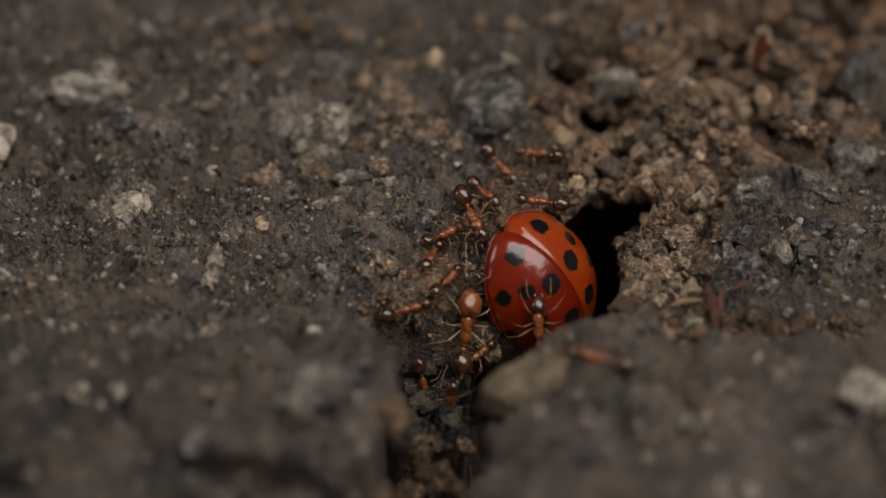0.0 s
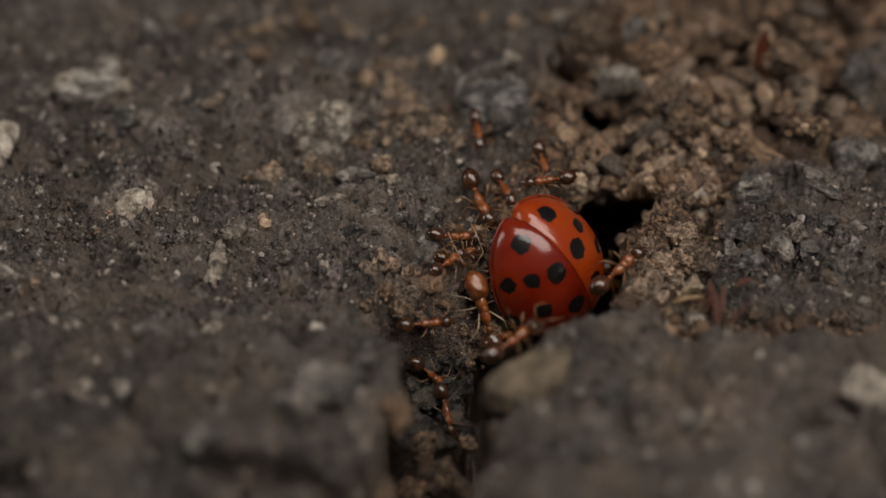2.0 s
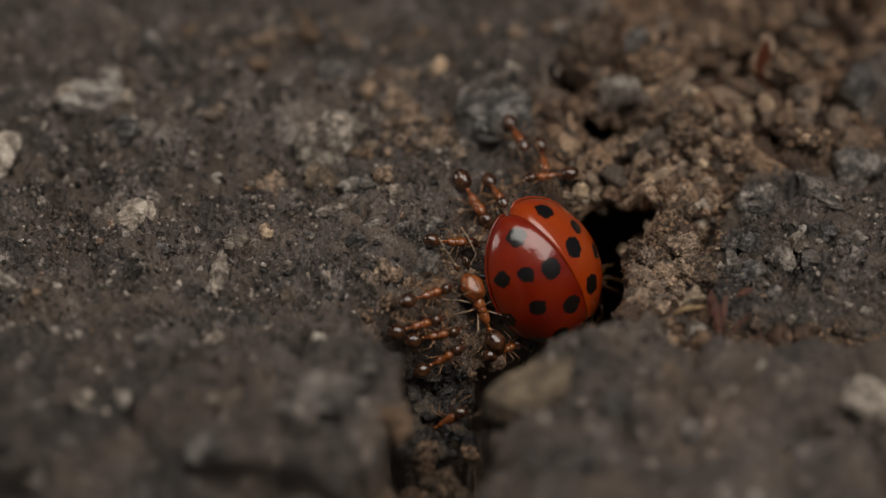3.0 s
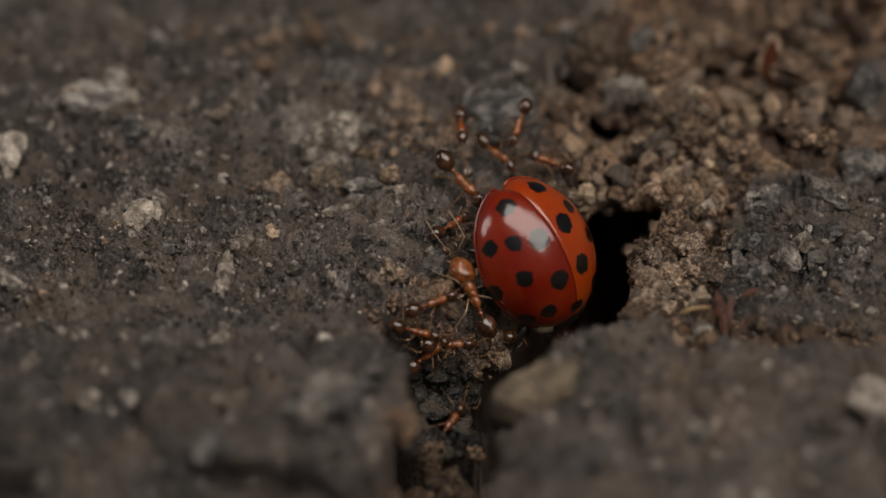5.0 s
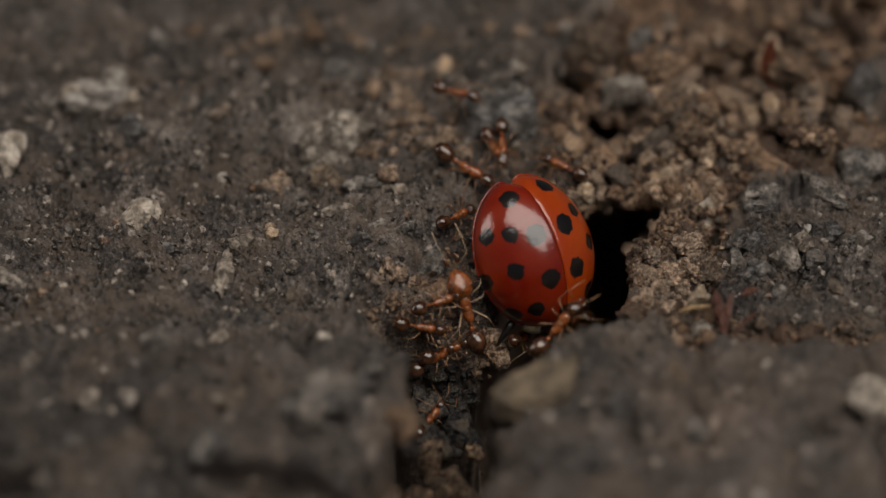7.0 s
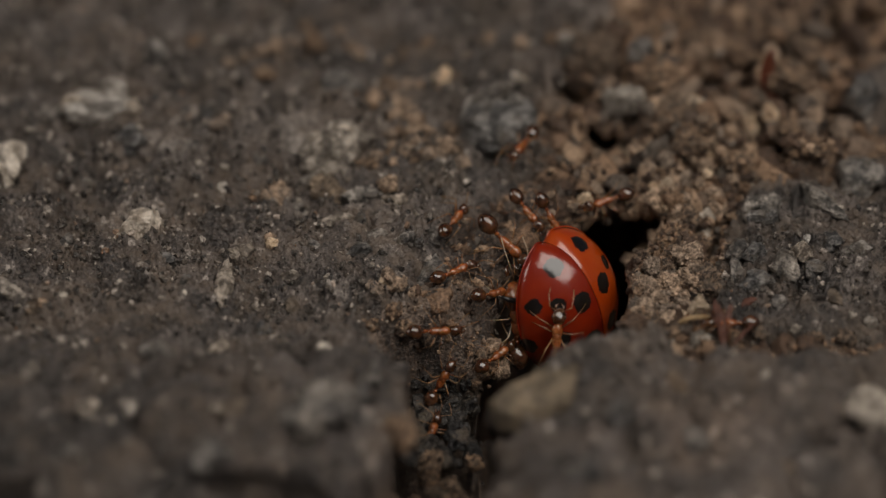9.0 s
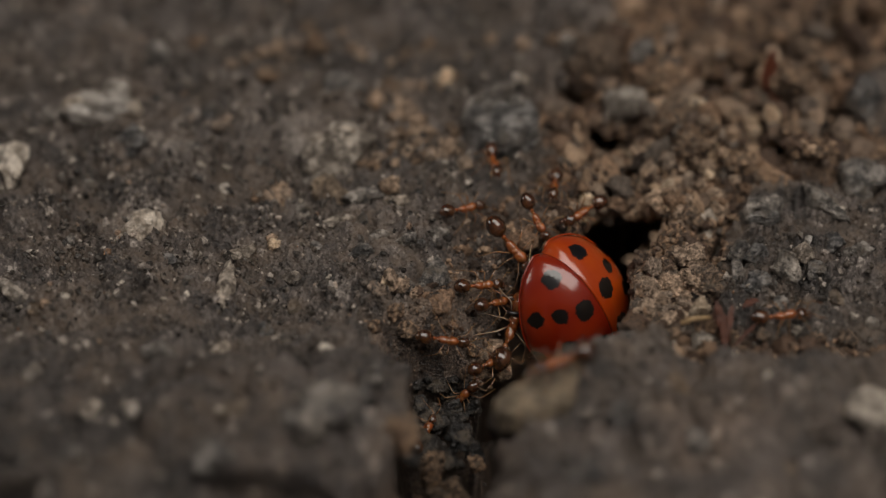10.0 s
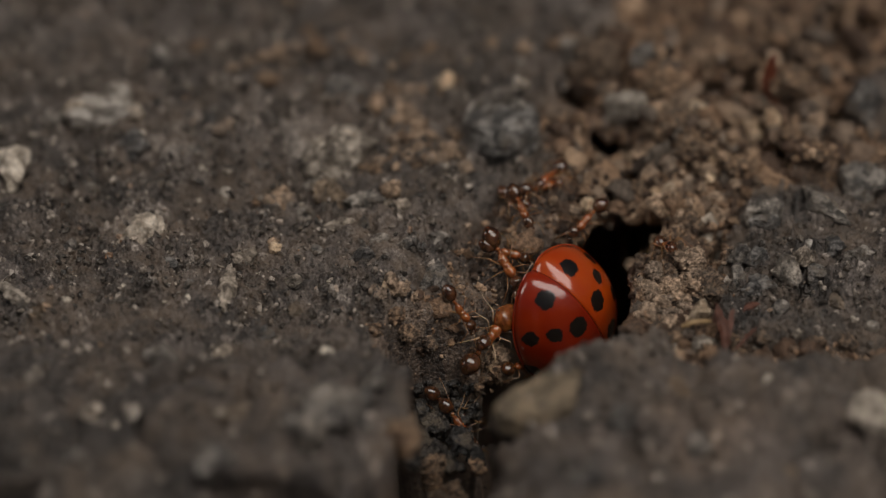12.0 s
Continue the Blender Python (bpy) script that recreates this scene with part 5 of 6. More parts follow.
def scatter(name, label, mat, n, low, high, where, seed, fine, sink, box, single=None):
    """Grains strewn over the ground, as one mesh; where(soil, z, x, y) says how likely a spot keeps its grain."""
    rng = np.random.default_rng(seed)
    pyr = random.Random(seed)
    shapes = [grain_shape(pyr, fine, high < 0.3) for _ in range(10)]
    x, y = rng.uniform(box[0], box[1], n), rng.uniform(box[2], box[3], n)
    z, soil, tone = relief(x, y)
    keep = rng.random(n) < where(soil, z, x, y)
    x, y, z = x[keep], y[keep], z[keep]
    n = len(x)
    size = low * (high / low) ** (rng.random(n) ** 1.8)
    q = rng.normal(size=(n, 4))
    q /= np.linalg.norm(q, axis=1, keepdims=True)
    a, b, c, d = q.T
    rot = np.stack([1 - 2 * (c * c + d * d), 2 * (b * c - a * d), 2 * (b * d + a * c), 2 * (b * c + a * d), 1 - 2 * (b * b + d * d), 2 * (c * d - a * b),
                    2 * (b * d - a * c), 2 * (c * d + a * b), 1 - 2 * (b * b + c * c)], -1).reshape(n, 3, 3)
    stretch = rng.uniform(0.55, 1.4, (n, 3)) * size[:, None]
    place = np.stack([x, y, z + sink * size], -1)
    if single is not None:
        # the ones nearest to the burrow are pieces of their own
        near = np.argsort(np.hypot(x - 9, y - 1))[:290]
        meshes = [mesh_from("soil_lump", co, tri.tolist(), single) for co, tri in shapes]
        for i in near:
            ob = new("soil_lump", meshes[i % len(meshes)])
            ob.parent = ground
            ob.matrix_basis = Matrix.Translation(Vector(place[i]) * MM) @ Matrix(rot[i].tolist()).to_4x4() @ Matrix.Diagonal((*stretch[i], 1))
        rest = np.setdiff1d(np.arange(n), near)
        rot, stretch, place, n = rot[rest], stretch[rest], place[rest], len(rest)
    verts, faces, base = [], [], 0
    for k, (co, tri) in enumerate(shapes):
        ids = np.arange(n)[k::len(shapes)]
        pts = np.einsum("nij,nvj->nvi", rot[ids], co[None] * stretch[ids][:, None]) + place[ids][:, None]
        verts.append(pts.reshape(-1, 3))
        faces.append((tri[None] + (np.arange(len(ids)) * len(co))[:, None, None] + base).reshape(-1, 3))
        base += len(ids) * len(co)
    verts, faces = np.concatenate(verts) * MM, np.concatenate(faces)
    me = bpy.data.meshes.new(name)
    me.vertices.add(len(verts))
    me.vertices.foreach_set("co", verts.ravel())
    me.loops.add(faces.size)
    me.loops.foreach_set("vertex_index", faces.ravel().astype(np.int32))
    me.polygons.add(len(faces))
    me.polygons.foreach_set("loop_start", np.arange(0, faces.size, 3, dtype=np.int32))
    me.polygons.foreach_set("use_smooth", np.full(len(faces), not fine))
    me.update(calc_edges=True)
    me.materials.append(mat)
    return tagged(new(name, me), label, name.replace("_", " "), kind="stuff")


def grain_material(name, stops, roughness, single=False):
    m, n, l, p = material(name)
    chance = n.new("ShaderNodeObjectInfo").outputs["Random"] if single else n.new("ShaderNodeNewGeometry").outputs["Random Per Island"]
    c = ramp_node(n, l, chance, stops)
    spots = ramp_node(n, l, noise_node(n, l, 0.2, 5, 0.7), [(0.4, (0.45, 0.42, 0.4)), (0.6, (1.35, 1.3, 1.25))])
    l.new(mix_node(n, l, 1.0, c, spots, "MULTIPLY"), p.inputs["Base Color"])
    p.inputs["Roughness"].default_value = roughness
    bump_node(n, l, p, noise_node(n, l, 0.15, 2.5, 0.7), 0.16, 1.0)
    return m


SOIL_TONES = [(0.0, (0.028, 0.018, 0.012)), (0.3, (0.115, 0.069, 0.044)), (0.5, (0.13, 0.11, 0.092)),
              (0.6, (0.215, 0.136, 0.086)), (0.8, (0.295, 0.193, 0.122)), (0.93, (0.47, 0.335, 0.228)), (1.0, (0.26, 0.235, 0.21))]
SOIL_GRAIN = grain_material("soil_grains", SOIL_TONES, 0.6)
SOIL_LUMP = grain_material("soil_lump", SOIL_TONES, 0.65, True)
GRIT = grain_material("asphalt_grit", [(0.0, (0.03, 0.027, 0.025)), (0.45, (0.085, 0.075, 0.066)), (0.75, (0.17, 0.146, 0.123)), (0.90, (0.42, 0.38, 0.34)), (0.97, (0.52, 0.47, 0.42)), (1.0, (0.25, 0.14, 0.075))], 0.2)


def earthy(soil, z, x, y):
    return ramp(0.2, 0.7, soil) * (1 - (y < -10.5) * (x > 4)) * (z > np.where(x > 4.2, -2.2, -5.5)) * (gap_depth(x, y) < 0.05) * (inside(x, y, PIT) < np.where((x > 7) & (y < 3.4), -0.12, -0.55))


scatter("soil_grains", "fine loose brown soil grains filling the cracks", SOIL_GRAIN, 52000, 0.05, 0.24, lambda soil, z, x, y: earthy(soil, z, x, y) * np.where((x < 5.2) & (y > -9) & (y < 5), 0.45, 1), 5, False, 0.2, (-5, 24, -19, 22))
scatter("soil_lumps", "coarse brown soil lumps filling the cracks", SOIL_GRAIN, 4200, 0.22, 0.75, lambda soil, z, x, y: earthy(soil, z, x, y) * np.where((x < 5) & (y > -7) & (y < 6), 0.12, 1), 6, False, 0.1, (-5, 24, -19, 22), SOIL_LUMP)
scatter("asphalt_grit", "fine grey and brown grit on the asphalt", GRIT, 46000, 0.03, 0.2,
        lambda soil, z, x, y: ramp(0.6, 0.2, soil) * (0.2 + 0.8 * ramp(-0.25, 0.35, rough(x, y, 2.6, 121, 3))) * (1 - 0.65 * ramp(-4, -8, y)) * np.where(x > 11, 0.5, 1), 8, True, 0.2, (-22, 22, -17, 22))

PALE_CHIP = grain_material("pale_chips", [(0.0, (0.3, 0.27, 0.23)), (0.6, (0.5, 0.46, 0.4)), (0.85, (0.7, 0.65, 0.57)), (1.0, (0.4, 0.26, 0.15))], 0.35)
scatter("pale_chips", "scattered pale quartz chips stuck in the asphalt", PALE_CHIP, 380, 0.07, 0.34,
        lambda soil, z, x, y: ramp(0.6, 0.2, soil) * (0.3 + 0.7 * ramp(0.0, 0.5, waves(x, y, 6.0, 79))) * (1 - 0.6 * ramp(-4, -8, y)) * np.where(x > 11, 0.5, 1), 11, False, 0.1, (-22, 22, -19, 22))

# ---- the ants ----
ant = build_ant()
ants = [ant] + [copy_thing(ant, pose(0, 0, 0)) for _ in range(15)]
ants[0].scale = (1.3, 1.3, 1.3)
ants[14].scale = ants[15].scale = (1.25, 1.25, 1.25)
soldier = build_ant(True)
soldier.scale = (1.4, 1.4, 1.4)
tagged(soldier, "amber soldier ant with a large head biting the ladybird")


def stride(ant, pace, reach):
    """Swings the six legs of an ant to and fro at their hips, three and three in turn."""
    legs = [o for o in ant.children if o.name.startswith("leg")]
    for i, leg in enumerate(legs):
        home = leg.location.copy()
        sign = 1 if i in (0, 4, 2) else -1
        rows = []
        for j in range(41):
            t = 0.3 * j
            a = sign * reach * math.sin(pace * t + 0.4 * i) + 4 * math.sin(1.7 * t + i)
            rows.append((t, pose(home.x, home.y, home.z, 0.5 * abs(a) * math.cos(pace * t), 0, a)))
        walk(leg, rows)


def motions():
    walk(ladybird, [
        (0, pose(0.00451, -0.00008, -0.00203, -66.2, 14.3, -125.5)),
        (0.5, pose(0.00502, -0.00014, -0.00233, -70.8, 23.3, -129.5)),
        (1, pose(0.00474, -0.00011, -0.00229, -77.6, 20.7, -124.7)),
        (1.5, pose(0.00470, -0.00004, -0.00160, -74.3, 23.4, -129.0)),
        (2, pose(0.00471, 0.00007, -0.00139, -69.9, 18.5, -129.3)),
        (2.5, pose(0.00460, 0.00013, -0.00112, -66.4, 14.9, -129.6)),
        (3, pose(0.00453, 0.00024, -0.00118, -63.6, 11.4, -131.4)),
        (5, pose(0.00392, 0.00034, -0.00024, -54.9, 3.2, -135.6)),
        (5.5, pose(0.00370, 0.00038, 0.00006, -53.0, 3.7, -137.8)),
        (6, pose(0.00338, 0.00027, 0.00051, -55.3, 2.5, -140.1)),
        (6.5, pose(0.00354, 0.00040, 0.00016, -54.0, 0.2, -144.7)),
        (7, pose(0.00392, 0.00041, -0.00027, -54.4, -2.5, -144.6)),
        (9, pose(0.00524, 0.00015, -0.00217, -75.9, 5.7, -128.5)),
        (9.5, pose(0.00545, -0.00006, -0.00246, -66.0, 4.9, -129.1)),
        (10, pose(0.00555, 0.00005, -0.00242, -70.8, 13.9, -129.9)),
        (10.5, pose(0.00546, 0.00009, -0.00247, -73.5, 15.8, -126.1)),
        (11, pose(0.00510, -0.00015, -0.00222, -74.6, 23.5, -129.5)),
        (11.5, pose(0.00517, -0.00004, -0.00251, -76.9, 18.3, -127.5)),
        (12, pose(0.00504, 0.00004, -0.00260, -79.1, 22.0, -127.1))])
    walk(ants[0], [
        (0, pose(0.00185, 0.00228, -0.00076, -17, 10, -161)), (0.5, pose(0.00260, 0.00175, -0.00062, -23, 13, -155)),
        (1, pose(0.00247, 0.00145, -0.00069, -30, 12, -156)), (1.5, pose(0.00213, 0.00219, -0.00071, -17, 9, -160)),
        (2, pose(0.00208, 0.00312, -0.00066, -18, 11, -163)), (2.5, pose(0.00194, 0.00399, -0.00068, -22, 8, -167)),
        (3, pose(0.00171, 0.00396, -0.00072, -23, 9, -154)), (4, pose(0.00125, 0.00414, -0.00024, -27, 10, -145)),
        (5, pose(0.00078, 0.00432, 0.00024, -32, 10, -137)), (5.5, pose(0.00051, 0.00474, 0.00028, -21, 16, -139)),
        (6, pose(0.00038, 0.00526, 0.00029, -17, 10, -146)), (6.5, pose(0.00044, 0.00528, 0.00033, -13, 12, -139)),
        (7, pose(0.00108, 0.00534, 0.00008, -20, 10, -123)), (8, pose(0.00197, 0.00348, -0.00027, -25, 14, -129)),
        (9, pose(0.00286, 0.00162, -0.00063, -31, 17, -137)), (9.5, pose(0.00279, 0.00146, -0.00067, -35, 16, -142)),
        (10, pose(0.00300, 0.00150, -0.00062, -39, 17, -142)), (10.5, pose(0.00300, 0.00137, -0.00079, -43, 15, -148)),
        (11, pose(0.00281, 0.00126, -0.00076, -40, 13, -150)), (11.5, pose(0.00273, 0.00130, -0.00071, -38, 10, -154)),
        (12, pose(0.00258, 0.00105, -0.00087, -39, 10, -151))])
    walk(soldier, [
        (0, pose(0.00119, -0.00224, -0.00281, 59, 17, 12)), (0.5, pose(0.00187, -0.00179, -0.00304, 56, 18, 15)),
        (1, pose(0.00210, -0.00177, -0.00335, 57, 8, 22)), (1.5, pose(0.00207, -0.00158, -0.00310, 56, -2, 31)),
        (2, pose(0.00181, -0.00153, -0.00255, 56, -1, 29)), (2.5, pose(0.00183, -0.00142, -0.00240, 55, -6, 34)),
        (3, pose(0.00167, -0.00138, -0.00220, 54, -5, 33)), (4, pose(0.00135, -0.00131, -0.00186, 50, -4, 33)),
        (5, pose(0.00103, -0.00124, -0.00153, 46, -3, 33)), (5.5, pose(0.00071, -0.00132, -0.00131, 43, -5, 39)),
        (6, pose(0.00019, -0.00179, -0.00093, 52, -6, 29)), (6.5, pose(0.00021, -0.00196, -0.00114, 57, -11, 27)),
        (7, pose(0.00078, -0.00186, -0.00167, 58, -2, 28)), (8, pose(0.00182, -0.00122, -0.00231, 57, 7, 29)),
        (9, pose(0.00286, -0.00057, -0.00295, 57, 17, 30)), (9.5, pose(0.00267, -0.00060, -0.00282, 53, 22, 19)),
        (10, pose(0.00263, -0.00085, -0.00297, 46, 37, 7)), (10.5, pose(0.00283, -0.00071, -0.00312, 52, 33, 19)),
        (11, pose(0.00246, -0.00098, -0.00298, 50, 29, 14)), (11.5, pose(0.00213, -0.00133, -0.00261, 52, 22, 17)),
        (12, pose(0.00170, -0.00161, -0.00265, 40, 44, -12))])
    walk(ants[1], [
        (0, pose(0.00304, 0.00572, -0.00033, -23, 9, -142)), (0.5, pose(0.00352, 0.00596, -0.00035, -18, 15, -126)),
        (1, pose(0.00455, 0.00408, 0.00033, -11, 12, -150)), (1.5, pose(0.00448, 0.00411, 0.00037, -12, 13, -156)),
        (2, pose(0.00489, 0.00510, 0.00001, -12, 2, -167)), (2.5, pose(0.00470, 0.00601, 0.00003, -10, 11, -165)),
        (3, pose(0.00496, 0.00601, 0.00004, -15, 15, -175)), (4, pose(0.00417, 0.00662, 0.00071, -23, 3, 174)),
        (5, pose(0.00337, 0.00722, 0.00137, -28, -11, 164)), (5.5, pose(0.00315, 0.00697, 0.00088, -20, -11, 176)),
        (6, pose(0.00331, 0.00738, 0.00161, -30, -11, 175)), (6.5, pose(0.00267, 0.00648, 0.00104, -15, -13, 172)),
        (7, pose(0.00270, 0.00684, 0.00044, -19, -2, -178)), (8, pose(0.00333, 0.00498, 0.00025, -22, 10, -166)),
        (9, pose(0.00396, 0.00311, 0.00006, -22, 22, -153)), (9.5, pose(0.00375, 0.00304, -0.00003, -18, 22, -152)),
        (10, pose(0.00413, 0.00279, -0.00002, -36, 11, -156)), (10.5, pose(0.00413, 0.00244, -0.00015, -57, 8, -125)),
        (11, pose(0.00410, 0.00249, -0.00008, -54, -2, -136)), (11.5, pose(0.00392, 0.00361, 0.00022, -22, 14, -173)),
        (12, pose(0.00358, 0.00364, 0.00009, -18, 18, -165))])
    walk(ants[2], [
        (0, pose(0.00454, 0.00259, 0.00038, 15, -43, 82)), (0.5, pose(0.00489, 0.00241, -0.00019, 35, -61, 67)),
        (1, pose(0.00489, 0.00241, -0.00003, -6, -66, 112)), (1.5, pose(0.00473, 0.00277, 0.00044, -5, -55, 105)),
        (2, pose(0.00476, 0.00337, 0.00056, 5, -26, 105)), (2.5, pose(0.00470, 0.00385, 0.00068, -7, -14, 89)),
        (3, pose(0.00488, 0.00450, 0.00039, 2, -12, 102)), (4, pose(0.00487, 0.00513, 0.00038, -2, -16, 78)),
        (5, pose(0.00486, 0.00576, 0.00036, -4, -21, 53)), (5.5, pose(0.00471, 0.00562, 0.00035, 0, -15, 56)),
        (6, pose(0.00474, 0.00588, 0.00036, 0, -19, 49)), (6.5, pose(0.00505, 0.00603, 0.00023, -0, -22, 44)),
        (7, pose(0.00543, 0.00574, 0.00019, 5, -25, 53)), (8, pose(0.00630, 0.00518, 0.00003, 3, -41, 82)),
        (9, pose(0.00716, 0.00462, -0.00012, -13, -54, 120)), (9.5, pose(0.00685, 0.00423, -0.00028, -37, -60, 141)),
        (10, pose(0.00590, 0.00359, 0.00003, -9, -54, 137)), (10.5, pose(0.00608, 0.00370, -0.00016, -13, -58, 136)),
        (11, pose(0.00623, 0.00373, -0.00012, -36, -55, 157)), (11.5, pose(0.00637, 0.00385, -0.00012, -47, -45, 170)),
        (12, pose(0.00601, 0.00359, -0.00013, -35, -54, 163))])
    walk(ants[3], [
        (0, pose(0.00045, 0.00120, -0.00062, -4, 22, -53)), (0.5, pose(0.00073, 0.00095, -0.00079, 0, 18, -75)),
        (1, pose(0.00071, 0.00088, -0.00087, -2, 18, -88)), (1.5, pose(0.00103, 0.00102, -0.00086, -3, 17, -90)),
        (2, pose(0.00102, 0.00103, -0.00084, -4, 17, -93)), (2.5, pose(0.00115, 0.00130, -0.00066, -4, 14, -91)),
        (3, pose(0.00071, 0.00114, -0.00070, -10, 14, -86)), (4, pose(0.00047, 0.00139, -0.00046, -10, 23, -67)),
        (5, pose(0.00023, 0.00209, -0.00030, -5, 32, -46)), (5.5, pose(0.00004, 0.00199, -0.00027, -12, 36, -55)),
        (6, pose(-0.00013, 0.00200, -0.00009, -13, 40, -51)), (6.5, pose(-0.00007, 0.00217, -0.00003, -13, 40, -48)),
        (7, pose(0.00049, 0.00262, -0.00027, -11, 33, -49)), (8, pose(0.00039, 0.00251, -0.00021, -7, 38, -40)),
        (9, pose(0.00030, 0.00283, 0.00000, -2, 42, -29)), (9.5, pose(0.00030, 0.00307, 0.00015, -23, 35, -56)),
        (10, pose(0.00074, 0.00380, -0.00006, -17, 37, -67)), (10.5, pose(0.00220, 0.00444, -0.00054, -6, 10, -88)),
        (11, pose(0.00233, 0.00483, -0.00053, -11, 11, -114)), (11.5, pose(0.00251, 0.00504, -0.00042, -15, 2, -132)),
        (12, pose(0.00338, 0.00449, -0.00015, 17, 12, -145))])
    walk(ants[4], [
        (0, pose(0.00040, -0.00146, -0.00095, -3, 40, -34)), (0.5, pose(0.00053, -0.00156, -0.00107, -9, 46, -47)),
        (1, pose(0.00027, -0.00196, -0.00094, 21, 56, -29)), (1.5, pose(0.00098, -0.00053, -0.00105, -5, 18, -41)),
        (2, pose(0.00052, -0.00078, -0.00089, -8, 12, -39)), (2.5, pose(-0.00000, -0.00171, -0.00061, -7, 41, -53)),
        (3, pose(-0.00043, -0.00207, -0.00059, 8, 56, -62)), (4, pose(-0.00043, -0.00240, -0.00088, 17, 61, -55)),
        (5, pose(-0.00042, -0.00228, -0.00070, 28, 65, -47)), (5.5, pose(-0.00061, -0.00243, -0.00089, 41, 66, -36)),
        (6, pose(-0.00049, -0.00239, -0.00101, 40, 66, -37)), (6.5, pose(-0.00048, -0.00237, -0.00098, 38, 66, -38)),
        (7, pose(-0.00019, -0.00215, -0.00086, 11, 64, -57)), (8, pose(0.00023, -0.00124, -0.00075, 3, 34, -59)),
        (9, pose(0.00065, 0.00011, -0.00104, -2, 4, -56)), (9.5, pose(0.00076, 0.00022, -0.00107, -1, 9, -76)),
        (10, pose(0.00148, -0.00040, -0.00122, -18, 27, -72)), (10.5, pose(0.00111, 0.00054, -0.00098, 4, 18, -77)),
        (11, pose(0.00097, 0.00123, -0.00059, -12, 9, -108)), (11.5, pose(0.00204, 0.00131, -0.00066, -1, 16, -109)),
        (12, pose(0.00274, 0.00137, -0.00057, -20, 22, -105))])
    walk(ants[5], [
        (0, pose(-0.00110, -0.00255, -0.00121, 25, 71, -52)), (0.5, pose(-0.00106, -0.00287, -0.00227, -71, 51, -149)),
        (1, pose(-0.00111, -0.00288, -0.00228, -75, 37, -155)), (1.5, pose(-0.00056, -0.00277, -0.00263, -73, 48, -155)),
        (2, pose(-0.00036, -0.00268, -0.00202, -9, 78, -89)), (2.5, pose(-0.00069, -0.00255, -0.00137, 64, 53, -11)),
        (3, pose(-0.00086, -0.00263, -0.00163, 32, 73, -44)), (4, pose(-0.00101, -0.00294, -0.00267, -31, 74, -108)),
        (5, pose(-0.00116, -0.00281, -0.00186, -62, 61, -140)), (5.5, pose(-0.00116, -0.00288, -0.00211, -64, 61, -141)),
        (6, pose(-0.00104, -0.00284, -0.00239, -65, 61, -142)), (6.5, pose(-0.00090, -0.00282, -0.00220, -65, 62, -143)),
        (7, pose(-0.00090, -0.00271, -0.00174, -55, 67, -134)), (8, pose(-0.00057, -0.00285, -0.00258, -42, 72, -121)),
        (9, pose(-0.00024, -0.00254, -0.00152, -20, 75, -100)), (9.5, pose(-0.00006, -0.00248, -0.00177, -45, 69, -124)),
        (10, pose(0.00002, -0.00253, -0.00199, -51, 67, -130)), (10.5, pose(0.00015, -0.00259, -0.00239, -29, 75, -106)),
        (11, pose(-0.00033, -0.00266, -0.00216, 37, 75, -42)), (11.27, pose(-0.00009, -0.00260, -0.00189, -57, 44, -140)),
        (11.5, pose(0.00015, -0.00210, -0.00096, -64, -4, -154)), (12, pose(0.00043, -0.00184, -0.00111, -55, 9, -130))])
    walk(ants[6], [
        (0, pose(-0.00052, -0.00310, -0.00499, -81, 9, -165)), (0.5, pose(-0.00103, -0.00314, -0.00440, -80, -1, -160)),
        (1, pose(0.00019, -0.00390, -0.00504, -75, 39, -174)), (1.5, pose(-0.00032, -0.00309, -0.00498, -79, 33, -165)),
        (2, pose(-0.00011, -0.00303, -0.00475, -77, 44, -164)), (2.267, pose(0.00010, -0.00315, -0.00503, -22, 79, -104)),
        (2.5, pose(0.00032, -0.00283, -0.00368, 72, 52, -6)), (3, pose(0.00016, -0.00281, -0.00333, 67, 61, -11)),
        (4, pose(-0.00024, -0.00307, -0.00453, 69, 59, -7)), (5, pose(-0.00065, -0.00288, -0.00293, 71, 56, -2)),
        (5.5, pose(-0.00049, -0.00286, -0.00306, 68, 61, -8)), (6, pose(-0.00037, -0.00283, -0.00303, 58, 70, -20)),
        (6.5, pose(-0.00024, -0.00284, -0.00304, 66, 64, -13)), (7, pose(-0.00033, -0.00288, -0.00325, 69, 60, -8)),
        (8, pose(-0.00020, -0.00312, -0.00497, 75, 45, -1)), (9, pose(-0.00006, -0.00291, -0.00394, 78, 30, 2)),
        (9.5, pose(0.00061, -0.00282, -0.00383, 75, 37, -1)), (10, pose(0.00076, -0.00306, -0.00478, 75, 42, -10)),
        (10.5, pose(-0.00023, -0.00355, -0.00508, 75, 50, -4)), (11, pose(-0.00002, -0.00294, -0.00430, 63, 68, -18)),
        (11.5, pose(0.00097, -0.00270, -0.00335, 2, 74, -72)), (12, pose(0.00020, -0.00313, -0.00503, -76, 46, -167))])
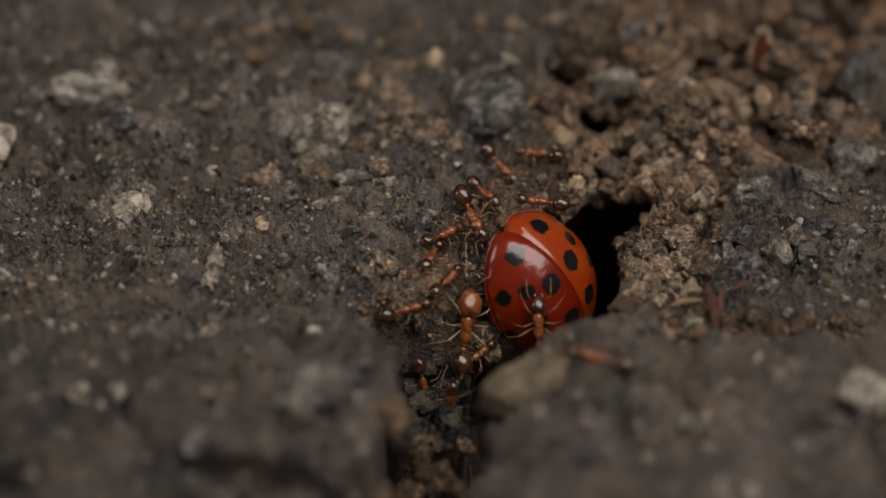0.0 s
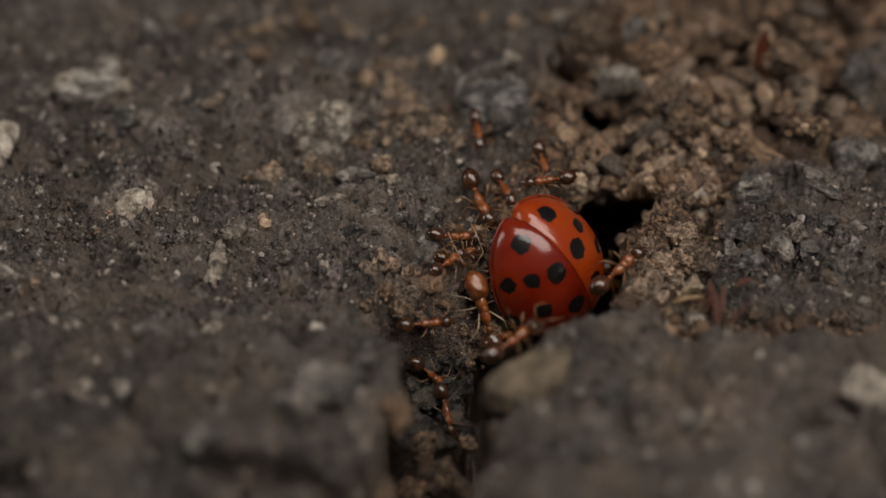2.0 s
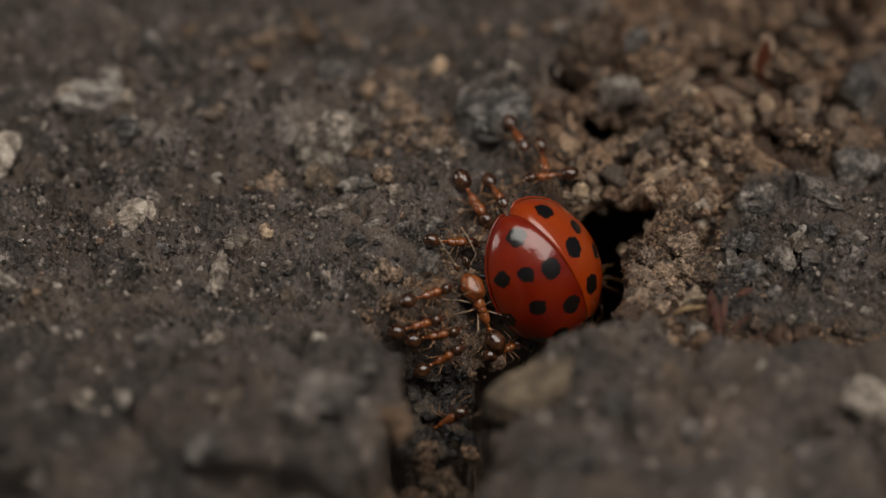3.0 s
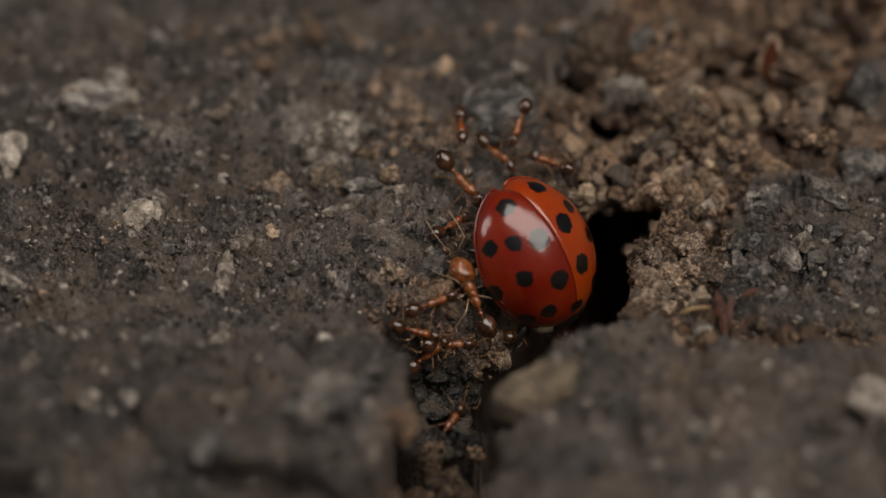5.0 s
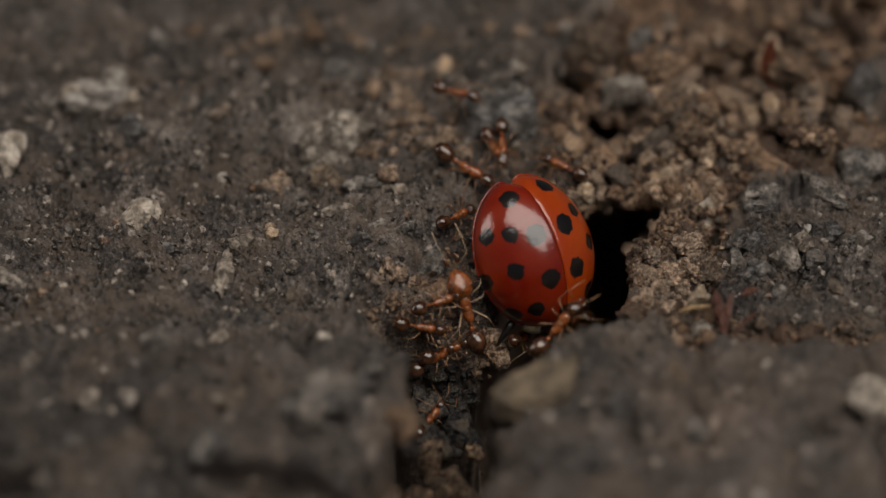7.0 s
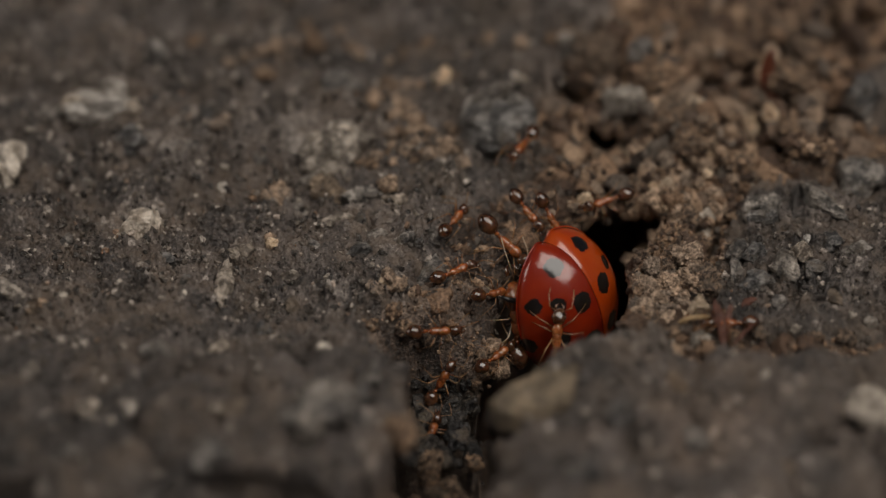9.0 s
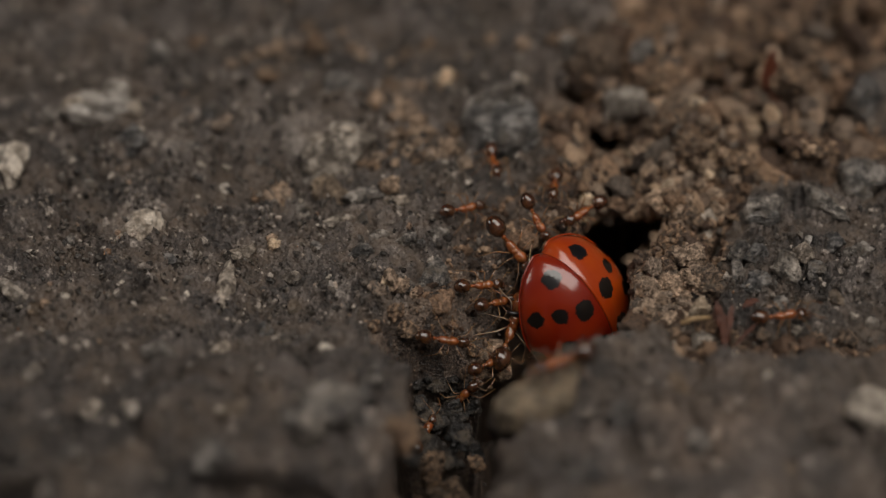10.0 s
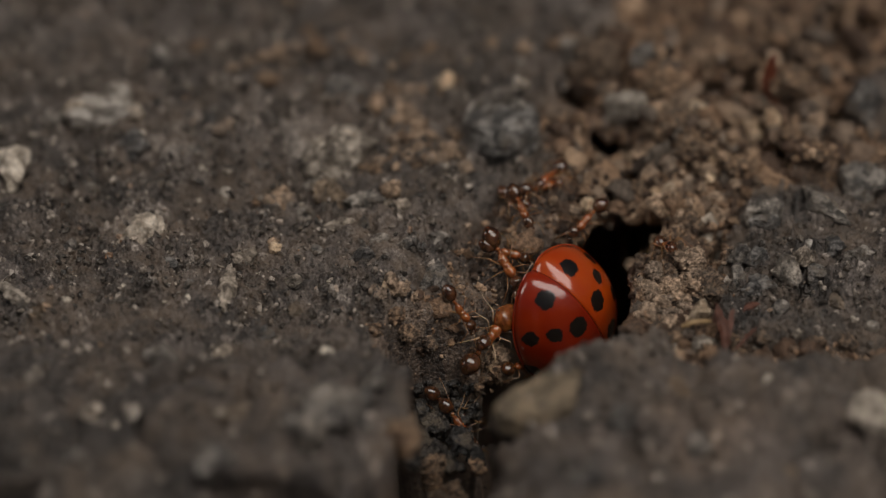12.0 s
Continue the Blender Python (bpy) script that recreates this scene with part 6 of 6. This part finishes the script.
    walk(ants[7], [
        (0, pose(0.00102, -0.00440, -0.00503, 77, 2, -36)), (0.1667, pose(0.00096, -0.00497, -0.00503, 74, 45, -54)),
        (0.3333, pose(0.00090, -0.00532, -0.00503, -27, 71, -168)), (0.5, pose(0.00084, -0.00545, -0.00507, -61, 33, 147)),
        (1, pose(0.00052, -0.00668, -0.00503, -44, 33, -168)), (1.267, pose(0.00093, -0.00590, -0.00503, 38, 50, -75)),
        (1.5, pose(0.00134, -0.00467, -0.00505, 73, -4, -27)), (1.667, pose(0.00121, -0.00518, -0.00503, 76, 35, -45)),
        (1.833, pose(0.00107, -0.00548, -0.00503, 19, 76, -121)), (2, pose(0.00094, -0.00555, -0.00505, -55, 48, 150)),
        (2.5, pose(0.00090, -0.00681, -0.00503, 49, 52, -93)), (3, pose(0.00063, -0.00529, -0.00504, 52, 37, -54)),
        (4, pose(0.00036, -0.00558, -0.00503, 43, 41, -32)), (5, pose(0.00008, -0.00543, -0.00505, 37, 48, -10)),
        (5.267, pose(-0.00011, -0.00521, -0.00503, -53, 42, -118)), (5.5, pose(-0.00029, -0.00455, -0.00506, -66, -17, -158)),
        (6, pose(-0.00036, -0.00467, -0.00505, -61, -28, -158)), (6.5, pose(-0.00084, -0.00608, -0.00507, -58, -45, -145)),
        (6.667, pose(-0.00085, -0.00596, -0.00503, -68, -3, -123)), (6.833, pose(-0.00085, -0.00563, -0.00503, -56, 47, -96)),
        (7, pose(-0.00086, -0.00507, -0.00508, 19, 66, -13)), (8, pose(-0.00087, -0.00554, -0.00503, 35, 62, 6)),
        (9, pose(-0.00088, -0.00557, -0.00507, 45, 56, 20)), (9.5, pose(-0.00142, -0.00975, -0.00165, -58, 81, -67)),
        (10, pose(-0.00125, -0.00533, -0.00509, 17, 72, -5)), (10.5, pose(-0.00120, -0.00542, -0.00504, 27, 70, 4)),
        (11, pose(-0.00104, -0.00519, -0.00507, 26, 68, -1)), (11.5, pose(-0.00031, -0.00419, -0.00509, 70, 41, 4)),
        (11.73, pose(0.00034, -0.00458, -0.00503, 54, 82, -45)), (12, pose(0.00099, -0.00452, -0.00503, -66, 53, 164))])
    walk(ants[8], [
        (0, pose(0.00470, 0.00598, -0.00000, -13, 3, 59)), (0.5, pose(0.00318, 0.00710, 0.00132, 12, -19, 81)),
        (1, pose(0.00098, 0.00722, 0.00061, 0, -15, 142)), (1.5, pose(0.00131, 0.00679, 0.00039, -10, -17, 176)),
        (2, pose(0.00181, 0.00720, 0.00026, -6, -13, -174)), (2.5, pose(0.00384, 0.00732, 0.00078, -3, 10, -147)),
        (3, pose(0.00375, 0.00712, 0.00066, -2, 11, -161)), (4, pose(0.00229, 0.00682, 0.00020, -1, 5, -170)),
        (5, pose(0.00083, 0.00696, 0.00124, 1, 0, -178)), (5.5, pose(0.00070, 0.00786, 0.00128, 2, 4, -153)),
        (6, pose(0.00140, 0.00731, 0.00190, 0, 3, -138)), (6.5, pose(0.00088, 0.00758, 0.00147, 1, 6, -158)),
        (7, pose(0.00089, 0.00937, 0.00150, 6, 15, -121)), (8, pose(0.00228, 0.00801, 0.00013, -1, 13, -166)),
        (9, pose(0.00368, 0.00708, 0.00062, -4, 6, 151)), (9.5, pose(0.00204, 0.00600, 0.00035, 7, -22, 169)),
        (10, pose(0.00208, 0.00619, 0.00043, 5, -21, -175)), (10.5, pose(0.00349, 0.00593, -0.00039, -11, -6, -143)),
        (11, pose(0.00391, 0.00640, -0.00028, 7, 5, -169)), (11.5, pose(0.00501, 0.00572, -0.00001, 5, 12, 170)),
        (12, pose(0.00476, 0.00586, 0.00001, 2, 10, 145))])
    walk(ants[9], [
        (0, pose(0.00469, 0.00068, -0.00503, 78, 53, 61)), (0.5, pose(0.00490, 0.00131, -0.00504, 84, 8, 57)),
        (0.7333, pose(0.00550, 0.00122, -0.00503, 58, -19, 92)), (1, pose(0.00610, 0.00157, -0.00503, 19, -22, 138)),
        (1.5, pose(0.00684, 0.00180, -0.00506, 7, 5, 132)), (1.667, pose(0.00727, 0.00229, -0.00503, 18, -22, 96)),
        (1.833, pose(0.00770, 0.00301, -0.00503, 56, -35, 36)), (2, pose(0.00812, 0.00395, -0.00507, 83, -18, -10)),
        (2.267, pose(0.00791, 0.00292, -0.00503, 41, -14, -1)), (2.5, pose(0.00769, 0.00233, -0.00503, -0, -6, 2)),
        (4, pose(0.00527, -0.00441, -0.00503, 41, -19, 89)),
        (5, pose(0.00475, 0.00053, -0.00506, 78, -51, 91)), (5.5, pose(0.00449, 0.00053, -0.00506, 78, -57, 72)),
        (6, pose(0.00441, 0.00013, -0.00508, 76, -64, 64)), (6.5, pose(0.00468, 0.00053, -0.00506, 77, -54, 87)),
        (7, pose(0.00556, 0.00105, -0.00504, 31, -33, 126)), (7.667, pose(0.00549, 0.00078, -0.00503, 53, 3, 94)),
        (8.333, pose(0.00542, 0.00072, -0.00503, 53, 55, 61)), (9, pose(0.00535, 0.00089, -0.00509, -45, 70, -56)),
        (9.5, pose(0.00500, 0.00052, -0.00507, -74, 57, -77)), (9.733, pose(0.00464, 0.00018, -0.00503, 57, 50, 41)),
        (10, pose(0.00427, 0.00029, -0.00504, 84, -11, 49)), (10.5, pose(0.00420, -0.00009, -0.00505, 84, -11, 48)),
        (11, pose(0.00403, -0.00007, -0.00502, 84, -11, 52)), (11.5, pose(0.00375, -0.00037, -0.00491, 82, -28, 67)),
        (12, pose(0.00366, -0.00055, -0.00482, 82, -29, 68))])
    walk(ants[10], [
        (0, pose(0.02110, -0.00793, 0.00198, 18, 39, 126)), (1, pose(0.02105, -0.00803, 0.00201, 5, 47, 101)),
        (2, pose(0.02100, -0.00792, 0.00206, -15, 49, 71)), (3, pose(0.02095, -0.00758, 0.00210, -33, 45, 42)),
        (4, pose(0.02082, -0.00784, 0.00212, -18, 51, 68)), (5, pose(0.02068, -0.00765, 0.00217, -1, 51, 96)),
        (6, pose(0.02063, -0.00789, 0.00213, 9, 49, 109)), (7, pose(0.02059, -0.00768, 0.00214, 17, 47, 122)),
        (7.5, pose(0.01874, -0.00620, -0.00107, 5, 5, 105)), (8, pose(0.01689, -0.00428, -0.00033, 4, -38, 93)),
        (8.7, pose(0.01253, -0.00434, -0.00025, -15, -28, 84)), (9, pose(0.01207, -0.00419, -0.00038, 9, -18, 98)),
        (9.167, pose(0.01263, -0.00452, -0.00049, -6, -10, 150)), (9.333, pose(0.01319, -0.00463, -0.00054, -7, 12, -145)),
        (9.5, pose(0.01375, -0.00452, 0.00001, 7, 21, -92)), (10, pose(0.01456, -0.00391, -0.00018, 1, 13, -83)),
        (10.27, pose(0.01384, -0.00366, -0.00008, -3, 12, -43)), (10.5, pose(0.01312, -0.00297, -0.00011, -7, 13, -3)),
        (11, pose(0.01225, -0.00163, -0.00035, -25, -36, 18)), (11.5, pose(0.01116, -0.00081, 0.00021, 13, 22, 22)),
        (11.67, pose(0.01076, -0.00048, 0.00032, 22, 26, 76)), (11.83, pose(0.01036, 0.00008, 0.00038, 32, 19, 149)),
        (12, pose(0.00996, 0.00086, -0.00009, 31, 10, -161))])
    walk(ants[11], [
        (0, pose(-0.00030, 0.00000, -0.00103, 7, -26, 158)), (0.3333, pose(-0.00039, -0.00058, -0.00082, -13, -30, -147)),
        (0.6667, pose(-0.00048, -0.00094, -0.00063, -29, -14, -82)), (1, pose(-0.00056, -0.00108, -0.00062, -25, 4, -37)),
        (2, pose(0.00121, 0.00006, -0.00112, -2, 9, -70)), (2.5, pose(0.00086, -0.00195, -0.00174, -34, 57, -88)),
        (3, pose(-0.00011, -0.00266, -0.00216, 21, 77, -57)), (4, pose(0.00008, -0.00289, -0.00352, -9, 78, -88)),
        (5, pose(0.00027, -0.00267, -0.00265, -35, 75, -113)), (5.5, pose(0.00051, -0.00258, -0.00270, -5, 75, -78)),
        (6, pose(0.00064, -0.00265, -0.00279, 19, 75, -56)), (6.5, pose(0.00052, -0.00270, -0.00302, 27, 75, -50)),
        (7, pose(0.00023, -0.00274, -0.00291, 51, 71, -27)), (8, pose(0.00114, -0.00179, -0.00192, -0, 60, -62)),
        (9, pose(0.00205, -0.00040, -0.00155, -25, 43, -70)), (9.5, pose(0.00206, -0.00045, -0.00161, -27, 43, -73)),
        (10, pose(0.00207, -0.00061, -0.00180, -27, 47, -71)), (10.5, pose(0.00190, -0.00054, -0.00156, -30, 38, -77)),
        (11, pose(0.00158, -0.00048, -0.00132, -12, 35, -53)), (11.5, pose(0.00134, -0.00144, -0.00189, -16, 53, -67)),
        (12, pose(0.00192, -0.00135, -0.00227, 23, 57, -14))])
    walk(ants[12], [
        (0, pose(0.00170, -0.00253, -0.00394, 24, 64, -25)), (1, pose(0.00149, -0.00287, -0.00422, 47, 58, -22)),
        (2, pose(0.00261, -0.00174, -0.00374, -35, 68, -77)), (2.5, pose(0.00277, -0.00173, -0.00405, -49, 71, -87)),
        (3, pose(0.00263, -0.00180, -0.00382, -41, 68, -82)), (4, pose(0.00275, -0.00169, -0.00387, -51, 62, -83)),
        (5, pose(0.00287, -0.00115, -0.00363, -59, 56, -82)), (5.5, pose(0.00262, -0.00164, -0.00361, -37, 66, -78)),
        (6, pose(0.00236, -0.00173, -0.00340, -28, 58, -73)), (6.5, pose(0.00263, -0.00155, -0.00366, -45, 62, -84)),
        (7, pose(0.00299, -0.00120, -0.00387, -67, 56, -85)), (8, pose(0.00259, -0.00180, -0.00374, -32, 64, -65)),
        (9, pose(0.00219, -0.00196, -0.00353, 11, 63, -36)), (9.5, pose(0.00197, -0.00218, -0.00349, 2, 66, -45)),
        (10, pose(0.00182, -0.00228, -0.00362, -20, 65, -68)), (10.5, pose(0.00151, -0.00232, -0.00335, -17, 64, -73)),
        (11, pose(0.00165, -0.00233, -0.00352, -7, 66, -59)), (11.5, pose(0.00189, -0.00223, -0.00356, -16, 66, -63)),
        (12, pose(0.00288, -0.00165, -0.00412, -68, 62, -101))])
    walk(ants[13], [
        (0, pose(0.00251, 0.00358, -0.00035, 4, 16, -148)), (0.5, pose(0.00317, 0.00283, -0.00032, 2, 14, -166)),
        (1, pose(0.00327, 0.00255, -0.00036, -1, 12, -165)), (1.5, pose(0.00323, 0.00294, -0.00035, -0, 15, -166)),
        (2, pose(0.00322, 0.00352, -0.00026, -0, 12, -162)), (2.5, pose(0.00300, 0.00379, -0.00040, 1, 18, -166)),
        (3, pose(0.00288, 0.00412, -0.00030, 1, 22, -160)), (4, pose(0.00260, 0.00499, -0.00038, -6, 3, -146)),
        (5, pose(0.00232, 0.00630, 0.00021, -18, -14, -128)), (5.5, pose(0.00236, 0.00631, 0.00023, -21, -6, -113)),
        (6, pose(0.00201, 0.00600, 0.00016, -19, -7, -131)), (6.5, pose(0.00203, 0.00656, 0.00022, -1, -15, -155)),
        (7, pose(0.00229, 0.00658, 0.00024, -8, -13, -156)), (8, pose(0.00355, 0.00472, -0.00007, -36, 3, -153)),
        (9, pose(0.00481, 0.00330, -0.00005, -65, 20, -159)), (9.267, pose(0.00487, 0.00512, -0.00006, -30, 19, -118)),
        (9.5, pose(0.00493, 0.00739, -0.00034, -3, -2, -85)), (9.733, pose(0.00493, 0.00596, -0.00008, 3, -6, -136)),
        (10, pose(0.00493, 0.00496, -0.00004, 11, -4, 173)), (10.5, pose(0.00484, 0.00451, 0.00019, 7, 8, 174)),
        (10.73, pose(0.00496, 0.00360, 0.00007, -37, 3, -172)), (11, pose(0.00508, 0.00313, -0.00044, -81, 9, -159)),
        (11.5, pose(0.00445, 0.00274, -0.00045, -68, 17, -108)), (11.73, pose(0.00450, 0.00375, 0.00018, -36, 9, -77)),
        (12, pose(0.00454, 0.00521, -0.00005, -11, -12, -55))])
    walk(ants[14], [
        (0, pose(0.00455, -0.00275, -0.00220, 60, 0, 0)), (0.5, pose(0.00467, -0.00272, -0.00185, 60, 2, -1)),
        (1, pose(0.00595, -0.00250, -0.00190, 17, 59, -47)), (1.5, pose(0.00685, -0.00160, -0.00200, 31, 54, -8)),
        (2, pose(0.00820, -0.00190, -0.00020, 24, 11, -51)), (2.5, pose(0.00825, 0.00030, -0.00090, 29, -24, -53)),
        (3, pose(0.00730, 0.00240, -0.00500, -1, -34, -21)), (4, pose(0.00660, 0.00100, -0.00800, -3, -11, 16)),
        (5, pose(0.00560, -0.00380, -0.00500, 20, 0, -20)), (5.6, pose(0.00495, -0.00400, -0.00215, 30, 5, -40)),
        (6, pose(0.00425, -0.00400, -0.00205, 30, 10, -70)), (6.4, pose(0.00470, -0.00400, -0.00190, 32, 10, -76)),
        (6.8, pose(0.00525, -0.00400, -0.00145, 38, 8, -66)), (7, pose(0.00538, -0.00395, -0.00115, 42, 6, -56)),
        (7.2, pose(0.00552, -0.00385, -0.00095, 46, 5, -50)), (8.2, pose(0.00530, -0.00320, -0.00210, 54, 5, -20)),
        (9, pose(0.00498, -0.00250, -0.00210, 59, 5, -3)), (9.5, pose(0.00475, -0.00340, -0.00220, 54, -31, 21)),
        (9.7, pose(0.00462, -0.00560, -0.00085, 30, -30, 60)), (9.85, pose(0.00468, -0.00810, 0.00130, 10, -20, 100)),
        (10, pose(0.00466, -0.01000, 0.00205, 0, 0, 120)), (10.15, pose(0.00340, -0.01060, 0.00190, 0, -10, 90)),
        (10.35, pose(0.00215, -0.01020, -0.00060, -30, -40, 40)), (10.8, pose(0.00330, -0.00700, -0.00480, -44, -30, -10)),
        (12, pose(0.00550, -0.00400, -0.00750, -30, -20, -30))])
    walk(ants[15], [
        (0, pose(0.00659, -0.01032, 0.00166, 0, 0, 66)), (0.5, pose(0.00576, -0.01070, 0.00195, 0, 0, 84)),
        (1, pose(0.00322, -0.01040, 0.00200, 0, -6, 92)), (1.5, pose(0.00156, -0.01060, 0.00080, -10, -40, 100)),
        (1.7, pose(0.00200, -0.00860, -0.00090, -30, -20, 30)), (2, pose(0.00342, -0.00640, -0.00060, 10, 10, -50)),
        (2.4, pose(0.00370, -0.00620, -0.00280, -40, 7, -20)), (3, pose(0.00520, -0.00450, -0.00700, -50, 0, -40)),
        (12, pose(0.00540, -0.00420, -0.00750, -50, 0, -50))])
    for i, ant in enumerate(ants):
        stride(ant, 7.0 + 0.6 * (i % 5), 14 + 2 * (i % 4))
    stride(soldier, 5.0, 9)


motions()
